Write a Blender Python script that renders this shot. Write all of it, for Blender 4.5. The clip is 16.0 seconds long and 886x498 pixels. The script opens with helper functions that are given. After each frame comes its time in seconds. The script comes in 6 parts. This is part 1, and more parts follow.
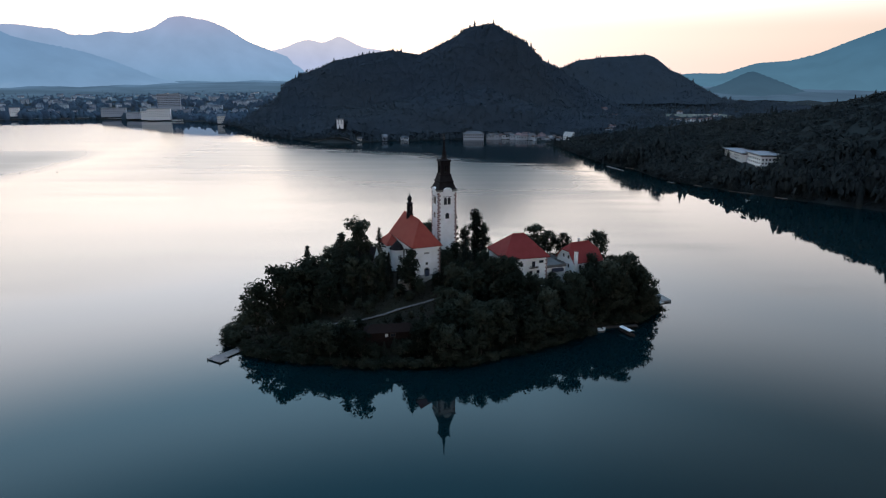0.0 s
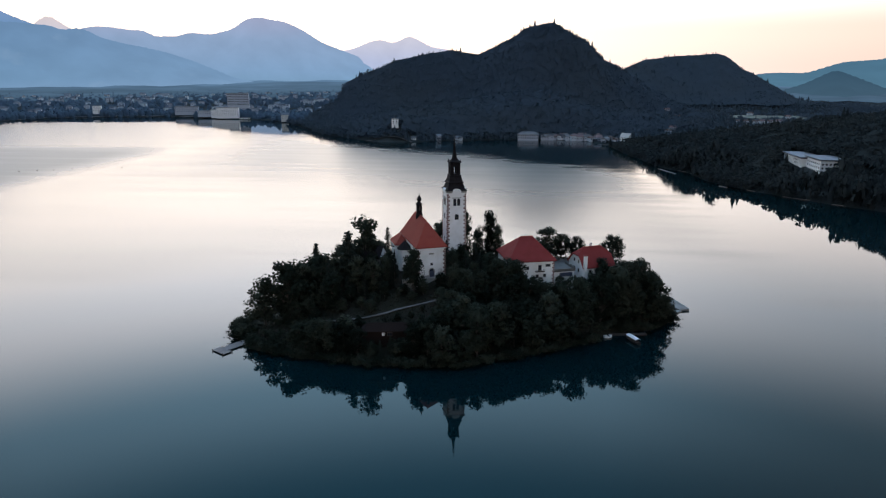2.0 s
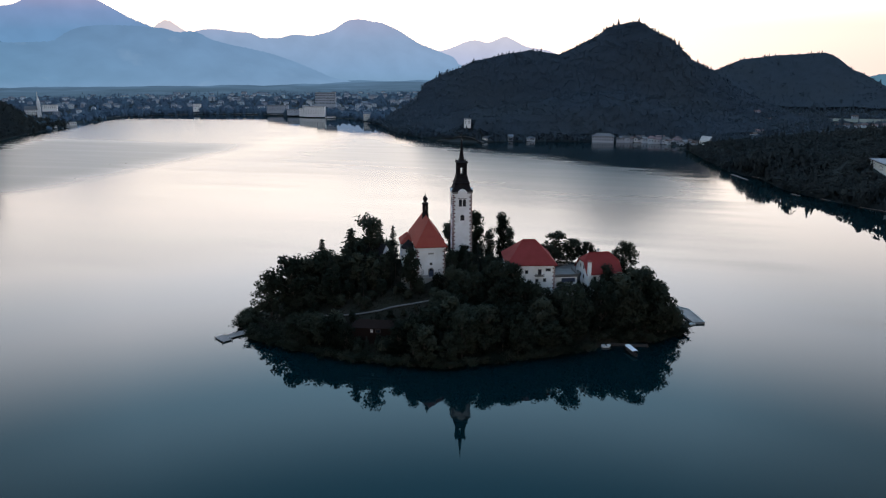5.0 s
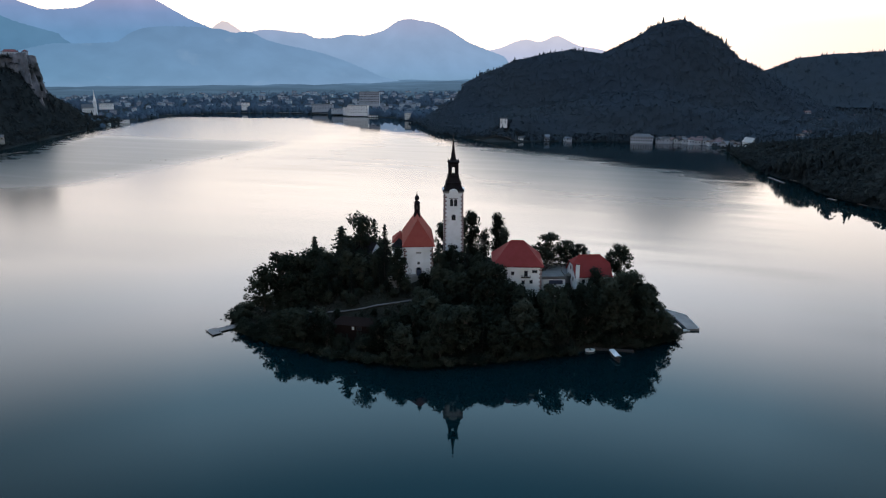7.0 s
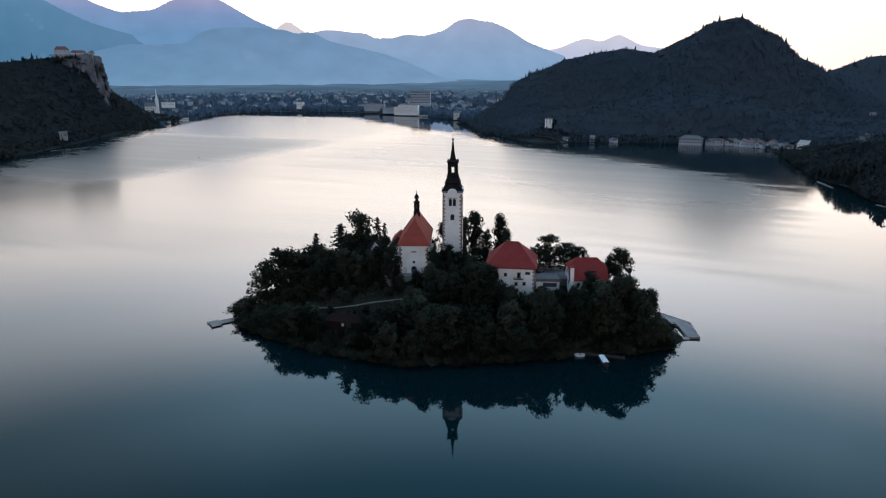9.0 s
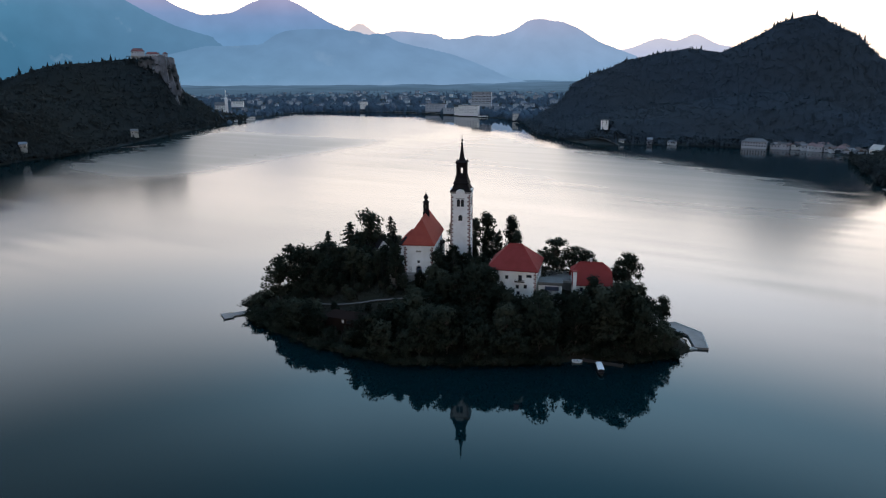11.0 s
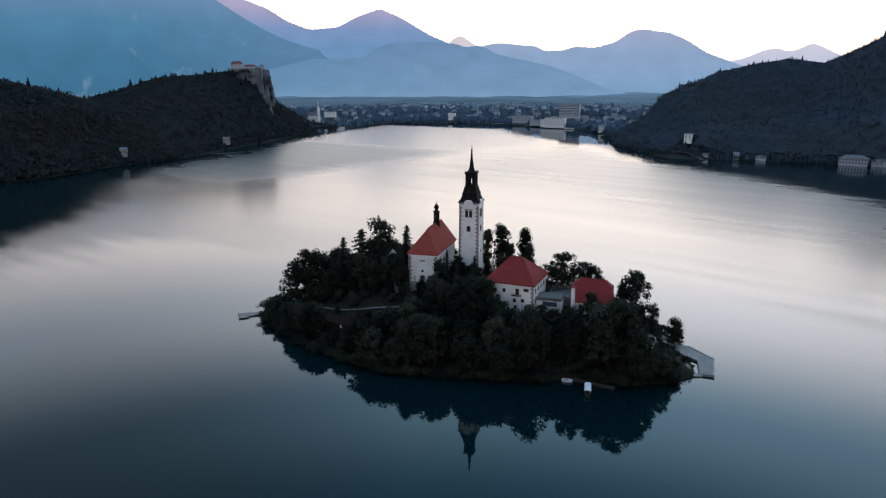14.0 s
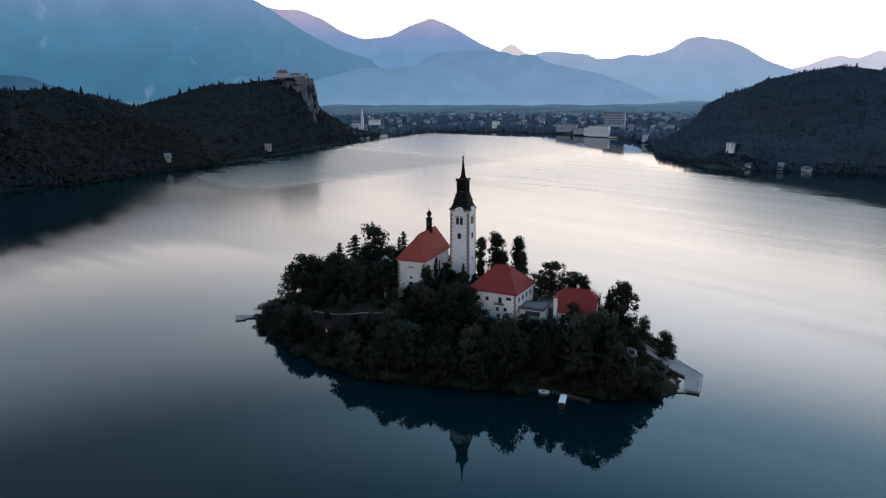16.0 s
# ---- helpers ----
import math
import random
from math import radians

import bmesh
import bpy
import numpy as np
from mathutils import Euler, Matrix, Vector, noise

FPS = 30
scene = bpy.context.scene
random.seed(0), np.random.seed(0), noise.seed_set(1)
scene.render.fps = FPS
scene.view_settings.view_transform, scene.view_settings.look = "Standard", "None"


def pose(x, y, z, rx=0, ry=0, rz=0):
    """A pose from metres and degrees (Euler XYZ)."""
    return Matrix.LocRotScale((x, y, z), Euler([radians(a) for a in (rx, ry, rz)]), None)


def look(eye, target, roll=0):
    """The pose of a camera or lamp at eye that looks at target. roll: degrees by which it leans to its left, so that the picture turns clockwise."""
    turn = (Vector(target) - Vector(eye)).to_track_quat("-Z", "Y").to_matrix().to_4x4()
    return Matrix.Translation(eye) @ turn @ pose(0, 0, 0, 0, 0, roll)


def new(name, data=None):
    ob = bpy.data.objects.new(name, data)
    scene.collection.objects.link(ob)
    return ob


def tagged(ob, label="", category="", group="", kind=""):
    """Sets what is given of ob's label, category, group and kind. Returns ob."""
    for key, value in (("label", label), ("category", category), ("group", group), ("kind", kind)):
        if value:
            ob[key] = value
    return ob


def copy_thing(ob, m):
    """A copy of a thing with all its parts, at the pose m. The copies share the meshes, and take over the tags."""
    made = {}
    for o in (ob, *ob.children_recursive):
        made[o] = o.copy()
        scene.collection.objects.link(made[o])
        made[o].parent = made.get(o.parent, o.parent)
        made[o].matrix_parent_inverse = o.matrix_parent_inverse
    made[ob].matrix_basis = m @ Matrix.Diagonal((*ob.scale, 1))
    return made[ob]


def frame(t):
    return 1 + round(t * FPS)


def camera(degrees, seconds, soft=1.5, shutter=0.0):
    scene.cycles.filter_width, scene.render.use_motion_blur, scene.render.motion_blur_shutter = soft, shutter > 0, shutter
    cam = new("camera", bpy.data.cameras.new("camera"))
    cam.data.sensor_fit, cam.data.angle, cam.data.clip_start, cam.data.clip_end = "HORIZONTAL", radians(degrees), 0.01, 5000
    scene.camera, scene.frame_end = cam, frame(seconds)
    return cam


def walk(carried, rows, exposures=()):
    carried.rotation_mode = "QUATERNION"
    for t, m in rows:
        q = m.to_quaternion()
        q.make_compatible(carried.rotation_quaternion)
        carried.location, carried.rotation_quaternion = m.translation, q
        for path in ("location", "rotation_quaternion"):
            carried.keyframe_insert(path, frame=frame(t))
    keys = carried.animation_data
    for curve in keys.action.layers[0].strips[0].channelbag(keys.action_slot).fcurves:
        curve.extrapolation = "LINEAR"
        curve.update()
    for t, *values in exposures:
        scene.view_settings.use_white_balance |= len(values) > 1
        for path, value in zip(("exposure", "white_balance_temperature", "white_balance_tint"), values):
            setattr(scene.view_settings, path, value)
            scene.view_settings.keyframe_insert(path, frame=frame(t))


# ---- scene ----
cam = camera(67.0, 16.0, 1.2)
METRES, EYE, TILT, LEAN, TURN = 204.0, 102.0, -14.9, 0.0, 0.0
ROWS = [
    (0.0, 0.0, 0.0, 0.0, -0.0, 0.0, 0.0),
    (0.5, 0.031, 0.0006, 0.0007, 1.46, -0.02, -0.38),
    (1.0, 0.0622, 0.0016, 0.0018, 2.91, -0.05, -0.75),
    (1.5, 0.0934, 0.0025, 0.0033, 4.36, -0.07, -1.11),
    (2.0, 0.1245, 0.005, 0.0044, 5.8, -0.11, -1.48),
    (2.5, 0.1554, 0.0081, 0.0058, 7.2, -0.15, -1.83),
    (3.0, 0.1859, 0.0124, 0.007, 8.56, -0.2, -2.18),
    (3.5, 0.2164, 0.0174, 0.0083, 9.88, -0.25, -2.54),
    (4.0, 0.2469, 0.0233, 0.0099, 11.21, -0.32, -2.84),
    (4.5, 0.2769, 0.0297, 0.0113, 12.52, -0.38, -3.21),
    (7.0, 0.427, 0.0721, 0.0221, 18.1, -0.81, -4.62),
    (7.5, 0.4566, 0.0819, 0.0247, 19.13, -0.89, -4.88),
    (8.0, 0.4859, 0.0924, 0.0274, 20.27, -1.01, -5.16),
    (8.5, 0.5149, 0.1045, 0.03, 21.66, -1.14, -5.47),
    (9.0, 0.5438, 0.1166, 0.0331, 23.11, -1.28, -5.83),
    (11.5, 0.6834, 0.1866, 0.0511, 30.44, -2.07, -7.53),
    (12.0, 0.7094, 0.2031, 0.0548, 31.9, -2.24, -7.88),
    (12.5, 0.7355, 0.2203, 0.0587, 33.37, -2.42, -8.18),
    (13.0, 0.7605, 0.2385, 0.0626, 34.81, -2.59, -8.51),
    (13.5, 0.7854, 0.2565, 0.0673, 36.12, -2.74, -8.79),
    (14.0, 0.8093, 0.2765, 0.0714, 37.44, -2.14, -9.05),
    (14.5, 0.8332, 0.2965, 0.0755, 38.64, -1.8, -9.29),
    (15.0, 0.8566, 0.3168, 0.0798, 39.69, -1.95, -9.48),
    (15.5, 0.8801, 0.3364, 0.0849, 40.79, -2.13, -9.71),
    (16.0, 0.9021, 0.3584, 0.0898, 41.9, -2.19, -9.93),
]
walk(cam, [(t, pose(0, 0, EYE, TILT, LEAN, TURN) @ pose(METRES * x, METRES * y, METRES * z, 90 + pitch, roll, yaw)) for t, x, y, z, yaw, pitch, roll in ROWS])


# ---- light ----
SUN_BEARING = 16.0          # degrees from +y towards -x
world = bpy.data.worlds.new("dawn_sky")
scene.world = world
world.use_nodes = True
wn, wl = world.node_tree.nodes, world.node_tree.links
sky = wn.new("ShaderNodeTexSky")
sky.sky_type = "NISHITA"
sky.sun_disc = False
sky.sun_elevation = radians(6.0)
sky.sun_rotation = radians(-SUN_BEARING)
sky.altitude = 500
sky.air_density, sky.dust_density, sky.ozone_density = 1.0, 1.0, 1.5
# thin high cloud veil: pale and warm low down, blue-grey overhead, brighter towards the sun
tcw, sepw, veil = wn.new("ShaderNodeTexCoord"), wn.new("ShaderNodeSeparateXYZ"), wn.new("ShaderNodeValToRGB")
wl.new(tcw.outputs["Generated"], sepw.inputs["Vector"])
wl.new(sepw.outputs["Z"], veil.inputs["Fac"])
veil.color_ramp.interpolation = "EASE"
steps = ((0.0, (0.38, 0.31, 0.285)), (0.05, (0.41, 0.34, 0.30)), (0.12, (0.84, 0.70, 0.60)), (0.20, (1.02, 0.91, 0.83)), (0.32, (0.90, 0.92, 0.99)), (0.45, (0.24, 0.45, 0.62)), (0.58, (0.028, 0.15, 0.255)), (1.0, (0.42, 0.66, 1.0)))
for i, (at, c) in enumerate(steps):
    e = veil.color_ramp.elements[i] if i < 2 else veil.color_ramp.elements.new(at)
    e.position, e.color = at, (*c, 1)
flat, nrmw, dotw = wn.new("ShaderNodeVectorMath"), wn.new("ShaderNodeVectorMath"), wn.new("ShaderNodeVectorMath")
flat.operation, nrmw.operation, dotw.operation = "MULTIPLY", "NORMALIZE", "DOT_PRODUCT"
flat.inputs[1].default_value = (1, 1, 0)
wl.new(tcw.outputs["Generated"], flat.inputs[0])
wl.new(flat.outputs["Vector"], nrmw.inputs[0])
wl.new(nrmw.outputs["Vector"], dotw.inputs[0])
dotw.inputs[1].default_value = (-math.sin(radians(SUN_BEARING)), math.cos(radians(SUN_BEARING)), 0)
half, power, gain = wn.new("ShaderNodeMapRange"), wn.new("ShaderNodeMath"), wn.new("ShaderNodeMapRange")
half.inputs["From Min"].default_value = -1
wl.new(dotw.outputs["Value"], half.inputs["Value"])
power.operation = "POWER"
power.inputs[1].default_value = 8.5
wl.new(half.outputs["Result"], power.inputs[0])
gain.inputs["To Min"].default_value, gain.inputs["To Max"].default_value = 1.45, 3.7
wl.new(power.outputs["Value"], gain.inputs["Value"])
lit, join = wn.new("ShaderNodeVectorMath"), wn.new("ShaderNodeMix")
lit.operation = "SCALE"
cool = wn.new("ShaderNodeMix")
cool.data_type = "RGBA"
away = wn.new("ShaderNodeValToRGB")         # the same veil far from the sun: peach low down, darker overhead
away.color_ramp.interpolation = "EASE"
wl.new(sepw.outputs["Z"], away.inputs["Fac"])
steps = ((0.0, (0.47, 0.345, 0.29)), (0.05, (0.49, 0.38, 0.32)), (0.12, (0.80, 0.69, 0.66)), (0.20, (0.94, 0.88, 0.89)), (0.32, (0.42, 0.54, 0.66)), (0.45, (0.012, 0.060, 0.100)), (0.58, (0.002, 0.022, 0.042)), (1.0, (0.37, 0.61, 1.0)))
for i, (at, c) in enumerate(steps):
    e = away.color_ramp.elements[i] if i < 2 else away.color_ramp.elements.new(at)
    e.position, e.color = at, (*c, 1)
wl.new(away.outputs["Color"], cool.inputs["B"])
shade = wn.new("ShaderNodeMapRange")
shade.inputs["From Max"].default_value, shade.inputs["To Min"].default_value, shade.inputs["To Max"].default_value = 0.66, 1.0, 0.0
wl.new(power.outputs["Value"], shade.inputs["Value"])
wl.new(shade.outputs["Result"], cool.inputs["Factor"])
wl.new(veil.outputs["Color"], cool.inputs["A"])
wl.new(cool.outputs["Result"], lit.inputs[0])
wl.new(gain.outputs["Result"], lit.inputs["Scale"])
join.data_type = "RGBA"
join.inputs["Factor"].default_value = 0.94
clear = wn.new("ShaderNodeVectorMath")
clear.operation = "SCALE"
clear.inputs["Scale"].default_value = 0.12
wl.new(sky.outputs["Color"], clear.inputs[0])
wl.new(clear.outputs["Vector"], join.inputs["A"])
wl.new(lit.outputs["Vector"], join.inputs["B"])
wn["Background"].inputs["Strength"].default_value = 1.1
wl.new(join.outputs["Result"], wn["Background"].inputs["Color"])
sun = new("sun", bpy.data.lights.new("sun", "SUN"))
sun.data.energy, sun.data.angle, sun.data.color = 0.4, radians(178), (1.0, 0.88, 0.78)
_b = radians(SUN_BEARING)
sun.matrix_world = look((0, 0, 900), (900 * math.sin(_b), -900 * math.cos(_b), 900 - 900 * math.tan(radians(8))))


# ---- materials ----
def material(name, colour, rough=0.8, metal=0.0, vary=0.25, scale=1.0, bump=0.0, bump_scale=4.0, per_object=0.0, per_island=0.0, second=None, second_scale=0.15, spec=None, tall=1.0, glow_through=0.0, hues=1.0):
    """A surface with grain at one size, patches at a larger one, and relief."""
    m = bpy.data.materials.new(name)
    m.use_nodes = True
    n, l = m.node_tree.nodes, m.node_tree.links
    b = n["Principled BSDF"]
    b.inputs["Roughness"].default_value, b.inputs["Metallic"].default_value = rough, metal
    if spec is not None:
        b.inputs["Specular IOR Level"].default_value = spec
    tc = n.new("ShaderNodeTexCoord")
    fine, broad = n.new("ShaderNodeTexNoise"), n.new("ShaderNodeTexNoise")
    fine.inputs["Scale"].default_value, fine.inputs["Detail"].default_value = scale, 6
    broad.inputs["Scale"].default_value, broad.inputs["Detail"].default_value = second_scale, 4
    draw = n.new("ShaderNodeMapping")
    draw.inputs["Scale"].default_value = (1, 1, 1 / tall)
    l.new(tc.outputs["Object"], draw.inputs["Vector"])
    for node in (fine, broad):
        l.new(draw.outputs["Vector"], node.inputs["Vector"])
    mix = n.new("ShaderNodeMix")
    mix.data_type = "RGBA"
    dark = [c * (1 - vary) for c in colour]
    light = [min(1, c * (1 + vary)) for c in colour]
    mix.inputs["A"].default_value, mix.inputs["B"].default_value = (*dark, 1), (*light, 1)
    l.new(fine.outputs["Fac"], mix.inputs["Factor"])
    mix2 = n.new("ShaderNodeMix")
    mix2.data_type = "RGBA"
    ramp = n.new("ShaderNodeMapRange")
    ramp.inputs["From Min"].default_value, ramp.inputs["From Max"].default_value = 0.42, 0.68
    l.new(broad.outputs["Fac"], ramp.inputs["Value"])
    l.new(ramp.outputs["Result"], mix2.inputs["Factor"])
    l.new(mix.outputs["Result"], mix2.inputs["A"])
    mix2.inputs["B"].default_value = (*(second or [c * (1 - 0.6 * vary) for c in colour]), 1)
    out = mix2.outputs["Result"]
    if per_object or per_island:
        hsv = n.new("ShaderNodeHueSaturation")
        rng = n.new("ShaderNodeMapRange")
        amount = per_object or per_island
        rng.inputs["To Min"].default_value, rng.inputs["To Max"].default_value = 1 - amount, 1 + amount
        if per_object:
            l.new(n.new("ShaderNodeObjectInfo").outputs["Random"], rng.inputs["Value"])
        else:
            l.new(n.new("ShaderNodeNewGeometry").outputs["Random Per Island"], rng.inputs["Value"])
        l.new(rng.outputs["Result"], hsv.inputs["Value"])
        hue = n.new("ShaderNodeMapRange")
        hue.inputs["To Min"].default_value, hue.inputs["To Max"].default_value = 0.5 + 0.06 * amount * hues, 0.5 - 0.08 * amount * hues
        l.new(rng.inputs["Value"].links[0].from_socket, hue.inputs["Value"])
        l.new(hue.outputs["Result"], hsv.inputs["Hue"])
        l.new(out, hsv.inputs["Color"])
        out = hsv.outputs["Color"]
    l.new(out, b.inputs["Base Color"])
    if glow_through:                         # thin leaves let some of the light behind them pass
        thin, blend = n.new("ShaderNodeBsdfTranslucent"), n.new("ShaderNodeMixShader")
        l.new(out, thin.inputs["Color"])
        blend.inputs["Fac"].default_value = glow_through
        l.new(b.outputs["BSDF"], blend.inputs[1])
        l.new(thin.outputs["BSDF"], blend.inputs[2])
        l.new(blend.outputs["Shader"], n["Material Output"].inputs["Surface"])
    if bump:
        bt = n.new("ShaderNodeTexNoise")
        bt.inputs["Scale"].default_value, bt.inputs["Detail"].default_value = bump_scale, 5
        l.new(tc.outputs["Object"], bt.inputs["Vector"])
        bn = n.new("ShaderNodeBump")
        bn.inputs["Strength"].default_value, bn.inputs["Distance"].default_value = bump, 0.1
        l.new(bt.outputs["Fac"], bn.inputs["Height"])
        l.new(bn.outputs["Normal"], b.inputs["Normal"])
    return m


PLASTER = material("white_plaster", (0.84, 0.84, 0.83), 0.9, vary=0.05, scale=3, bump=0.2, second=(0.74, 0.73, 0.70), second_scale=0.25)
ROOF = material("red_clay_tile", (0.245, 0.050, 0.034), 0.85, vary=0.25, scale=5, bump=0.5, bump_scale=6, second=(0.23, 0.042, 0.029), second_scale=0.35, spec=0.12)
CRIMSON_ROOF = material("crimson_clay_tile", (0.19, 0.030, 0.027), 0.85, vary=0.25, scale=5, bump=0.5, bump_scale=6, second=(0.17, 0.026, 0.022), second_scale=0.35, spec=0.12)
FADED_ROOF = material("faded_red_tile", (0.17, 0.055, 0.055), 0.9, vary=0.3, scale=2, second=(0.07, 0.04, 0.04), second_scale=0.2)
OLD_ROOF = material("brown_old_tile", (0.018, 0.012, 0.0105), 0.95, vary=0.3, scale=4, bump=0.5, bump_scale=6, spec=0.05)
DARK_ROOF = material("dark_shingle", (0.013, 0.011, 0.012), 0.8, vary=0.35, scale=5, bump=0.4, bump_scale=6, second=(0.020, 0.017, 0.017), second_scale=0.5, spec=0.06)
QUOIN = material("brown_quoin_stone", (0.22, 0.13, 0.115), 0.85, vary=0.25, scale=4, bump=0.3)
STONE = material("grey_stone", (0.34, 0.33, 0.31), 0.85, vary=0.25, scale=2.5, bump=0.4, second=(0.22, 0.21, 0.19), second_scale=0.3)
QUAY = material("worn_quay_stone", (0.19, 0.178, 0.168), 0.9, vary=0.2, scale=2, bump=0.2, second=(0.14, 0.13, 0.12), second_scale=0.2)
TERRACE = material("grey_terrace", (0.11, 0.105, 0.10), 0.9, vary=0.25, scale=2, bump=0.2, second=(0.08, 0.076, 0.07), second_scale=0.3)
PAVING = material("pale_paving", (0.42, 0.40, 0.37), 0.85, vary=0.18, scale=2, bump=0.2, second=(0.33, 0.31, 0.29), second_scale=0.2)
GRAVEL = material("path_gravel", (0.115, 0.105, 0.098), 0.95, vary=0.2, scale=3, bump=0.4)
WOOD = material("weathered_wood", (0.21, 0.18, 0.165), 0.8, vary=0.3, scale=6, bump=0.3)
DARK_WOOD = material("dark_wood", (0.05, 0.035, 0.028), 0.75, vary=0.3, scale=5)
GLASS = material("window_glass", (0.012, 0.016, 0.024), 0.2, vary=0.1, spec=0.35)
METAL = material("dark_metal", (0.08, 0.075, 0.07), 0.5, metal=0.8, vary=0.2)
BARK = material("bark", (0.075, 0.06, 0.048), 0.95, vary=0.35, scale=5, bump=0.5)
LEAF = material("broadleaf_foliage", (0.034, 0.043, 0.031), 0.9, vary=0.3, scale=0.6, per_object=0.6, second=(0.040, 0.043, 0.030), second_scale=0.2, spec=0.04, glow_through=0.45, hues=1.2)
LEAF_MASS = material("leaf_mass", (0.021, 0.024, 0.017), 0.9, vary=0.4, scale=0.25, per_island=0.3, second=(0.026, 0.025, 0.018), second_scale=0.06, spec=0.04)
NEEDLE = material("needle_foliage", (0.030, 0.038, 0.031), 0.9, vary=0.3, scale=0.8, per_object=0.3, spec=0.04, glow_through=0.4)
# darker, less hazed copy of the woods colour that follows
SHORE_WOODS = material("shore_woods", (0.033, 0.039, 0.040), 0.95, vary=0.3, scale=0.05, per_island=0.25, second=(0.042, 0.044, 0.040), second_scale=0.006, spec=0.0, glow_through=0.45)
# haze that pales and blues the sunward hills is put into this colour
HAZY_WOODS = material("hazy_far_woods", (0.062, 0.078, 0.095), 0.95, vary=0.2, scale=0.05, per_island=0.12, second=(0.068, 0.080, 0.090), second_scale=0.006, spec=0.0, glow_through=0.45)
# trees, walls and roofs across the lake: distance haze mixed into their blue-grey colours
HAZY_TOWN_WOODS = material("hazy_town_trees", (0.066, 0.094, 0.125), 0.95, vary=0.2, scale=0.05, per_island=0.15, spec=0.0)
HAZY_WALL = material("hazy_pale_render", (0.40, 0.44, 0.50), 0.9, vary=0.1, scale=0.3, per_object=0.25)
HAZY_ROOF = material("hazy_town_roofing", (0.13, 0.145, 0.17), 0.9, vary=0.2, scale=0.3, per_object=0.3, spec=0.1)
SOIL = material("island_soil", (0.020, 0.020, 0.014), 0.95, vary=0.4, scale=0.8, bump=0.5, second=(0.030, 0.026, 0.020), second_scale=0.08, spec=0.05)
LAND = material("forest_floor_land", (0.032, 0.038, 0.040), 0.95, vary=0.3, scale=0.05, second=(0.042, 0.046, 0.044), second_scale=0.004, spec=0.0)
MEADOW = material("meadow", (0.062, 0.078, 0.062), 0.95, vary=0.25, scale=0.08, second=(0.08, 0.088, 0.07), second_scale=0.01)
ROCK = material("limestone_cliff", (0.165, 0.175, 0.20), 0.95, vary=0.7, scale=0.11, bump=0.8, bump_scale=0.3, second=(0.03, 0.036, 0.038), second_scale=0.06, tall=1.8)
WHITE_PAINT = material("white_paint", (0.82, 0.82, 0.81), 0.5, vary=0.05, scale=4)
BLUE_SHADE = material("dark_blue_awning", (0.03, 0.04, 0.075), 0.7, vary=0.2)
GREY_ROOF = material("grey_roofing", (0.14, 0.14, 0.145), 0.85, vary=0.25, scale=2, per_object=0.3, spec=0.1)
HOUSE_WALL = material("rendered_house_wall", (0.62, 0.60, 0.56), 0.9, vary=0.08, scale=0.5, per_object=0.2)
FLAT_ROOF = material("gravelled_flat_roof", (0.21, 0.22, 0.24), 0.95, vary=0.25, scale=0.6, second=(0.15, 0.16, 0.18), second_scale=0.12)
HOUSE_ROOF = material("house_roof", (0.12, 0.085, 0.08), 0.85, vary=0.2, scale=0.5, per_object=0.4)


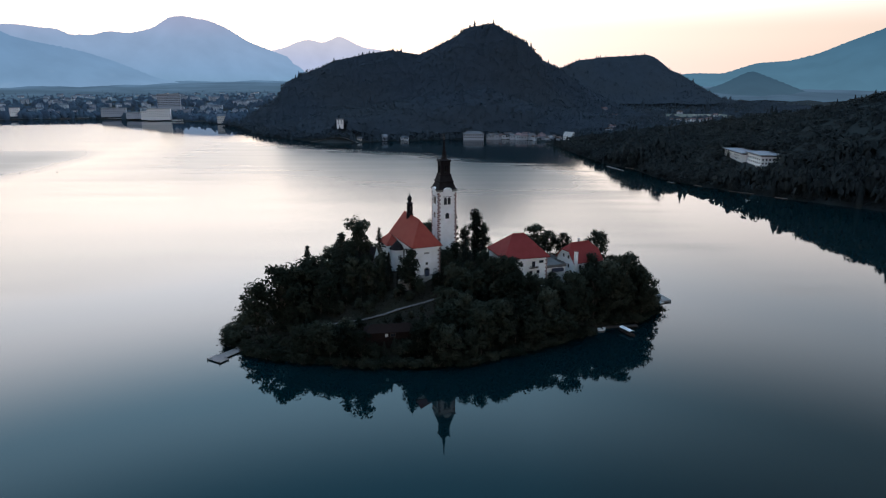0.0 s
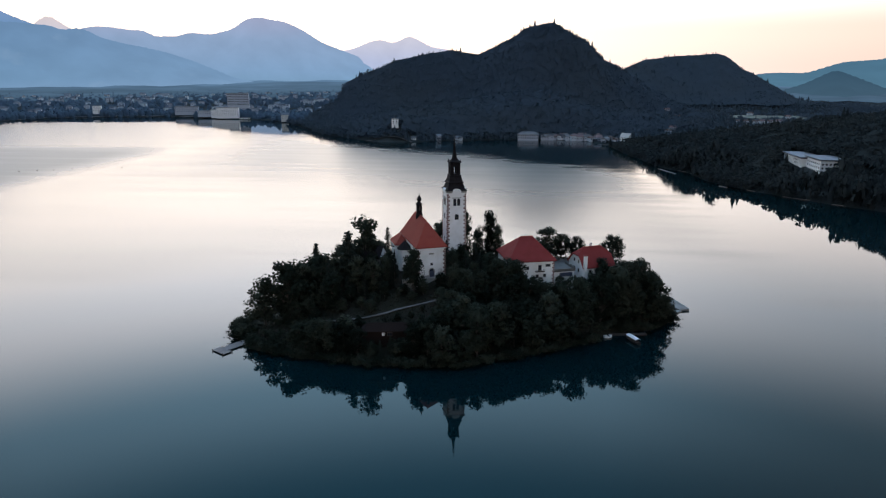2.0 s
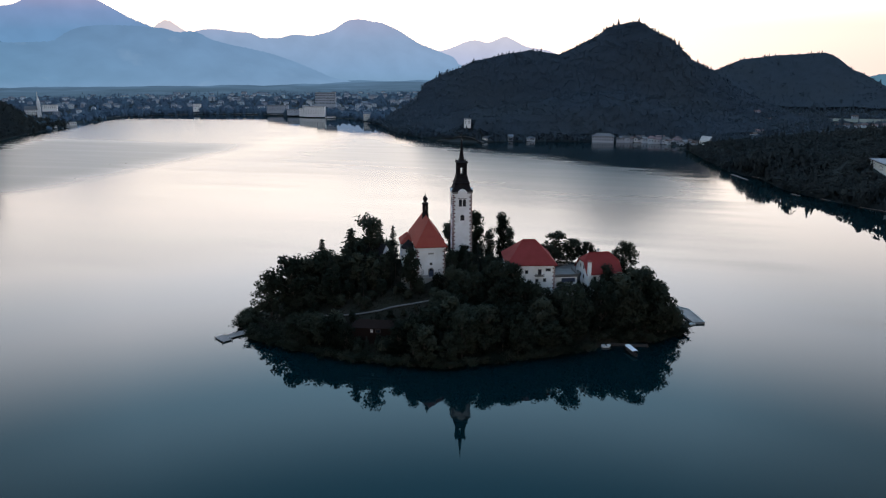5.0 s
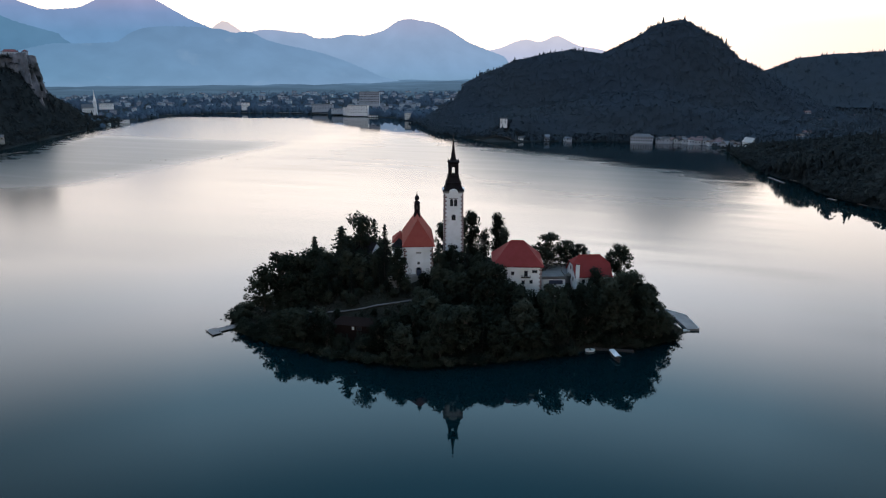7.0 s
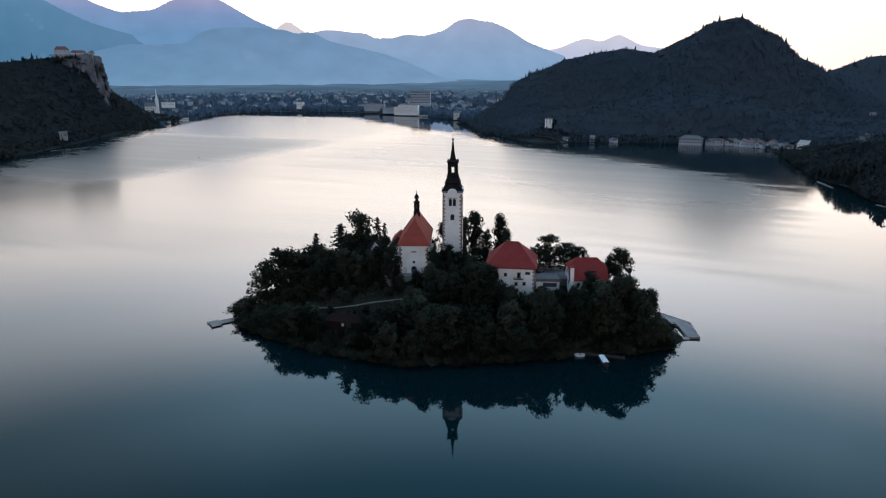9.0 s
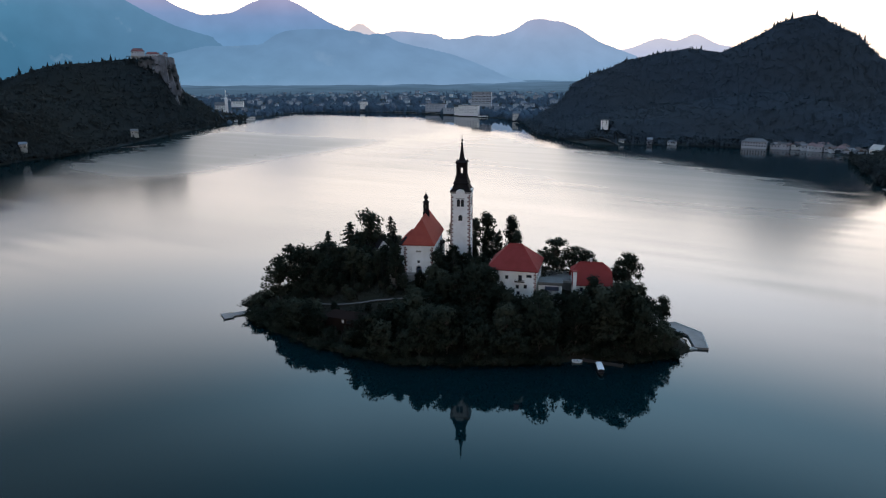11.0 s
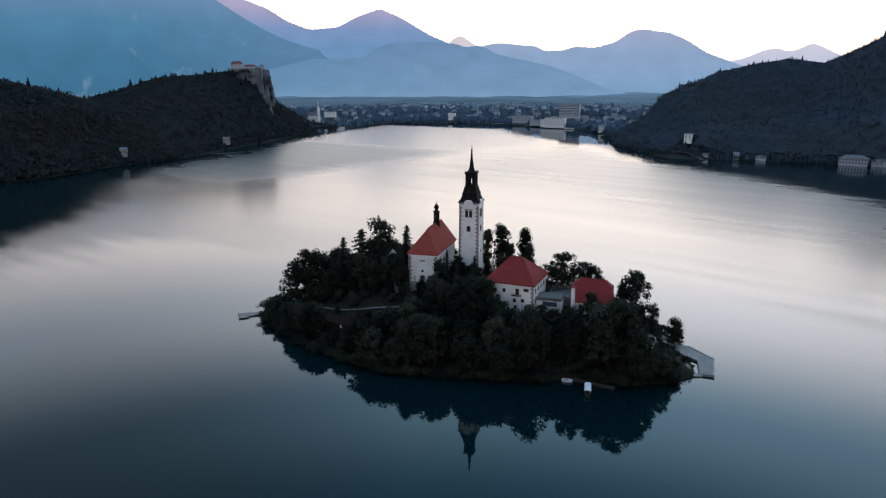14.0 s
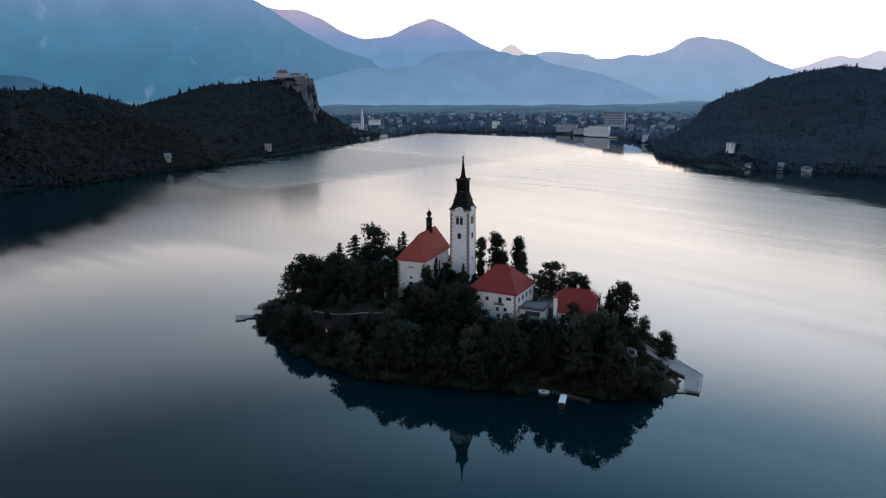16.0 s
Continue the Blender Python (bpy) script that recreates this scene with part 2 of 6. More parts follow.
def water_material():
    """Still water near the shores and in the island's lee, rippled and streaked by light wind elsewhere."""
    m = bpy.data.materials.new("lake_water")
    m.use_nodes = True
    n, l = m.node_tree.nodes, m.node_tree.links
    b = n["Principled BSDF"]
    b.inputs["Base Color"].default_value = (0.0009, 0.0094, 0.0116, 1)
    b.inputs["IOR"].default_value = 1.33

    def math_node(kind, a, c, clamp=False):
        node = n.new("ShaderNodeMath")
        node.operation, node.use_clamp = kind, clamp
        for i, v in enumerate((a, c)):
            if isinstance(v, (int, float)):
                node.inputs[i].default_value = v
            else:
                l.new(v, node.inputs[i])
        return node.outputs["Value"]

    def noise(scale, detail, stretch=None):
        node = n.new("ShaderNodeTexNoise")
        node.inputs["Scale"].default_value, node.inputs["Detail"].default_value = scale, detail
        if stretch:
            mp = n.new("ShaderNodeMapping")
            mp.inputs["Rotation"].default_value = (0, 0, radians(-15))
            mp.inputs["Scale"].default_value = stretch
            l.new(tc.outputs["Object"], mp.inputs["Vector"])
            l.new(mp.outputs["Vector"], node.inputs["Vector"])
        else:
            l.new(tc.outputs["Object"], node.inputs["Vector"])
        return node.outputs["Fac"]

    tc, wind, force = n.new("ShaderNodeTexCoord"), n.new("ShaderNodeAttribute"), n.new("ShaderNodeAttribute")
    wind.attribute_name, force.attribute_name = "wind", "force"
    w = wind.outputs["Fac"]
    # wind lanes: long streaks that fray the edge between still and ruffled water
    lane = math_node("SUBTRACT", noise(1.0, 6, (0.0045, 0.05, 1)), 0.5)
    fray = math_node("MULTIPLY", math_node("MULTIPLY", w, math_node("SUBTRACT", 1.0, w)), 6.5)
    edge = math_node("ADD", w, math_node("MULTIPLY", lane, fray), True)
    level = math_node("MULTIPLY", force.outputs["Fac"], math_node("ADD", 1.0, math_node("MULTIPLY", lane, 0.45)))
    both = math_node("MULTIPLY", edge, level, True)
    rough = n.new("ShaderNodeMapRange")
    rough.inputs["To Min"].default_value, rough.inputs["To Max"].default_value = 0.025, 0.37
    l.new(both, rough.inputs["Value"])
    swell = n.new("ShaderNodeAttribute")
    swell.attribute_name = "swell"
    l.new(math_node("MAXIMUM", rough.outputs["Result"], swell.outputs["Fac"]), b.inputs["Roughness"])
    bump, st = n.new("ShaderNodeBump"), n.new("ShaderNodeMapRange")
    bump.inputs["Distance"].default_value = 0.06
    st.inputs["To Min"].default_value, st.inputs["To Max"].default_value = 0.045, 0.5
    l.new(math_node("POWER", both, 2.3), st.inputs["Value"])
    l.new(st.outputs["Result"], bump.inputs["Strength"])
    l.new(math_node("ADD", math_node("MULTIPLY", noise(0.09, 2), 2.0), noise(0.5, 3)), bump.inputs["Height"])
    l.new(bump.outputs["Normal"], b.inputs["Normal"])
    return m


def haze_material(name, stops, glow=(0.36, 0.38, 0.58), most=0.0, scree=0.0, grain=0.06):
    """Distant land, haze and dawn glow put into its emitted colour: by height, paler towards the rising sun."""
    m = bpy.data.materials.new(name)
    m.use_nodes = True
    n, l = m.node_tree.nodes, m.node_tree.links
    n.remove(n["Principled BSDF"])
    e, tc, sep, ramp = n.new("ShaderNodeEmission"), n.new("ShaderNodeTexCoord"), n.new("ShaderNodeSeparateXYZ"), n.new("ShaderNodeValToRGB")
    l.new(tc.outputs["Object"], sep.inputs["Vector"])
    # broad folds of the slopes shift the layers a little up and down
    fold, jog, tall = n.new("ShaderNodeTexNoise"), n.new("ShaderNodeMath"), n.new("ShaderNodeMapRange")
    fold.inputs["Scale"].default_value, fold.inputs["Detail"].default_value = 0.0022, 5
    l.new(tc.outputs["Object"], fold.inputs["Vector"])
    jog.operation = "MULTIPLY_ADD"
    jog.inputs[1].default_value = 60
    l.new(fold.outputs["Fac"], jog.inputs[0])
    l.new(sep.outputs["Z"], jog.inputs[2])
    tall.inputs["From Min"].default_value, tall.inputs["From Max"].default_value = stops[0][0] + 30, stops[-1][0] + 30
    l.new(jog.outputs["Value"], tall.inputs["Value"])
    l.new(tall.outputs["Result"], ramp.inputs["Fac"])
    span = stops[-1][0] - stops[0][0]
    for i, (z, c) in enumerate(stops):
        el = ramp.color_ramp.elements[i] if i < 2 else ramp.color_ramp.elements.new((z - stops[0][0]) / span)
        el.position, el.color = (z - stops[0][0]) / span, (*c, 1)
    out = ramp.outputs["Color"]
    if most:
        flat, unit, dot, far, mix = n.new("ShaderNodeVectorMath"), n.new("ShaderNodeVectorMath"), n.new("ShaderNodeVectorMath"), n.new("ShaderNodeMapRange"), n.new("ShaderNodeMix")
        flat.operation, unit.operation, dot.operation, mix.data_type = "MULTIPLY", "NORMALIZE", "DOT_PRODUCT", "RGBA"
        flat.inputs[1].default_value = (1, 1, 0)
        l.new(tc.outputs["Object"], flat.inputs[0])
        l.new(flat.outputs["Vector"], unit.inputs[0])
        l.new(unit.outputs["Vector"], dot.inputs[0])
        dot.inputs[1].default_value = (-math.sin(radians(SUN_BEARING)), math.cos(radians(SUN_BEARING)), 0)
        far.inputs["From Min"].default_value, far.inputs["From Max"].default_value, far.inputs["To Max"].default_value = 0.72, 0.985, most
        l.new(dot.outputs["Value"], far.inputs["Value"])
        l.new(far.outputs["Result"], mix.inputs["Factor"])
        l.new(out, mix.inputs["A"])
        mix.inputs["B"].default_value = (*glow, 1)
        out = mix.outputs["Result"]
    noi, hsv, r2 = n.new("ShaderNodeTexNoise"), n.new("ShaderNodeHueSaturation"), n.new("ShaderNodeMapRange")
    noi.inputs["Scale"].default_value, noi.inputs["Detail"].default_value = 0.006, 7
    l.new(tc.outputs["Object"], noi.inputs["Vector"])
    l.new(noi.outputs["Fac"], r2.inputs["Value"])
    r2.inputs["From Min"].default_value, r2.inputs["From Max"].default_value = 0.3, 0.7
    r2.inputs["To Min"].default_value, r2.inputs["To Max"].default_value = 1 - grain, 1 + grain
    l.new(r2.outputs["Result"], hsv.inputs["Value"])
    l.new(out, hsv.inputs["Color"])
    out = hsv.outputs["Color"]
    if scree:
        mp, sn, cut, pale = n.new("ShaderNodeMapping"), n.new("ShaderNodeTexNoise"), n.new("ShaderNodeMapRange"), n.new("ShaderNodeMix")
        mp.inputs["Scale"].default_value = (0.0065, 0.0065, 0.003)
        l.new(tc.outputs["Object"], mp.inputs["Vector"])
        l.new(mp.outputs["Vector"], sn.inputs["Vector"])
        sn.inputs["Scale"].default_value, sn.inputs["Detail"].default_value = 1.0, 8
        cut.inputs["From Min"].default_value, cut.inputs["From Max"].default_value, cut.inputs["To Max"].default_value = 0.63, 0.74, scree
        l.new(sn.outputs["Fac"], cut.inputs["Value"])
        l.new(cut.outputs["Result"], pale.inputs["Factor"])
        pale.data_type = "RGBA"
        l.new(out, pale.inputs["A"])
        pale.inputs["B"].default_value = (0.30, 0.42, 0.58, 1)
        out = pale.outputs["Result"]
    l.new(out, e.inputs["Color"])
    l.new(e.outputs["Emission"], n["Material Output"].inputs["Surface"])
    return m


# ---- mesh helpers ----
def part(name, bm, mat, parent=None, label=""):
    """Links a bmesh as one mesh object under a thing or a part."""
    me = bpy.data.meshes.new(name)
    bm.to_mesh(me)
    bm.free()
    me.materials.append(mat)
    ob = new(name, me)
    ob.parent = parent
    return tagged(ob, label)


def raw(name, verts, faces, mat, parent=None):
    me = bpy.data.meshes.new(name)
    me.from_pydata(verts, [], faces)
    me.materials.append(mat)
    ob = new(name, me)
    ob.parent = parent
    return ob


def thing(name, m, label, category, group="", kind=""):
    ob = new(name)
    ob.matrix_world = m
    return tagged(ob, label, category, group, kind)


def solid(bm, x0, x1, y0, y1, z0, z1, bevel=0.0, m=None):
    r = bmesh.ops.create_cube(bm, size=1, matrix=Matrix.LocRotScale(((x0 + x1) / 2, (y0 + y1) / 2, (z0 + z1) / 2), None, (x1 - x0, y1 - y0, z1 - z0)))
    vs = r["verts"]
    if bevel:
        es = list({e for v in vs for e in v.link_edges})
        res = bmesh.ops.bevel(bm, geom=es, offset=bevel, segments=1, affect="EDGES")
        vs = list({v for f in res["faces"] for v in f.verts} | {v for v in vs if v.is_valid})
    if m is not None:
        bmesh.ops.transform(bm, matrix=m, verts=vs)
    return bm


def block(x0, x1, y0, y1, z0, z1, bevel=0.0):
    return solid(bmesh.new(), x0, x1, y0, y1, z0, z1, bevel)


def lathe(profile, sides, turn=0.0, bm=None, centre=(0, 0)):
    """A turned solid from (radius, height) pairs; sides=4 gives a square one, whose radius is to the corner."""
    bm = bm or bmesh.new()
    rings = []
    for r, z in profile:
        rings.append([bm.verts.new((centre[0] + r * math.cos(turn + 2 * math.pi * i / sides), centre[1] + r * math.sin(turn + 2 * math.pi * i / sides), z)) for i in range(sides)])
    for a, b in zip(rings, rings[1:]):
        for i in range(sides):
            j = (i + 1) % sides
            bm.faces.new((a[i], a[j], b[j], b[i]))
    bm.faces.new(rings[0][::-1])
    bm.faces.new(rings[-1])
    bmesh.ops.remove_doubles(bm, verts=bm.verts, dist=0.0005)
    return bm


def hip_roof(x0, x1, y0, y1, eave, ridge, ra, rb, over=0.6, thick=0.25, flare=0.0, axis="x"):
    """A hipped roof with thickness over a rectangle; its ridge runs from ra to rb along the axis."""
    bm = bmesh.new()
    X0, X1, Y0, Y1 = x0 - over, x1 + over, y0 - over, y1 + over
    mid = (y0 + y1) / 2 if axis == "x" else (x0 + x1) / 2
    low = [bm.verts.new(p) for p in ((X0, Y0, eave - thick), (X1, Y0, eave - thick), (X1, Y1, eave - thick), (X0, Y1, eave - thick))]
    top = [bm.verts.new((v.co.x, v.co.y, eave)) for v in low]
    a, b = ((ra, mid, ridge), (rb, mid, ridge)) if axis == "x" else ((mid, ra, ridge), (mid, rb, ridge))
    a, b = bm.verts.new(a), bm.verts.new(b)
    for i in range(4):
        j = (i + 1) % 4
        bm.faces.new((low[i], low[j], top[j], top[i]))
    bm.faces.new(low[::-1])
    if axis == "x":
        for f in ((top[0], top[1], b, a), (top[1], top[2], b), (top[2], top[3], a, b), (top[3], top[0], a)):
            bm.faces.new(f)
    else:
        for f in ((top[0], top[1], a), (top[1], top[2], b, a), (top[2], top[3], b), (top[3], top[0], a, b)):
            bm.faces.new(f)
    bmesh.ops.recalc_face_normals(bm, faces=bm.faces)
    return bm


def window(parent, x, z, w, h, y, name="window", arched=False, depth=0.18, turn=0.0, frame_mat=None, glass=None):
    """A window in a wall that faces -y at y: a stone frame proud of the wall, a dark pane inside it, glazing bars."""
    holder = new(name)
    holder.parent = parent
    holder.matrix_local = pose(0, 0, 0, 0, 0, turn) @ pose(x, y, z)
    f = 0.16
    bm = bmesh.new()
    solid(bm, -w / 2 - f, -w / 2, -0.1, 0.02, -f, h + f)
    solid(bm, w / 2, w / 2 + f, -0.1, 0.02, -f, h + f)
    if not arched:
        solid(bm, -w / 2, w / 2, -0.1, 0.02, h, h + f)
    solid(bm, -w / 2, w / 2, -0.14, 0.02, -f, 0)
    part("window_frame", bm, frame_mat or STONE, holder)
    bm = bmesh.new()
    if arched:
        lathe([(w / 2, -0.010), (w / 2, 0.034)], 16, 0, bm)
        bmesh.ops.transform(bm, matrix=pose(0, 0, h, 90, 0, 0), verts=bm.verts)
    solid(bm, -w / 2, w / 2, -0.03, 0.012, 0, h)
    if arched:
        ring = bmesh.new()
        for i in range(7):
            a = math.pi * (i + 0.5) / 7
            solid(ring, -0.24 * w, 0.24 * w, -0.1, 0.02, -f / 2, f / 2, 0, pose((w / 2 + f / 2) * math.cos(a), 0, h + (w / 2 + f / 2) * math.sin(a), 0, 90 - math.degrees(a), 0))
        part("arch", ring, frame_mat or STONE, holder)
    part("pane", bm, glass or GLASS, holder)
    bm = block(-0.04, 0.04, -0.06, -0.031, 0.0, h)
    solid(bm, -w / 2, w / 2, -0.055, -0.032, h * 0.55, h * 0.55 + 0.06)
    part("glazing_bar", bm, DARK_WOOD, holder)
    return holder


# ---- terrain ----
def smooth(a, b, x):
    t = np.clip((x - a) / (b - a), 0, 1)
    return t * t * (3 - 2 * t)


def inside(poly, x, y):
    """Signed distance to a polygon's edge, positive inside."""
    p = np.array(poly, float)
    q = np.roll(p, -1, axis=0)
    d = np.full(x.shape, 1e9)
    odd = np.zeros(x.shape, bool)
    for (ax, ay), (bx, by) in zip(p, q):
        ex, ey = bx - ax, by - ay
        t = np.clip(((x - ax) * ex + (y - ay) * ey) / (ex * ex + ey * ey), 0, 1)
        d = np.minimum(d, np.hypot(x - ax - t * ex, y - ay - t * ey))
        cross = ((ay > y) != (by > y)) & (x < (bx - ax) * (y - ay) / (by - ay + 1e-12) + ax)
        odd ^= cross
    return np.where(odd, d, -d)


def wave(x, y, size, seed=0.0):
    """Cheap rolling noise between -1 and 1."""
    u, v = x / size + seed * 1.7, y / size - seed * 2.3
    return (np.sin(u * 2.1 + 1.3 * np.sin(v * 1.7 + seed)) + np.sin(v * 2.7 + 1.1 * np.sin(u * 2.3 - seed)) + np.sin((u + v) * 1.9 + seed * 3)) / 3


LAKE = [(-620, 200), (-631, 325), (-652, 391), (-696, 480), (-690, 520), (-738, 639), (-790, 735), (-842, 834), (-888, 922), (-916, 1012), (-960, 1105), (-1015, 1240), (-1036, 1325), (-992, 1420), (-885, 1474), (-770, 1490), (-670, 1455), (-600, 1416),
        (-500, 1410), (-384, 1262), (-288, 1083), (-195, 1004), (-145, 988), (-75, 1012), (0, 1032), (50, 1028), (98, 1036), (138, 1016), (158, 958), (168, 862), (178, 768), (203, 700), (216, 632), (248, 578), (280, 542), (326, 496),
        (480, 300), (560, 0), (480, -400), (100, -700), (-500, -700), (-900, -300), (-820, 60)]
ISLAND = [(-85, 251), (-82, 238), (-73, 229), (-50, 223), (-20, 219), (8, 221), (28, 231), (47, 242), (59, 250.5), (65, 258), (73, 262), (83, 265), (94, 277), (99, 287), (92, 303), (80, 319), (55, 332), (25, 335), (-10, 327), (-40, 314), (-65, 297), (-82, 273)]
# ridges: name, width, nodes (x, y, height of the ground)
KNOLLS = [(-152, 1020, 15, 24), (-132, 1048, 8, 20)]
RIDGES = [
    (105, [(-345, 1285, 8), (-318, 1288, 28), (-285, 1285, 74), (-193, 1296, 112), (-99, 1306, 124), (-45, 1302, 118), (48, 1290, 164), (90, 1290, 167), (130, 1286, 150), (180, 1290, 108), (225, 1310, 70), (290, 1320, 20)]),
    (150, [(-150, 1170, 30), (60, 1190, 62), (180, 1190, 30)]),
    (110, [(300, 1782, 88), (363, 1814, 114), (437, 1820, 122), (523, 1790, 124), (570, 1772, 88), (612, 1760, 45), (650, 1745, 8)]),
    (170, [(400, 900, 18), (435, 847, 36), (475, 775, 50), (510, 715, 72), (590, 600, 110), (680, 450, 130)]),
    (78, [(310, 800, 14), (335, 750, 22), (358, 690, 36), (380, 630, 54), (405, 570, 65), (435, 510, 76), (490, 430, 84)]),
    (150, [(-760, 100, 80), (-800, 324, 92), (-830, 397, 94), (-860, 465, 80), (-880, 561, 64), (-945, 628, 80), (-966, 694, 100), (-990, 800, 110), (-994, 826, 112)]),
    (60, [(-994, 826, 112), (-980, 850, 114), (-962, 876, 104), (-944, 900, 86), (-930, 916, 64), (-914, 935, 40), (-895, 955, 16), (-875, 985, 5)]),
]


def ridge_height(x, y):
    h = np.zeros(x.shape)
    for width, nodes in RIDGES:
        best = np.zeros(x.shape)
        for (ax, ay, az), (bx, by, bz) in zip(nodes, nodes[1:]):
            ex, ey = bx - ax, by - ay
            t = np.clip(((x - ax) * ex + (y - ay) * ey) / (ex * ex + ey * ey), 0, 1)
            d = np.hypot(x - ax - t * ex, y - ay - t * ey)
            best = np.maximum(best, (az + t * (bz - az)) * np.exp(-np.power(d / width, 1.7)))
        h = np.maximum(h, best)
    return h


def land_height(x, y):
    x, y = np.asarray(x, float), np.asarray(y, float)
    out = -inside(LAKE, x, y)
    base = np.where(out < 0, np.maximum(out * 0.3, -4.0), 1.6 * smooth(0, 8, out) + 9 * smooth(20, 500, out))
    h = ridge_height(x, y) * smooth(4, 70, out)
    for kx, ky, kh, kr in KNOLLS:
        h = h + kh * np.exp(-((x - kx) ** 2 + (y - ky) ** 2) / kr ** 2) * (out > 0)
    h = h * (1 - 0.42 * smooth(-284, -316, x) * smooth(1040, 1120, y) * smooth(1650, 1500, y))
    h = h * (1 - 0.92 * np.exp(-((x - 112) / 85) ** 4 - ((y - 1020) / 48) ** 4))
    return base + h + np.where(out > 20, wave(x, y, 60, 1) * 2.0 * smooth(20, 120, out) * (0.3 + h / 80), 0)


def island_height(x, y):
    x, y = np.asarray(x, float), np.asarray(y, float)
    d = inside(ISLAND, x, y)
    top = (16.5 + 5.5 * smooth(254, 263, y + 0.1 * x)) * (1 - 0.62 * smooth(-28, -72, x)) * (1 - 0.5 * smooth(66, 98, x)) * (1 - 0.25 * smooth(290, 325, y)) * (1 - 0.62 * smooth(60, 80, x) * smooth(278, 298, y))
    h = top * smooth(-6, 36 - 20 * smooth(50, 82, x), d) - 1.0
    return np.where(d < 0, np.maximum(d * 0.5, -4) - 0.35, np.maximum(h, 0.4)) + np.where(d > 3, wave(x, y, 9, 2) * 0.5, 0)


def sheet(name, xs, ys, height, mat, label, category):
    X, Y = np.meshgrid(xs, ys)
    Z = height(X, Y)
    verts = np.stack([X, Y, Z], -1).reshape(-1, 3).tolist()
    w = len(xs)
    faces = [(j * w + i, j * w + i + 1, (j + 1) * w + i + 1, (j + 1) * w + i) for j in range(len(ys) - 1) for i in range(w - 1)]
    ob = raw(name, verts, faces, mat)
    for p in ob.data.polygons:
        p.use_smooth = True
    return tagged(ob, label, category, kind="structure")


sheet("ground", np.concatenate([np.linspace(-4600, -1500, 24), np.arange(-1480, 1200, 22), np.linspace(1220, 4600, 26)]),
      np.concatenate([np.linspace(-4000, -800, 20), np.arange(-760, 2100, 22), np.linspace(2120, 4600, 24)]), land_height, LAND, "wooded shore land and plain around the lake", "ground")
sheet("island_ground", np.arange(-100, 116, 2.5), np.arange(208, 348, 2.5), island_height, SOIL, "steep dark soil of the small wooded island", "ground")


# still water: in the bay under the hill and along the woods, below the castle bluff, before the town
STILL = [
    (45, [(-340, 1085), (-262, 990), (-185, 932), (-100, 893), (-30, 858), (25, 812), (80, 768), (125, 738), (150, 690), (160, 560), (165, 420), (190, 250), (300, 120), (700, 100), (700, 1200), (-340, 1300)]),
    (50, [(-985, 1150), (-912, 985), (-815, 845), (-735, 705), (-690, 625), (-645, 530), (-598, 432), (-540, 365), (-458, 325), (-385, 282), (-350, 235), (-285, 180), (-230, 60), (-300, -200), (-1000, -300), (-1200, 900)]),
    (40, [(-1080, 1300), (-890, 1325), (-780, 1335), (-690, 1350), (-570, 1225), (-450, 1140), (-340, 1060), (-200, 1300), (-500, 1700), (-1100, 1600)]),
]


def lake():
    """The lake's surface, with how far the wind reaches each place, how strong it blows and what is left of the swell."""
    xs = np.concatenate([[-4700, -2500], np.arange(-1200, 700, 14), [2500, 4700]])
    ys = np.concatenate([[-4700, -2500], np.arange(-760, 1640, 14), [2500, 4700]])
    X, Y = np.meshgrid(xs, ys)
    isle = -inside(ISLAND, X, Y)
    reach = smooth(0, 45, inside(LAKE, X, Y))
    for soft, pool in STILL:
        reach = np.minimum(reach, smooth(-soft, soft, -inside(pool, X, Y)))
    reach = np.minimum(reach, np.where(Y > 290, smooth(10, 120, isle), smooth(50, 260, isle)))
    force = 0.44 + 0.34 * smooth(450, 800, Y) * smooth(-480, -260, X) + 0.25 * np.exp(-((X - 70) / 150) ** 2 - ((Y - 680) / 190) ** 2)
    force = np.maximum(force, 0.56 * smooth(-300, -480, X) * smooth(300, 420, Y))
    force = np.maximum(force, 1.0 * smooth(-340, -500, X) * smooth(380, 500, Y) * smooth(1010, 820, Y))
    swell = 0.022 + 0.075 * smooth(120, 400, isle) * smooth(500, 700, Y) * smooth(1180, 1060, Y) + 0.05 * smooth(-300, -450, X) * smooth(1000, 850, Y)
    w = len(xs)
    verts = np.stack([X, Y, np.zeros(X.shape)], -1).reshape(-1, 3).tolist()
    faces = [(j * w + i, j * w + i + 1, (j + 1) * w + i + 1, (j + 1) * w + i) for j in range(len(ys) - 1) for i in range(w - 1)]
    ob = raw("water", verts, faces, water_material())
    ob.data.attributes.new("wind", "FLOAT", "POINT").data.foreach_set("value", reach.ravel())
    ob.data.attributes.new("force", "FLOAT", "POINT").data.foreach_set("value", force.ravel())
    ob.data.attributes.new("swell", "FLOAT", "POINT").data.foreach_set("value", swell.ravel())
    return tagged(ob, "calm dark teal lake water mirroring the sky", "water", kind="structure")


lake()


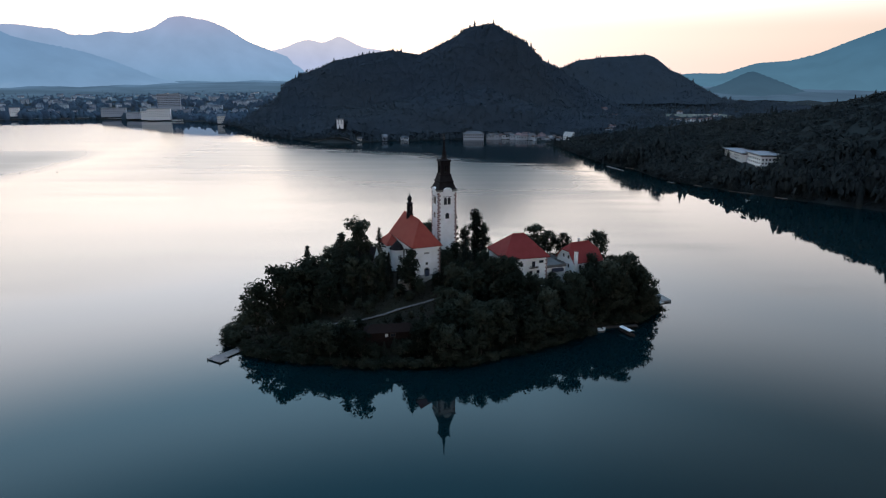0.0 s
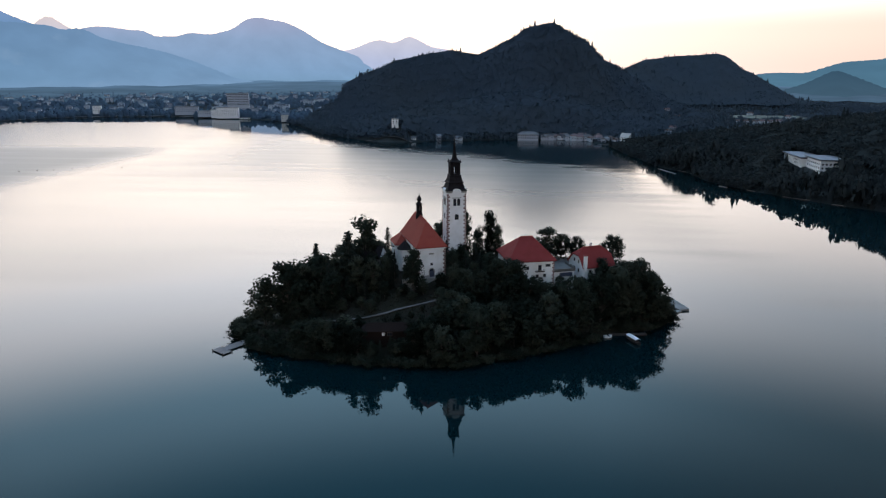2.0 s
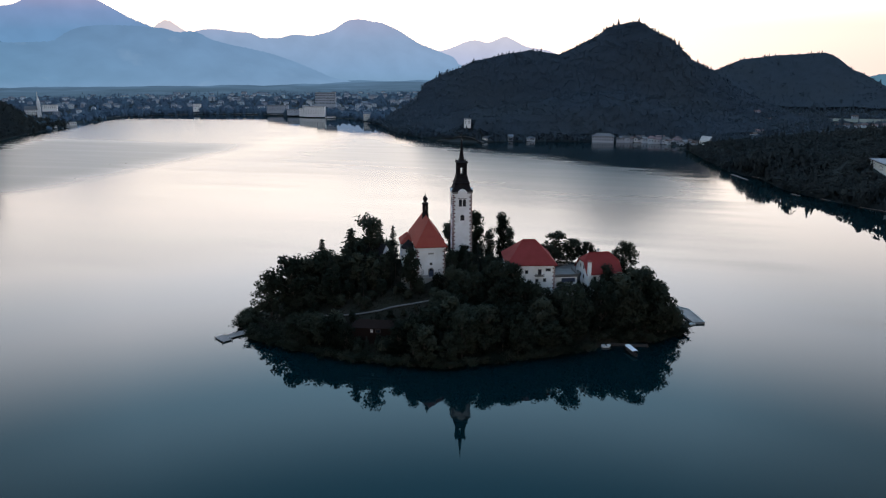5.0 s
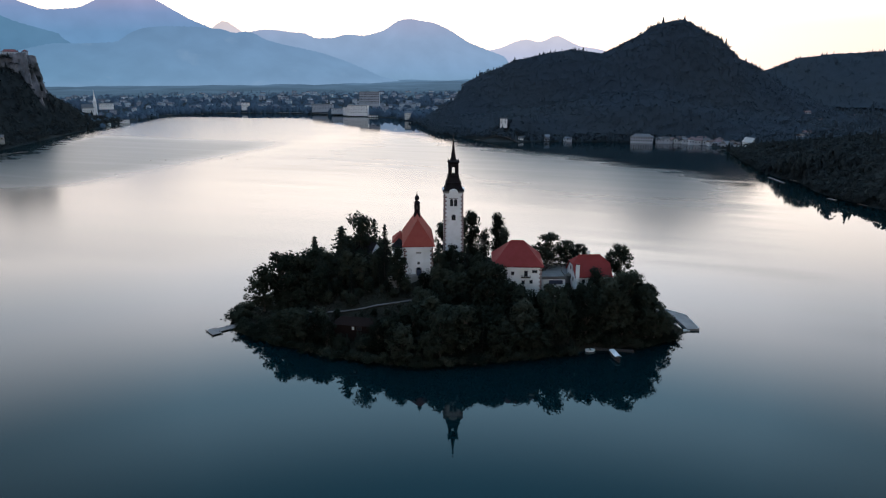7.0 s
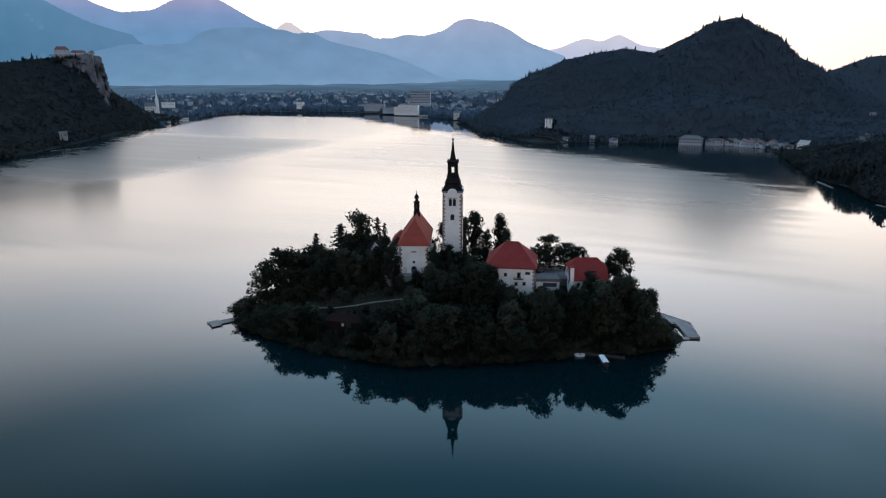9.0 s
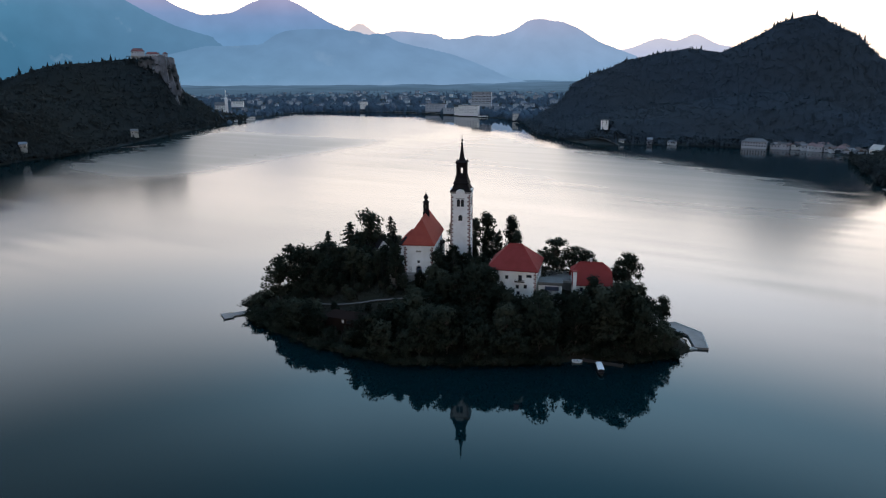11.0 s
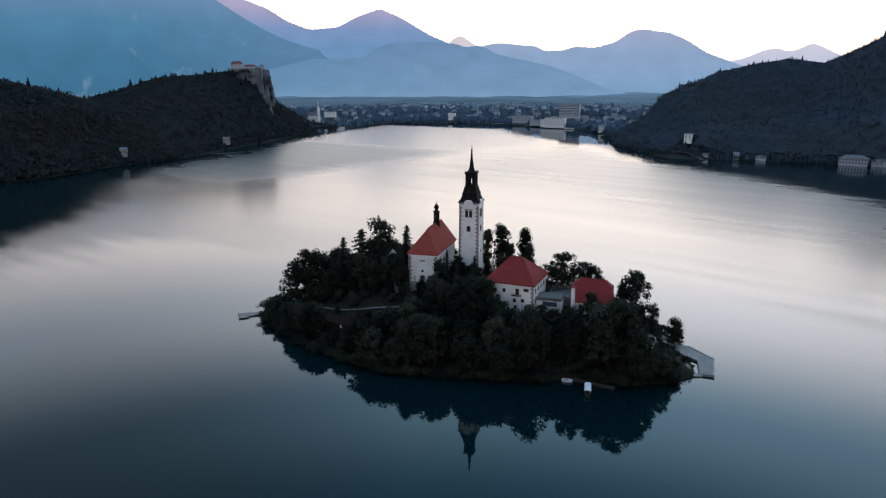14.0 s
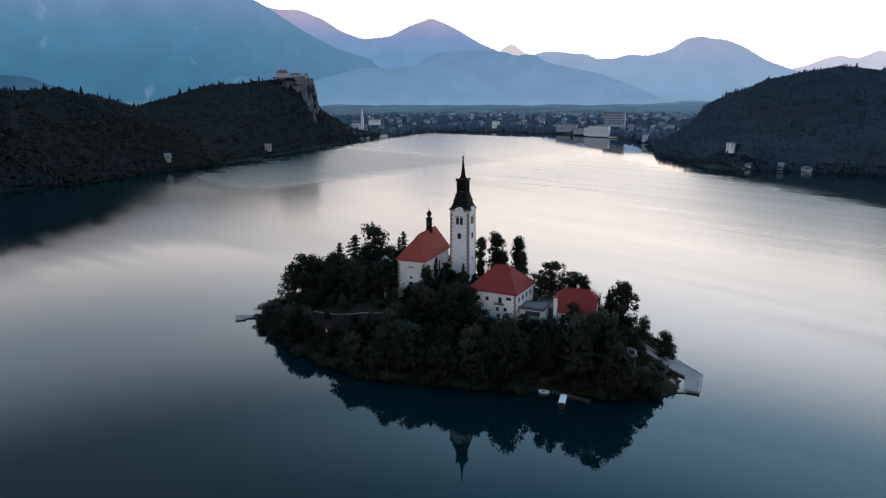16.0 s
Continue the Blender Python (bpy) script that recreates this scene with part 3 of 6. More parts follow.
def mountain(name, radius, surveyed, profile, mat, label, rough=26.0, depth=900, seed=1.0):
    """A ridge on an arc round the lake: bearing and crest height in pairs, a broken slope in front of it."""
    bearings = np.array([p[0] for p in profile])
    crests = 102 + (np.array([p[1] for p in profile], float) - 102) * radius / surveyed
    n = max(60, int((bearings[-1] - bearings[0]) * 6))
    b = np.linspace(bearings[0], bearings[-1], n)
    c = np.interp(b, bearings, crests)
    k = np.ones(5) / 5
    c = np.convolve(np.pad(c, 2, mode="edge"), k, "valid")
    rows = 16
    verts, faces = [], []
    for i in range(rows):
        f = i / (rows - 1)
        r = radius - depth * (1 - f)
        a = np.radians(b)
        x, y = 95 - r * np.sin(a), 30 + r * np.cos(a)
        lift = np.power(f, 1.25)
        rel = wave(b * 60, np.full(n, i * 30.0), 55, seed) + 0.6 * wave(b * 60, np.full(n, i * 45.0), 21, seed + 2)
        z = -10 + (c + 10) * lift + rel * rough * (f * (1 - f) * 4) * np.clip(c / 500, 0.1, 1)
        if i == rows - 1:
            z = c + wave(b * 60, b * 0, 9, seed) * 2.5
        verts += np.stack([x, y, z], -1).tolist()
    back = np.stack([95 - (radius + 60) * np.sin(a), 30 + (radius + 60) * np.cos(a), np.full(n, -10.0)], -1).tolist()
    verts += back
    for i in range(rows):
        for j in range(n - 1):
            faces.append((i * n + j, i * n + j + 1, (i + 1) * n + j + 1, (i + 1) * n + j))
    ob = raw(name, verts, faces, mat)
    for p in ob.data.polygons:
        p.use_smooth = True
    return tagged(ob, label, "mountain", kind="structure")


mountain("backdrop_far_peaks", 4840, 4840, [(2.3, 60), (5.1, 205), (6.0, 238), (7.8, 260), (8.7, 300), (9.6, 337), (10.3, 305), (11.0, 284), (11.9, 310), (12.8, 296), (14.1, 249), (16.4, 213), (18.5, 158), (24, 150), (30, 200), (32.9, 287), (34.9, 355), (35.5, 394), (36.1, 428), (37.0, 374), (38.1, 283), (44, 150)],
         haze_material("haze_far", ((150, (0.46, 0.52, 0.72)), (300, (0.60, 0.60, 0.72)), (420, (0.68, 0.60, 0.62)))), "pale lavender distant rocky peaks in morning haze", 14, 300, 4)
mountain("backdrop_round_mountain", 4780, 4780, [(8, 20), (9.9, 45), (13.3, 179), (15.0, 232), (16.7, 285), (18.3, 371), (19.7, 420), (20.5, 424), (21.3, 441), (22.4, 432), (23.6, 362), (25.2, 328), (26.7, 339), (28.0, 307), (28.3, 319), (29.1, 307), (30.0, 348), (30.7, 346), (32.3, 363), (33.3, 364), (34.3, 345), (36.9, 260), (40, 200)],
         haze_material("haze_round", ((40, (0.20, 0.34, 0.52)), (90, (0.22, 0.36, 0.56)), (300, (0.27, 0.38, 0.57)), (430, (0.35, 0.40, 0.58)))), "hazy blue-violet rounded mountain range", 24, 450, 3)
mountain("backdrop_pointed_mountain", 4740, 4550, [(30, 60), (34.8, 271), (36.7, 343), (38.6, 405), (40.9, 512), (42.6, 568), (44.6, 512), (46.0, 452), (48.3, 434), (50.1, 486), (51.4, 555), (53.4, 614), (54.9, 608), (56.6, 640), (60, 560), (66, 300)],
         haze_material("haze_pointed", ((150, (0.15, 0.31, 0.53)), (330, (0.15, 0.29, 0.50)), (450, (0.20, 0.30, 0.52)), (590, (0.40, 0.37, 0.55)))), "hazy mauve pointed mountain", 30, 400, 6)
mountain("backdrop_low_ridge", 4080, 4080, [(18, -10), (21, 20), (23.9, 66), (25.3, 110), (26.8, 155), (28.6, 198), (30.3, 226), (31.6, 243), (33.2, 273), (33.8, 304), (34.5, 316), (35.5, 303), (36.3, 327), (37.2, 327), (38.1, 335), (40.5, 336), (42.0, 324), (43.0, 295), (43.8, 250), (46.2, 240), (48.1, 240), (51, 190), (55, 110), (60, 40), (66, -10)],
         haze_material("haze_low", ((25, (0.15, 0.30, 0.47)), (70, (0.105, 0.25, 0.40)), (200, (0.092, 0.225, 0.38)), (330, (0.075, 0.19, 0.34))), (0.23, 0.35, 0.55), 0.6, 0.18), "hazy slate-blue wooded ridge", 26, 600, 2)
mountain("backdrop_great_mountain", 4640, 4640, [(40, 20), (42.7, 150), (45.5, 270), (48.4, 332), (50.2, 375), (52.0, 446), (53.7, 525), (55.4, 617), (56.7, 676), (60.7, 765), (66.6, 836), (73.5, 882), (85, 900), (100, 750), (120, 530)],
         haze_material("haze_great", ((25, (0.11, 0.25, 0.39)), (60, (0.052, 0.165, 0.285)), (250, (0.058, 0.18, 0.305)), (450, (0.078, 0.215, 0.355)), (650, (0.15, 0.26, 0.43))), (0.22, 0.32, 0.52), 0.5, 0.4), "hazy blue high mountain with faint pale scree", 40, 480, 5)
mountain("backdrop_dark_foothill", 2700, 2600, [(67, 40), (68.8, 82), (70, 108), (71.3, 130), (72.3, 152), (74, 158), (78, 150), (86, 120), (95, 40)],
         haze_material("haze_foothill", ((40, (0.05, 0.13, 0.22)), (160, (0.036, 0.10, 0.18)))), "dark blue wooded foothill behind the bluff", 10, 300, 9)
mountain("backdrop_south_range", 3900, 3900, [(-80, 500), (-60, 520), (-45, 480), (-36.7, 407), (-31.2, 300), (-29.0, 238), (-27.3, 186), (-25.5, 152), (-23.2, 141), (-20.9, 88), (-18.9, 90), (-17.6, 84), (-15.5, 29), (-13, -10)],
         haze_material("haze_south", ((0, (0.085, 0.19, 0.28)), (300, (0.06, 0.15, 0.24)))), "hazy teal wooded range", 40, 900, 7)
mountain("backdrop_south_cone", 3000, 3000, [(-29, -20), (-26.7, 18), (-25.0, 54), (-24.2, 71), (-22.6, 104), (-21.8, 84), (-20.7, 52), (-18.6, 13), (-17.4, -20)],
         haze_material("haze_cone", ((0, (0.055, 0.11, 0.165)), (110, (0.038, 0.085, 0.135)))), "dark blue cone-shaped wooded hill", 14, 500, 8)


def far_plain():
    """The wooded plain beyond the town, its haze emitted as colour, rising slightly to the mountains' feet."""
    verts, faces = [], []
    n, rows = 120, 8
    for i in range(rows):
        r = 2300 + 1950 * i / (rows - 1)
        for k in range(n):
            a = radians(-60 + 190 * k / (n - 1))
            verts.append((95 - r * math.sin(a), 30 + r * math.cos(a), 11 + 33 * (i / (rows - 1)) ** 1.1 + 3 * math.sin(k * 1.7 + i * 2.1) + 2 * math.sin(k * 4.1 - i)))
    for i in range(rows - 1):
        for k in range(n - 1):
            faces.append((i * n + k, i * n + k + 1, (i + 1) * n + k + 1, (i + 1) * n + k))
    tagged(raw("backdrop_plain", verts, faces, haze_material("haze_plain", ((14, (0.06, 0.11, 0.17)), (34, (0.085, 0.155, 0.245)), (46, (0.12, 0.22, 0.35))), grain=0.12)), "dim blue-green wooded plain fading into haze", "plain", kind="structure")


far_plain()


# ---- far woods ----
def tuft_crown(seed, conifer=False, n=14, airy=False):
    """A far crown of unit radius and height: an uneven rounded or pointed body whose edge small leaf tufts break, or leaf sprays alone."""
    rnd = np.random.default_rng(seed)
    verts, faces = [], []

    def spray(c, nrm, s, flat):
        nrm = nrm / np.linalg.norm(nrm)
        u = np.cross(nrm, rnd.normal(size=3))
        u /= np.linalg.norm(u)
        v = np.cross(nrm, u)
        base = len(verts)
        for du, dv in ((-1, -0.1), (0.1, -0.8), (1, 0.15), (-0.1, 0.75)):
            verts.append(tuple(c + (u * du + v * dv) * np.array([1, 1, flat]) * s * rnd.uniform(0.75, 1.2)))
        a, b, d = (np.array(verts[base + i]) for i in (0, 1, 2))
        right = np.dot(np.cross(b - a, d - a), nrm) > 0
        faces.append(tuple(range(base, base + 4)) if right else tuple(range(base + 3, base - 1, -1)))

    if airy and not conifer:
        lumps = rnd.normal(size=(7, 3))
        lumps /= np.linalg.norm(lumps, axis=1)[:, None]
        for i in range(n):
            d = rnd.normal(size=3)
            d /= np.linalg.norm(d)
            d[2] = abs(d[2]) if d[2] < -0.35 else d[2]
            swell = 0.78 + 0.26 * max(0, float((lumps @ d).max())) ** 4
            r = swell * rnd.random() ** 0.22
            spray(np.array([d[0] * r, d[1] * r, 0.5 + 0.5 * d[2] * r]), d + rnd.normal(scale=0.45, size=3) + np.array([0, 0, 0.25]), rnd.uniform(0.13, 0.26), 0.7)
        return np.array(verts), faces
    shape = ((0.0, 0.85), (0.3, 0.72), (0.65, 0.42), (1.0, 0.04)) if conifer else ((0.0, 0.72), (0.38, 1.0), (0.72, 0.8), (0.96, 0.28))
    sides = 7
    for i, (f, r) in enumerate(shape):
        for k in range(sides):
            a = 2 * math.pi * k / sides + 0.4 * i
            q = 0.86 * r * rnd.uniform(0.75, 1.15)
            verts.append((q * math.cos(a), q * math.sin(a), f + rnd.uniform(-0.05, 0.05)))
    for i in range(len(shape) - 1):
        for k in range(sides):
            p, q = i * sides + k, i * sides + (k + 1) % sides
            faces.append((p, q, q + sides, p + sides))
    faces.append(tuple(range((len(shape) - 1) * sides, len(shape) * sides)))
    for i in range(min(n, 24)):
        f = 1.02 * rnd.random() ** (1.2 if conifer else 0.6)
        r = float(np.interp(f, [p[0] for p in shape], [p[1] for p in shape])) * rnd.uniform(0.9, 1.18)
        a = rnd.random() * 6.283
        spray(np.array([r * math.cos(a), r * math.sin(a), f]), np.array([math.cos(a), math.sin(a), 1.0]) + rnd.normal(scale=0.35, size=3), rnd.uniform(0.16, 0.30), 0.3 if conifer else 0.6)
    return np.array(verts), faces


def woods(name, points, sizes, label, conifers=0.3, seed=1, n=14, mat=None, canopy=None, tall=None):
    """Many small crowns joined into one mesh, over the closed canopy between them."""
    rnd = np.random.default_rng(seed)
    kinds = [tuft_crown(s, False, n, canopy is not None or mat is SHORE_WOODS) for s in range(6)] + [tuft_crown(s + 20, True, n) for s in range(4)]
    out = []
    for v, _ in kinds:                       # leaf sprays in a crown face outwards and up together
        o = np.stack([v[:, 0], v[:, 1], 0.5 * (v[:, 2] - 0.3)], -1) * 0.55 + np.array([0, 0, 0.75])
        out.append(o / np.linalg.norm(o, axis=1)[:, None])
    V, F, N, base = [], [], [], 0
    for (x, y, z), s, t in zip(points, sizes, np.ones(len(sizes)) if tall is None else tall):
        k = rnd.integers(6, 10) if rnd.random() < conifers else rnd.integers(0, 6)
        v, f = kinds[k]
        w, h = (0.29 * s, 1.0 * s * t ** 0.4) if k >= 6 else (0.54 * s, 0.76 * s * t)
        a = rnd.random() * 6.283
        c, q = math.cos(a), math.sin(a)
        V.append(np.stack([x + w * (v[:, 0] * c - v[:, 1] * q), y + w * (v[:, 0] * q + v[:, 1] * c), z - (0.3 if k >= 6 else 0.12 * h) + h * v[:, 2]], -1))
        o = out[k]
        N.append(np.stack([o[:, 0] * c - o[:, 1] * q, o[:, 0] * q + o[:, 1] * c, o[:, 2]], -1))
        F += [tuple(i + base for i in face) for face in f]
        base += len(v)
    if canopy is not None:
        X, Y, Z, ok = canopy
        cols = X.shape[1]
        V.append(np.stack([X, Y, Z], -1).reshape(-1, 3))
        slope = np.stack([-np.gradient(Z, axis=1), -np.gradient(Z, axis=0), np.full(Z.shape, X[0, 1] - X[0, 0])], -1).reshape(-1, 3)
        slope = slope / np.linalg.norm(slope, axis=1)[:, None] * 0.5 + np.array([0, 0, 0.5])
        N.append(slope / np.linalg.norm(slope, axis=1)[:, None])
        all4 = ok[:-1, :-1] & ok[1:, :-1] & ok[:-1, 1:] & ok[1:, 1:]
        for j, i in zip(*np.nonzero(all4)):
            a = base + j * cols + i
            F.append((a, a + 1, a + cols + 1, a + cols))
    me = bpy.data.meshes.new(name)
    me.from_pydata(np.concatenate(V).tolist(), [], F)
    me.materials.append(mat or HAZY_WOODS)
    me.polygons.foreach_set("use_smooth", [True] * len(F))
    me.normals_split_custom_set_from_vertices(np.concatenate(N).tolist())
    return tagged(new(name, me), label, "woods", kind="stuff")


def scatter(x0, x1, y0, y1, gap, keep, seed):
    rnd = np.random.default_rng(seed)
    X, Y = np.meshgrid(np.arange(x0, x1, gap), np.arange(y0, y1, gap))
    X = (X + rnd.uniform(-0.45, 0.45, X.shape) * gap).ravel()
    Y = (Y + rnd.uniform(-0.45, 0.45, Y.shape) * gap).ravel()
    out = -inside(LAKE, X, Y)
    Z = land_height(X, Y)
    ok = (out > -0.5) & keep(X, Y, Z, out, rnd)
    return np.stack([X, Y, Z], -1)[ok]


def clear_of(spots):
    def test(X, Y):
        free = np.ones(X.shape, bool)
        for x, y, r in spots:
            free &= np.hypot(X - x, Y - y) > r
        return free
    return test


def lofty(X, Y):
    """The tall old trees along the eastern shore, low only before the hotel."""
    near = smooth(75, 30, -inside(LAKE, X, Y))
    return 1 + 1.75 * near * smooth(800, 720, Y) * (1 - np.exp(-((Y - 640) / 58) ** 4))


SITES = [(-152, 1012, 9), (-124, 997, 7), (47, 1026, 20), (45, 1000, 22), (80, 1005, 20), (112, 1008, 20), (142, 1006, 17), (-62, 988, 6), (-90, 990, 6), (-120, 988, 5), (85, 1025, 16), (113, 1022, 18), (140, 1022, 18), (162, 1008, 18), (187, 995, 11), (-60, 998, 9), (-88, 998, 7), (435, 1206, 30), (475, 1215, 22), (455, 1385, 70), (540, 1385, 50), (300, 622, 14), (298, 640, 14), (295, 660, 14), (294, 680, 13), (286, 606, 8), (283, 600, 12), (275, 587, 11), (297, 597, 11), (281, 625, 10), (278, 648, 10), (280, 668, 9), (-768, 684, 4), (-714, 491, 4), (-934, 900, 12), (-926, 890, 10), (160, 978, 20), (172, 958, 13), (180, 984, 13), (-598, 1430, 30), (-630, 1436, 18), (-656, 1455, 24), (-722, 1490, 30), (-606, 1522, 12), (-927, 1472, 11), (-438, 1336, 12), (-556, 1424, 12), (-1045, 1100, 17), (-1105, 1206, 16), (-968, 1110, 14), (-940, 1040, 13), (-970, 866, 12), (-950, 892, 14)]
free_site = clear_of(SITES)
wr = np.random.default_rng(5)
for nm, box, gap, seed, lab, con, tufts in (
        ("woods_on_hill", (-430, 420, 985, 1362), 6.4, 11, "dark mixed woods covering the steep lakeside hill", 0.18, 24),
        ("woods_on_back_hill", (180, 760, 1420, 1960), 11, 12, "dark woods on the lower hill behind", 0.3, 22),
        ("woods_on_shore_slope", (150, 700, 440, 985), 7.4, 13, "dark woods on the slope above the shore", 0.12, 72),
        ("woods_on_castle_hill", (-1150, -640, 60, 1120), 7.4, 14, "dark woods on the castle hill and its flanks", 0.2, 40),
        ("woods_on_lake_bluff", (-800, -606, 120, 560), 6.0, 18, "dark woods on the steep bluff above the lake", 0.2, 56)):
    pts = scatter(box[0], box[1], box[2], box[3], gap, lambda X, Y, Z, out, r: (ridge_height(X, Y) > 4) & free_site(X, Y) | ((out < 40) & (r.random(X.shape) < 0.6) & free_site(X, Y)), seed)
    px, py = pts[:, 0], pts[:, 1]
    GX, GY = np.meshgrid(np.arange(box[0], box[1], 7.0), np.arange(box[2], box[3], 7.0))
    closed = (ridge_height(GX, GY) > 9) & (-inside(LAKE, GX, GY) > 14) & free_site(GX, GY)
    if "shore" in nm:                        # woods end a little way behind the crest
        pts = pts[(300 * px + 190 * py < 310000) & (px < 0.8 * py + 20)]
        closed &= (300 * GX + 190 * GY < 305000) & (GX < 0.8 * GY + 10)
    elif "castle" in nm or "bluff" in nm:
        pts = pts[(py > 20 + 0.24 * (184 - px)) & (px > -1060)]
        closed &= (GY > 30 + 0.24 * (184 - GX)) & (GX > -1052)
    stand = 1.7 * wave(GX, GY, 38, 8) + 1.3 * wave(GX + 900, GY, 90, 5)      # older and younger stands
    GZ = land_height(GX, GY) + (6.0 if "shore" in nm else 7.0) + 0.9 * wave(GX, GY, 7, 4) + stand
    if "shore" in nm:
        GZ += 4 * (lofty(GX, GY) - 1)
    tall = lofty(pts[:, 0], pts[:, 1]) if "shore" in nm else np.ones(len(pts))
    pts[:, 2] += 1.7 * wave(pts[:, 0], pts[:, 1], 38, 8) + 1.3 * wave(pts[:, 0] + 900, pts[:, 1], 90, 5)
    grown = wr.uniform(10, 14.5, len(pts)) * np.where(wr.random(len(pts)) < 0.07, wr.uniform(1.15, 1.5, len(pts)), 1.0)
    woods(nm, pts, grown, lab, con, seed, tufts, SHORE_WOODS if "shore" in nm or "castle" in nm or "bluff" in nm else HAZY_WOODS, (GX, GY, GZ, closed), tall)
waterside = scatter(150, 360, 480, 985, 4.5, lambda X, Y, Z, out, r: (out < 12) & (r.random(X.shape) < 0.8), 37)
terrace = scatter(262, 300, 574, 606, 5, lambda X, Y, Z, out, r: (out > 10) & (r.random(X.shape) < 0.7) & ((X < 288) | (Y < 604)), 38)
low = np.concatenate([waterside, terrace])
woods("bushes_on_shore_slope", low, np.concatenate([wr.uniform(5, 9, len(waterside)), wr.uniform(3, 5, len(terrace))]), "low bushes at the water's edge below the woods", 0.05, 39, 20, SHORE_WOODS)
quayside = scatter(-1060, -380, 1230, 1560, 8.5, lambda X, Y, Z, out, r: (out > 9) & (out < 60) & (r.random(X.shape) < 0.75) & free_site(X, Y), 19)
woods("woods_on_town_shore", quayside, wr.uniform(10, 15, len(quayside)), "row of park trees along the town's lakeshore", 0.1, 19, 12, HAZY_TOWN_WOODS, None, wr.uniform(1.2, 2.0, len(quayside)))
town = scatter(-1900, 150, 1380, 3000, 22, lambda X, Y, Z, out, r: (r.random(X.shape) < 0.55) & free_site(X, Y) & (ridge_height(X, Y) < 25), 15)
woods("woods_in_town", town, wr.uniform(9, 16, len(town)), "trees between the houses of the lakeside town", 0.25, 15, 10, HAZY_TOWN_WOODS)
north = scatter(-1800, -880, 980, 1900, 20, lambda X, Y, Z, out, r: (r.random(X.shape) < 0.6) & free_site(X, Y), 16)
woods("woods_by_town_church", north, wr.uniform(9, 15, len(north)), "trees round the town church and park", 0.25, 16, 12, HAZY_TOWN_WOODS)


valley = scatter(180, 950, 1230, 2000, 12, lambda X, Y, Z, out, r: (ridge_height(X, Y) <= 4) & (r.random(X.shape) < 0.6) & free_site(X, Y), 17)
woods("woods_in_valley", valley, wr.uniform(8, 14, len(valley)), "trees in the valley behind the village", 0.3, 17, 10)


# ---- island church ----
STONES = {}


def quoins(parent, x, y, z0, z1, size=0.75, step=0.85, sx=1, sy=1, taper=0.0):
    """Alternating corner stones on a corner whose walls run along -sx and -sy."""
    z, k = z0, 0
    while z + step * 0.8 < z1:
        key = (size, step, sx, sy, k % 2)
        g = taper * (1 - (z - z0) / (z1 - z0))
        if key not in STONES:
            lx, ly = (size * 1.5, size * 0.85) if k % 2 else (size * 0.85, size * 1.5)
            xs, ys = sorted((sx * 0.06, -sx * lx)), sorted((sy * 0.06, -sy * ly))
            ob = part("quoin", block(xs[0], xs[1], ys[0], ys[1], 0, step * 0.82, 0.03), QUOIN, parent)
            STONES[key] = ob.data
        else:
            ob = new("quoin", STONES[key])
            ob.parent = parent
        ob.matrix_local = pose(x + sx * g, y + sy * g, z)
        z, k = z + step, k + 1


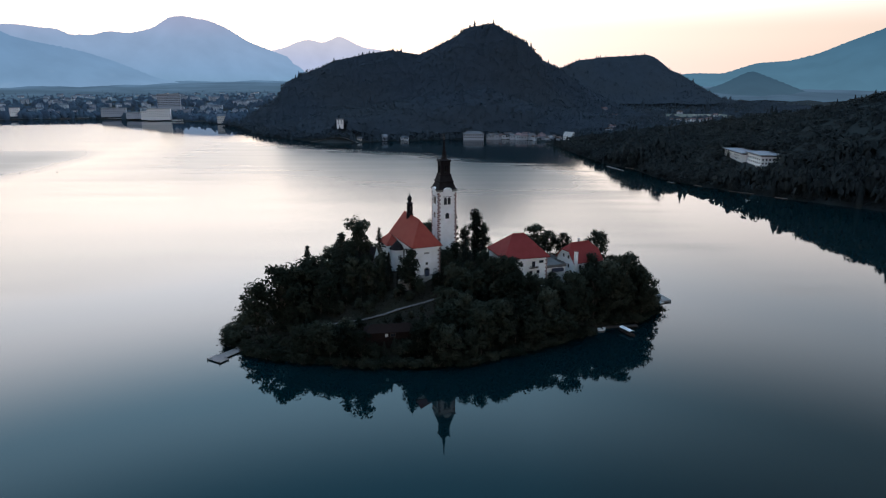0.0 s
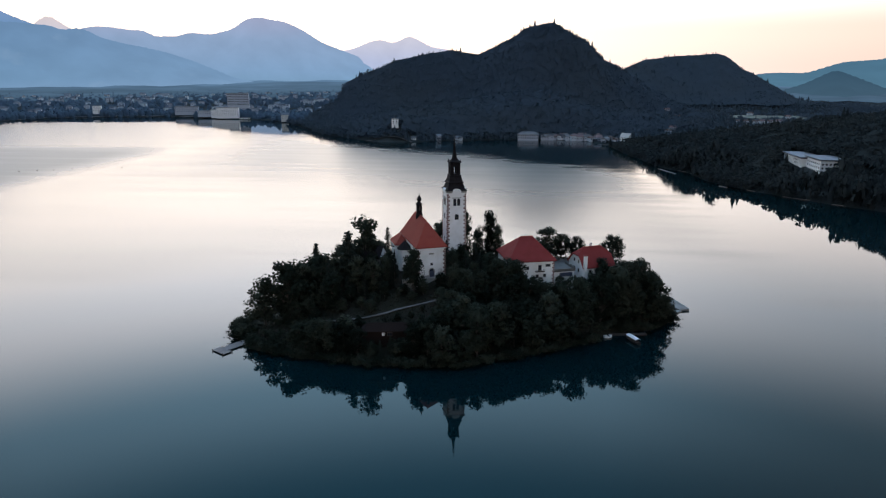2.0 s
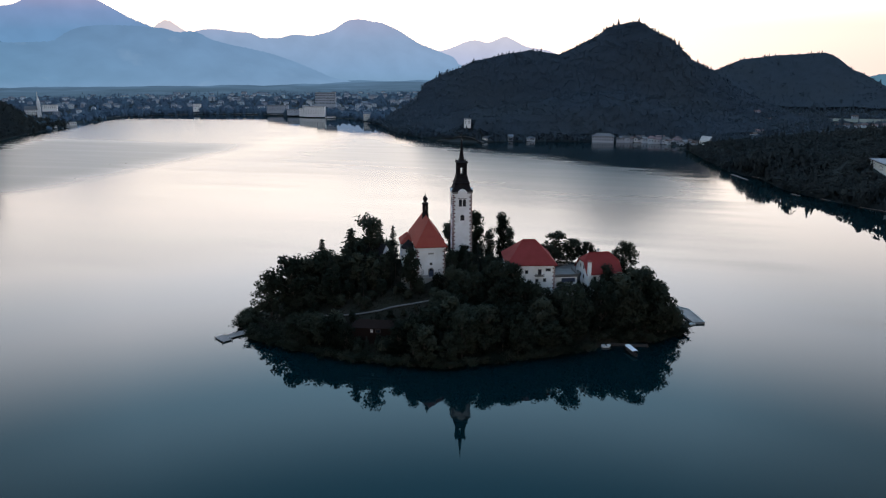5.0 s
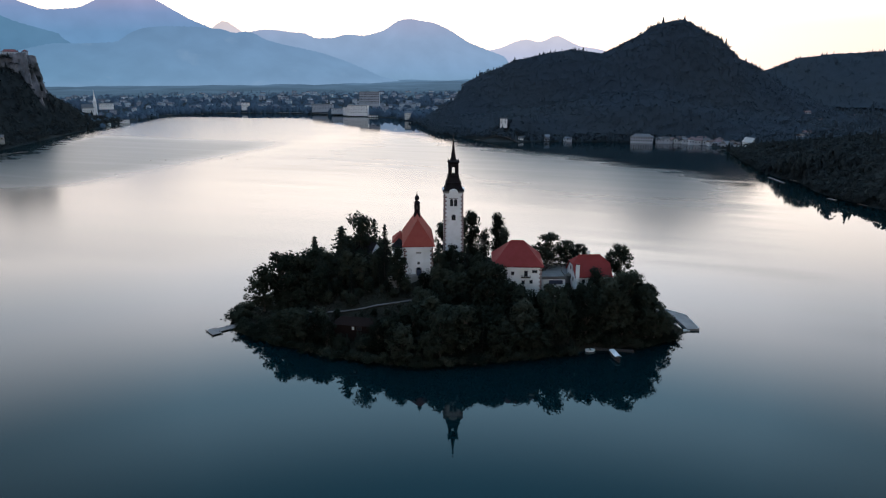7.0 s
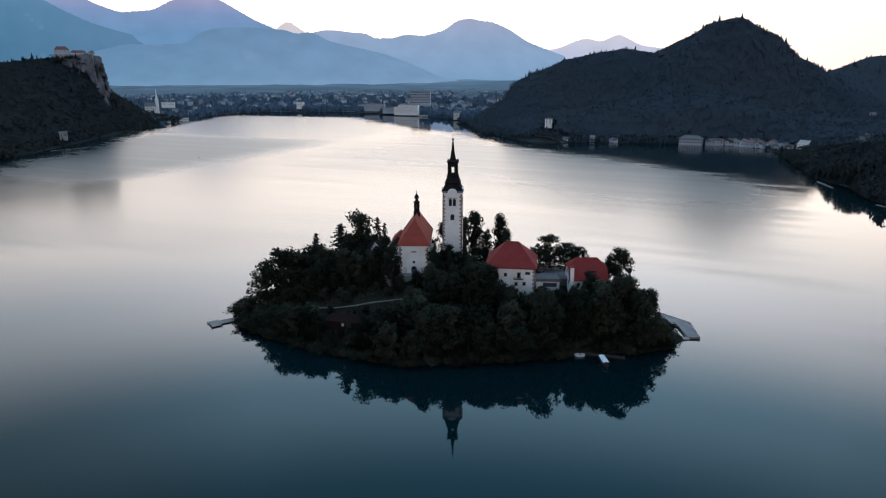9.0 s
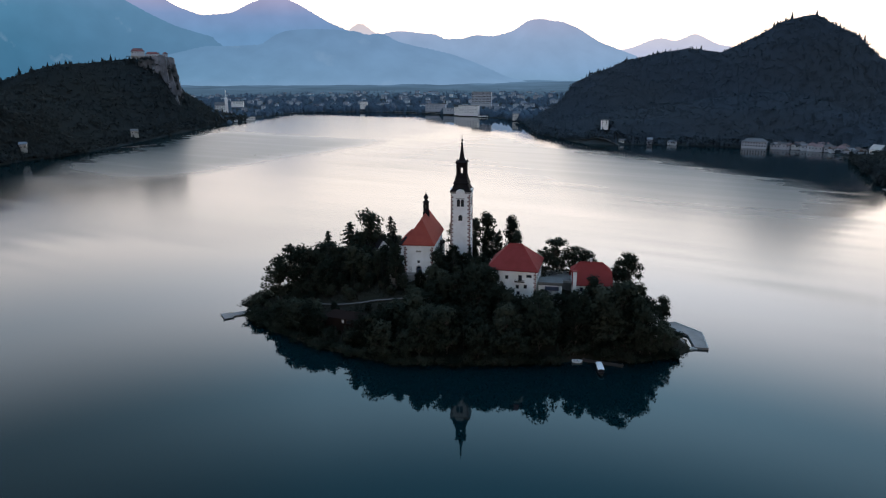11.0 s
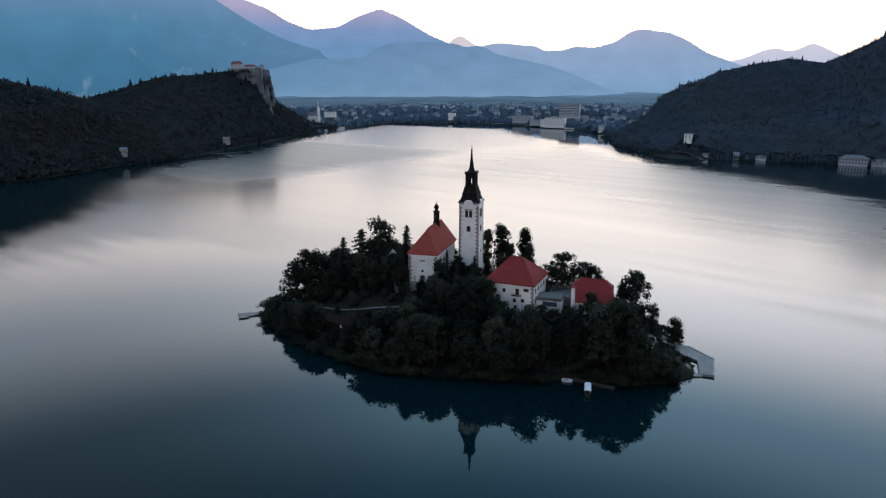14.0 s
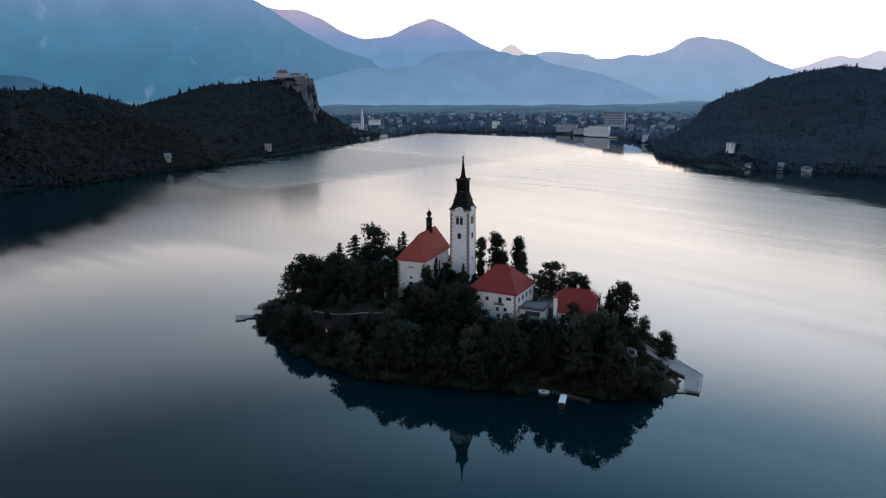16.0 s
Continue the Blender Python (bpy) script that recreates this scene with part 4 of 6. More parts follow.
def bell_tower():
    top = thing("bell_tower", pose(0.4, 285.6, 19.5, 0, 0, 20), "tall white bell tower with brown quoins and dark baroque spire", "tower")
    H, w0, w1 = 33.2, 4.45, 4.1
    bm = lathe([(w0 * 1.414, -1.5), (w0 * 1.414, 0.9), ((w0 - 0.15) * 1.414, 1.0), (w1 * 1.414, H)], 4, math.pi / 4)
    part("wall", bm, PLASTER, top)
    for sx in (-1, 1):
        for sy in (-1, 1):
            quoins(top, sx * w1, sy * w1, 1.0, H - 0.4, sx=sx, sy=sy, taper=0.22)
    part("cornice", lathe([(w1 * 1.414, H - 0.5), ((w1 + 0.35) * 1.414, H), ((w1 + 0.5) * 1.414, H + 0.35), (w1 * 1.3, H + 0.5)], 4, math.pi / 4), STONE, top)
    for k in range(4):
        a = 90 * k
        # curved white gable that breaks the eave
        bm = bmesh.new()
        pts = [(-1.9, H - 0.4)] + [(-1.9 * math.cos(math.pi * i / 8), H + 0.2 + 1.15 * math.sin(math.pi * i / 8)) for i in range(9)] + [(1.9, H - 0.4)]
        front = [bm.verts.new((x, -w1 - 0.62, z)) for x, z in pts]
        rear = [bm.verts.new((x, -w1 + 0.6, z)) for x, z in pts]
        bm.faces.new(front)
        for i in range(len(pts)):
            j = (i + 1) % len(pts)
            bm.faces.new((front[j], front[i], rear[i], rear[j]))
        bmesh.ops.recalc_face_normals(bm, faces=bm.faces)
        bmesh.ops.transform(bm, matrix=pose(0, 0, 0, 0, 0, a), verts=bm.verts)
        part("gable", bm, PLASTER, top)
        for x in (-0.85, 0.85):
            window(top, x, H - 5.9, 1.15, 2.3, -w1 - 0.02, "belfry_window", arched=True, turn=a)
        bm = block(-1.95, 1.95, -w1 - 0.25, -w1, H - 2.75, H - 2.45)
        bmesh.ops.transform(bm, matrix=pose(0, 0, 0, 0, 0, a), verts=bm.verts)
        part("hood_mould", bm, STONE, top)
        window(top, 0, H - 12.0, 1.5, 1.5, -w1 - 0.07, "window", arched=True, turn=a)
        if k % 2:
            window(top, 0, H - 21.5, 0.7, 1.2, -w1 - 0.13, "window", turn=a)
    q = 1.414
    bm = lathe([((w1 + 0.4) * q, H + 0.3), ((w1 + 0.48) * q, H + 0.5), ((w1 - 0.15) * q, H + 1.1), (3.55 * q, H + 2.0), (3.2 * q, H + 2.9), (3.0 * q, H + 3.3), (3.35 * q, H + 3.5), (3.35 * q, H + 3.85),
                (2.95 * q, H + 4.3), (2.7 * q, H + 5.2), (2.4 * q, H + 6.2), (2.5 * q, H + 6.5), (2.3 * q, H + 6.9)], 4, math.pi / 4)
    part("lower_roof", bm, DARK_ROOF, top, "dark curved bell-shaped roof")
    z0 = H + 6.9
    bm = bmesh.new()
    for sx in (-1, 1):
        for sy in (-1, 1):
            xs, ys = sorted((sx * 0.66, sx * 2.15)), sorted((sy * 0.66, sy * 2.15))
            solid(bm, xs[0], xs[1], ys[0], ys[1], z0 - 0.1, z0 + 4.9, 0.25)
    solid(bm, -2.1, 2.1, -2.1, 2.1, z0 + 3.4, z0 + 4.95)
    solid(bm, -2.1, 2.1, -2.1, 2.1, z0 - 0.2, z0 + 0.5)
    part("lantern", bm, DARK_ROOF, top, "dark open lantern with arched openings")
    part("lantern_cornice", lathe([(1.95 * q, z0 + 4.9), (2.5 * q, z0 + 5.3), (2.55 * q, z0 + 5.6), (1.7 * q, z0 + 6.1)], 4, math.pi / 4), DARK_ROOF, top)
    for sx in (-1, 1):
        for sy in (-1, 1):
            part("pinnacle", lathe([(0.16, z0 + 5.5), (0.28, z0 + 6.0), (0.1, z0 + 6.3), (0.02, z0 + 6.9)], 6, 0, None, (sx * 2.1, sy * 2.1)), DARK_ROOF, top)
    s = z0 + 6.0
    part("spire", lathe([(1.75, s), (1.3, s + 0.6), (1.05, s + 1.4), (0.62, s + 4.4), (0.36, s + 7.0), (0.5, s + 7.3), (0.3, s + 7.5), (0.16, s + 8.2)], 8), DARK_ROOF, top, "slim dark needle spire")
    part("ball", lathe([(0.05, s + 8.1), (0.38, s + 8.35), (0.5, s + 8.7), (0.38, s + 9.05), (0.06, s + 9.3)], 10), METAL, top)
    bm = block(-0.06, 0.06, -0.06, 0.06, s + 9.2, s + 11.2)
    solid(bm, -0.5, 0.5, -0.05, 0.05, s + 10.4, s + 10.52)
    part("cross", bm, METAL, top)
    return top


def church():
    rot = 22
    top = thing("church", pose(-6.6, 261.3, 21.0, 0, 0, rot), "white island church with steep red tiled roof and dark ridge turret", "church")
    W, L, E, R = 5.9, 28.5, 12.6, 21.9
    part("wall", block(-W, W, 0, L, -3.0, E + 0.1), PLASTER, top)
    part("plinth", block(-W - 0.15, W + 0.15, -0.15, L + 0.1, -3.0, 0.7), STONE, top)
    for sx in (-1, 1):
        quoins(top, sx * W, 0, 0.7, E - 0.3, sx=sx, sy=-1)
    roof = part("roof", hip_roof(-W, W, 0, L, E, R, 8.0, L - 1.0, 0.75, 0.3, axis="y"), ROOF, top)
    part("ridge_cap", block(-0.16, 0.16, 8.0, L - 1.0, R - 0.1, R + 0.14), ROOF, roof)
    part("cornice", block(-W - 0.35, W + 0.35, -0.35, L + 0.35, E - 0.55, E - 0.26), PLASTER, top)
    # door with a fan light, niche and small openings in the end wall
    door = part("door", block(-0.9, 0.9, -0.2, 0.01, 0.05, 2.5), BLUE_SHADE, top, "dark blue arched wooden door")
    bm = lathe([(0.9, -0.2), (0.9, 0.01)], 20)
    bmesh.ops.transform(bm, matrix=pose(0, 0, 2.5, 90, 0, 0), verts=bm.verts)
    part("fanlight", bm, GLASS, door)
    bm = block(-1.25, -0.9, -0.16, 0.02, 0, 2.7)
    solid(bm, 0.9, 1.25, -0.16, 0.02, 0, 2.7)
    for i in range(7):
        a = math.pi * (i + 0.5) / 7
        solid(bm, -0.3, 0.3, -0.16, 0.02, -0.17, 0.17, 0, pose(1.08 * math.cos(a), 0, 2.5 + 1.08 * math.sin(a), 0, 90 - math.degrees(a), 0))
    part("door_surround", bm, STONE, door)
    window(top, 0.0, 5.0, 0.8, 0.8, -0.03, "window")
    for x in (-3.6, 3.6):
        window(top, x, 1.2, 0.9, 1.7, -0.03, "niche", glass=PLASTER)
    part("painted_panel", block(-1.1, 1.1, -0.08, 0.0, 9.4, 10.1), STONE, top)
    for y in (5, 11, 17):
        window(top, -y, 5.0, 1.3, 3.6, -W - 0.03, "side_window", True, turn=-90)
        window(top, y, 5.0, 1.3, 3.6, -W - 0.03, "side_window", True, turn=90)
    # ridge turret
    t = part("turret", lathe([(1.5, R - 2.2), (1.5, R + 0.3), (1.25, R + 0.6), (1.2, R + 4.2), (1.55, R + 4.5), (1.5, R + 4.8), (0.7, R + 5.3), (0.6, R + 5.7), (1.05, R + 6.3), (1.12, R + 6.8), (0.7, R + 7.5), (0.25, R + 8.1), (0.1, R + 9.0), (0.03, R + 9.9)], 8, 0.39, None, (0, 20.2)), DARK_ROOF, top, "dark onion-domed ridge turret")
    for k in range(4):
        bm = block(-0.28, 0.28, -1.27, -1.05, R + 2.0, R + 3.7)
        bmesh.ops.transform(bm, matrix=pose(0, 20.2, 0, 0, 0, 90 * k), verts=bm.verts)
        part("louvre", bm, METAL, t)
    # side wing with a lower red roof, a rounded chapel and a small apse with dark roofs
    wing = part("side_wing", block(-W - 4.6, -W + 0.2, 19.5, 29.5, -3, 9.4), PLASTER, top)
    part("wing_roof", hip_roof(-W - 4.6, -W + 1.4, 19.5, 29.5, 9.4, 13.0, 22.5, 26.5, 0.6, 0.25, axis="y"), ROOF, wing)
    window(top, -23, 4.6, 0.9, 1.7, -W - 4.62, "wing_window", turn=-90)
    window(top, -W - 2.2, 4.6, 0.9, 1.7, 19.46, "wing_window")
    chap = part("chapel", lathe([(3.0, -3), (3.0, 9.2)], 10, 0.3, None, (-W - 2.0, 14.0)), PLASTER, top)
    part("chapel_roof", lathe([(3.4, 9.0), (3.4, 9.25), (1.6, 11.0), (0.08, 12.6)], 10, 0.3, None, (-W - 2.0, 14.0)), DARK_ROOF, chap, "dark conical shingle roof")
    window(top, -W - 2.0, 5.0, 0.8, 1.6, 14.0 - 2.93, "chapel_window")
    apse = part("apse", lathe([(3.1, -3), (3.1, 6.3)], 10, 0.2, None, (W - 2.2, 30.0)), PLASTER, top)
    part("apse_roof", lathe([(3.5, 6.1), (3.5, 6.4), (1.7, 8.4), (0.08, 10.2)], 10, 0.2, None, (W - 2.2, 30.0)), DARK_ROOF, apse, "dark conical shingle roof")
    return top


def provost_house():
    top = thing("provost_house", pose(31.6, 273.0, 19.0, 0, 0, 15.5), "large white house with hipped red tiled roof", "house")
    W, D, E, R = 9.3, 9.6, 9.2, 17.2
    part("wall", block(-W, W, -D, D, -4, E), PLASTER, top)
    for sx in (-1, 1):
        quoins(top, sx * W, -D, -1.5, E - 0.4, 0.6, 0.8, sx=sx, sy=-1)
    roof = part("roof", hip_roof(-W, W, -D, D, E, R, -2.6, 2.6, 0.9, 0.3), CRIMSON_ROOF, top)
    part("ridge_cap", block(-2.6, 2.6, -0.18, 0.18, R - 0.1, R + 0.14), CRIMSON_ROOF, roof)
    part("snow_guard", block(W - 2.7, W - 2.55, -5.6, 5.6, E + 2.2, E + 2.55), DARK_WOOD, roof)
    part("eaves_board", block(-W - 0.5, W + 0.5, -D - 0.5, D + 0.5, E - 0.45, E - 0.26), DARK_WOOD, top)
    for x, z in ((-5.5, 5.6), (-2.0, 5.6), (2.2, 2.0), (5.3, 2.2), (2.6, -0.6)):
        window(top, x, z, 1.0, 1.2, -D - 0.03, "window")
    window(top, 3.2, 5.0, 1.2, 2.2, -D - 0.03, "balcony_door")
    window(top, 6.6, 6.6, 1.8, 0.9, -D - 0.03, "window")
    for y in (-6.2, -2.2, 1.8, 5.8):
        window(top, y, 5.4, 1.1, 1.6, -W - 0.03, "side_window", turn=90)
        window(top, y, 1.4, 1.0, 1.3, -W - 0.03, "side_window", turn=90)
    bal = part("balcony", block(1.2, 5.0, -D - 1.2, -D, 4.6, 4.8), DARK_WOOD, top, "small dark wooden balcony")
    bm = block(1.2, 5.0, -D - 1.2, -D - 1.12, 5.5, 5.62)
    for i in range(10):
        solid(bm, 1.2 + i * 0.41, 1.28 + i * 0.41, -D - 1.19, -D - 1.13, 4.8, 5.5)
    part("railing", bm, DARK_WOOD, bal)
    return top


def gallery_house():
    """The low link with a roof terrace between the two red-roofed houses."""
    top = thing("terrace_building", pose(47.4, 270.2, 16.5, 0, 0, 20), "low white building with roof terrace and dark awning", "building")
    part("wall", block(-4.4, 4.6, 0, 9, -3, 5.8), PLASTER, top)
    part("terrace", block(-4.7, 4.9, -0.6, 9.4, 5.8, 6.1), TERRACE, top)
    bm = block(-4.7, 4.9, -0.6, -0.4, 6.1, 7.0)
    solid(bm, 4.7, 4.9, -0.4, 9.4, 6.1, 7.0)
    part("parapet", bm, TERRACE, top)
    part("awning", block(-1.9, 3.4, -1.0, -0.05, 3.9, 5.3), BLUE_SHADE, top, "dark blue awning")
    d = part("door", block(0.4, 1.5, -0.12, 0.0, -0.6, 1.7), DARK_WOOD, top)
    part("door_surround", block(0.2, 1.7, -0.06, 0.0, -0.6, 1.9), STONE, d)
    window(top, -3.0, 0.2, 0.9, 1.3, -0.03)
    up = thing("garden_terrace", pose(45.5, 283.0, 19.5, 0, 0, 18), "pale paved court between the red-roofed houses", "terrace")
    part("paving", block(-5.2, 8, -4.5, 12, -2.0, 1.5), TERRACE, up)
    bm = bmesh.new()
    solid(bm, -5.2, 8, -4.62, -4.4, 1.5, 2.5)
    part("low_wall", bm, STONE, up)
    return top


def half_hip(W, D, E, R, cut, back, over=0.7, thick=0.28):
    """A roof with gables that end in a small hip: cut is the share of its height at which the hips begin."""
    bm = bmesh.new()
    zb, X, Y = E + cut * (R - E), W + over, D + over
    e = E - over * (R - E) / D
    yb = D * (1 - cut)
    pts = [(-X, -Y, e), (X, -Y, e), (X, -yb, zb), (W - back, 0, R), (-W + back, 0, R), (-X, -yb, zb), (-X, Y, e), (X, Y, e), (X, yb, zb), (-X, yb, zb)]
    top = [bm.verts.new((x, y, z + thick)) for x, y, z in pts]
    low = [bm.verts.new(p) for p in pts]
    for f in ((0, 1, 2, 3, 4, 5), (7, 6, 9, 4, 3, 8), (2, 8, 3), (9, 5, 4)):
        bm.faces.new([top[i] for i in f])
        bm.faces.new([low[i] for i in reversed(f)])
    rim = (0, 1, 2, 8, 7, 6, 9, 5)
    for a, b in zip(rim, rim[1:] + rim[:1]):
        bm.faces.new((top[a], low[a], low[b], top[b]))
    bmesh.ops.recalc_face_normals(bm, faces=bm.faces)
    return bm


def gable_house():
    top = thing("sexton_house", pose(59.6, 282.0, 15.8, 0, 0, 24), "smaller white house with half-hipped red roof", "house")
    W, D, E, R = 7.0, 6.4, 7.6, 14.2
    part("wall", block(-W, W, -D, D, -4, E), PLASTER, top)
    for s in (-1, 1):
        bm = bmesh.new()
        k = [(-D, E), (D, E), (D * 0.45, E + 0.55 * (R - E)), (-D * 0.45, E + 0.55 * (R - E))]
        a = [bm.verts.new((s * W, y, z - 0.05)) for y, z in k]
        b = [bm.verts.new((s * (W - 0.5), y, z - 0.05)) for y, z in k]
        bm.faces.new(a), bm.faces.new(b[::-1])
        for i in range(4):
            bm.faces.new((a[i - 1], a[i], b[i], b[i - 1]))
        bmesh.ops.recalc_face_normals(bm, faces=bm.faces)
        part("gable", bm, PLASTER, top)
        for y in (-2.0, 1.6):
            window(top, y * s, E + 0.7, 0.9, 1.2, -W - 0.03, "gable_window", turn=90 * s)
        for y in (-4.2, -1.2, 2.2):
            window(top, y, 4.4, 1.0, 1.4, -W - 0.03, "side_window", turn=90 * s)
    roof = part("roof", half_hip(W, D, E, R, 0.55, 2.6), CRIMSON_ROOF, top)
    part("ridge_cap", block(-W + 2.6, W - 2.6, -0.16, 0.16, R + 0.2, R + 0.42), CRIMSON_ROOF, roof)
    stack = part("roof_chimney", block(-0.4, 0.4, 0.6, 1.4, R - 1.5, R + 1.3, 0.05), PLASTER, roof, "small pale roof chimney")
    part("chimney_cap", block(-0.5, 0.5, 0.5, 1.5, R + 1.3, R + 1.5), STONE, stack)
    c = part("chimney", block(-W - 0.4, -W + 0.9, -D - 1.3, -D - 0.1, -2, R - 1.6, 0.06), PLASTER, top, "tall white chimney")
    part("chimney_cap", block(-W - 0.55, -W + 1.05, -D - 1.45, -D + 0.05, R - 1.6, R - 1.3), CRIMSON_ROOF, c)
    for x in (-4, -1, 2, 5):
        window(top, x, 4.6, 1.0, 1.4, -D - 0.03)
    return top


bell_tower()
church()
provost_house()
gallery_house()
gable_house()


# ---- trees ----
def tube(verts, faces, pts, radii, sides=6):
    base = len(verts)
    for (p, r) in zip(pts, radii):
        for k in range(sides):
            a = 2 * math.pi * k / sides
            verts.append((p[0] + r * math.cos(a), p[1] + r * math.sin(a), p[2]))
    for i in range(len(pts) - 1):
        for k in range(sides):
            a, b = base + i * sides + k, base + i * sides + (k + 1) % sides
            faces.append((a, b, b + sides, a + sides))


def leaves(rnd, centre, radius, n, size, flat=0.8):
    """n leaf sprays on and in a ball round the centre: arrays of quads."""
    d = rnd.normal(size=(n, 3))
    d /= np.linalg.norm(d, axis=1)[:, None]
    r = radius * np.power(rnd.random(n), 0.4)
    p = centre + d * r[:, None] * np.array([1, 1, flat])
    nrm = d + rnd.normal(scale=0.42, size=(n, 3)) + np.array([0, 0, 0.3])
    nrm /= np.linalg.norm(nrm, axis=1)[:, None]
    u = np.cross(nrm, rnd.normal(size=(n, 3)))
    u /= np.linalg.norm(u, axis=1)[:, None] + 1e-9
    v = np.cross(nrm, u)
    s = size * rnd.uniform(0.6, 1.3, n)[:, None]
    quad = np.stack([p - u * s * 0.5, p - v * s * 0.32 + u * s * 0.1, p + u * s * 0.55, p + v * s * 0.34 + u * s * 0.05], 1)
    return quad, 0.85 * d + 0.2 * nrm


def finish_tree(name, quads, tv, tf, leaf_mat, label, category):
    top = thing(name, Matrix.Identity(4), label, category)
    raw("trunk", tv, tf, BARK, top)
    q, o = np.concatenate([a for a, _ in quads]), np.concatenate([b for _, b in quads])
    # sprays of one clump catch the light together, as do the clumps of one side of the crown
    c = q.mean(axis=1)
    side = c * np.array([1, 1, 0.6]) - np.array([0, 0, 0.25 * c[:, 2].max()])
    o = o + 0.5 * side / (np.linalg.norm(side, axis=1)[:, None] + 1e-6)
    o /= np.linalg.norm(o, axis=1)[:, None]
    back = np.einsum("ij,ij->i", np.cross(q[:, 1] - q[:, 0], q[:, 2] - q[:, 0]), o) < 0
    q[back] = q[back][:, ::-1]
    V = q.reshape(-1, 3)
    crown = raw("crown", V.tolist(), np.arange(len(V)).reshape(-1, 4).tolist(), leaf_mat, top)
    crown.data.polygons.foreach_set("use_smooth", [True] * len(q))
    crown.data.normals_split_custom_set_from_vertices(np.repeat(o, 4, axis=0).tolist())
    return top


def broadleaf(seed, width=0.36, low=0.18, clumps=26, dense=60, label="dark green broadleaf tree", slim=1.0, name="broadleaf_tree"):
    """A tree 10 m high: trunk, limbs and clumps of leaf sprays."""
    rnd = np.random.default_rng(seed)
    tv, tf = [], []
    H = 10.0
    bend = rnd.uniform(-0.4, 0.4, 2)
    stem = [(bend[0] * (z / H) ** 2, bend[1] * (z / H) ** 2, z) for z in np.linspace(-0.6, H * 0.82, 7)]
    tube(tv, tf, stem, np.linspace(0.26, 0.05, 7))
    quads = []
    for i in range(clumps):
        f = rnd.uniform(low, 0.96)
        prof = math.sin(math.pi * min(1, (f - low * 0.4) / (1.08 - low * 0.4)) ** 0.85) ** 0.7
        a = rnd.random() * 6.283
        rr = width * H * 0.5 * prof * rnd.uniform(0.25, 1.15) * slim
        c = np.array([rr * math.cos(a), rr * math.sin(a), f * H])
        root = np.array(stem[min(5, int(f * 5))])
        tube(tv, tf, [root, (root + c) / 2 + np.array([0, 0, 0.25]), c], [0.09, 0.05, 0.02], 4)
        quads.append(leaves(rnd, c, H * rnd.uniform(0.085, 0.15) * (0.75 + 0.25 * slim), dense, 0.56))
    return finish_tree(name, quads, tv, tf, LEAF, label, "tree")


def conifer(seed, width=0.3, boughs=110, label="dark spruce with drooping branches", ragged=0.25, shape=0.85):
    """A conifer 10 m high: boughs of uneven length all up the stem, each hung with needle sprays."""
    rnd = np.random.default_rng(seed)
    tv, tf = [], []
    H = 10.0
    tube(tv, tf, [(0, 0, -0.6), (0, 0, 3), (0.06, 0, 7), (0, 0.06, 9.95)], [0.2, 0.15, 0.08, 0.015])
    quads = []
    for i in range(boughs):
        f = 0.10 + 0.88 * ((i + rnd.random()) / boughs) ** 0.92
        R = width * H * 0.5 * (1 - f) ** shape + 0.10
        a = i * 2.4 + rnd.uniform(-0.5, 0.5)
        r1 = R * rnd.uniform(1 - 1.6 * ragged, 1 + ragged)
        root = np.array([0, 0, f * H])
        tip = np.array([r1 * math.cos(a), r1 * math.sin(a), f * H + r1 * rnd.uniform(-0.42, 0.08)])
        tube(tv, tf, [root, tip], [0.035, 0.01], 3)
        m = max(4, int(7 * r1 + 3))
        for s in (0.3, 0.65, 0.98):
            quads.append(leaves(rnd, root + (tip - root) * s, 0.10 + 0.15 * r1 * (1.15 - 0.6 * s), m, 0.30, 0.6))
    return finish_tree("conifer", quads, tv, tf, NEEDLE, label, "tree")


def shrub(seed):
    rnd = np.random.default_rng(seed)
    tv, tf, quads = [], [], []
    for i in range(9):
        a, r = rnd.random() * 6.283, rnd.uniform(0.1, 1.2)
        c = np.array([r * math.cos(a), r * math.sin(a), rnd.uniform(0.5, 1.7)])
        tube(tv, tf, [(0, 0, -0.4), c], [0.05, 0.015], 4)
        quads.append(leaves(rnd, c, rnd.uniform(0.5, 0.8), 55, 0.3))
    return finish_tree("shrub", quads, tv, tf, LEAF, "dark leafy shrub on the shore", "shrub")


ROUND = [broadleaf(s, w, lo, 52, 60) for s, w, lo in ((1, 0.78, 0.16), (2, 0.70, 0.2), (3, 0.86, 0.22), (4, 0.64, 0.14), (5, 0.74, 0.24))]
TALL = [broadleaf(s, w, lo, 38, 56, "tall slender dark green broadleaf tree", name="slender_tree") for s, w, lo in ((11, 0.40, 0.12), (12, 0.34, 0.16), (13, 0.46, 0.2))]
AIRY = [broadleaf(s, w, lo, 34, 46, "open-crowned tall tree with gaps between its branches", name="open_tree") for s, w, lo in ((21, 0.5, 0.2), (22, 0.42, 0.25))]
COLUMN = [broadleaf(s, 0.27, 0.04, 48, 52, "narrow columnar dark tree beside the bell tower", name="columnar_tree") for s in (61, 62)]
PINE = [conifer(34, 0.46, 150, "tall open conifer with uneven layered branches", 0.36, 0.75), conifer(35, 0.50, 140, "tall open conifer with uneven layered branches", 0.38, 0.7)]
SPRUCE = [conifer(31, 0.38), conifer(32, 0.32, 100), conifer(33, 0.44, 105, ragged=0.32, shape=0.75)]
SHRUB = [shrub(s) for s in (41, 42, 43)]
FIRST = set()
tree_rnd = random.Random(9)


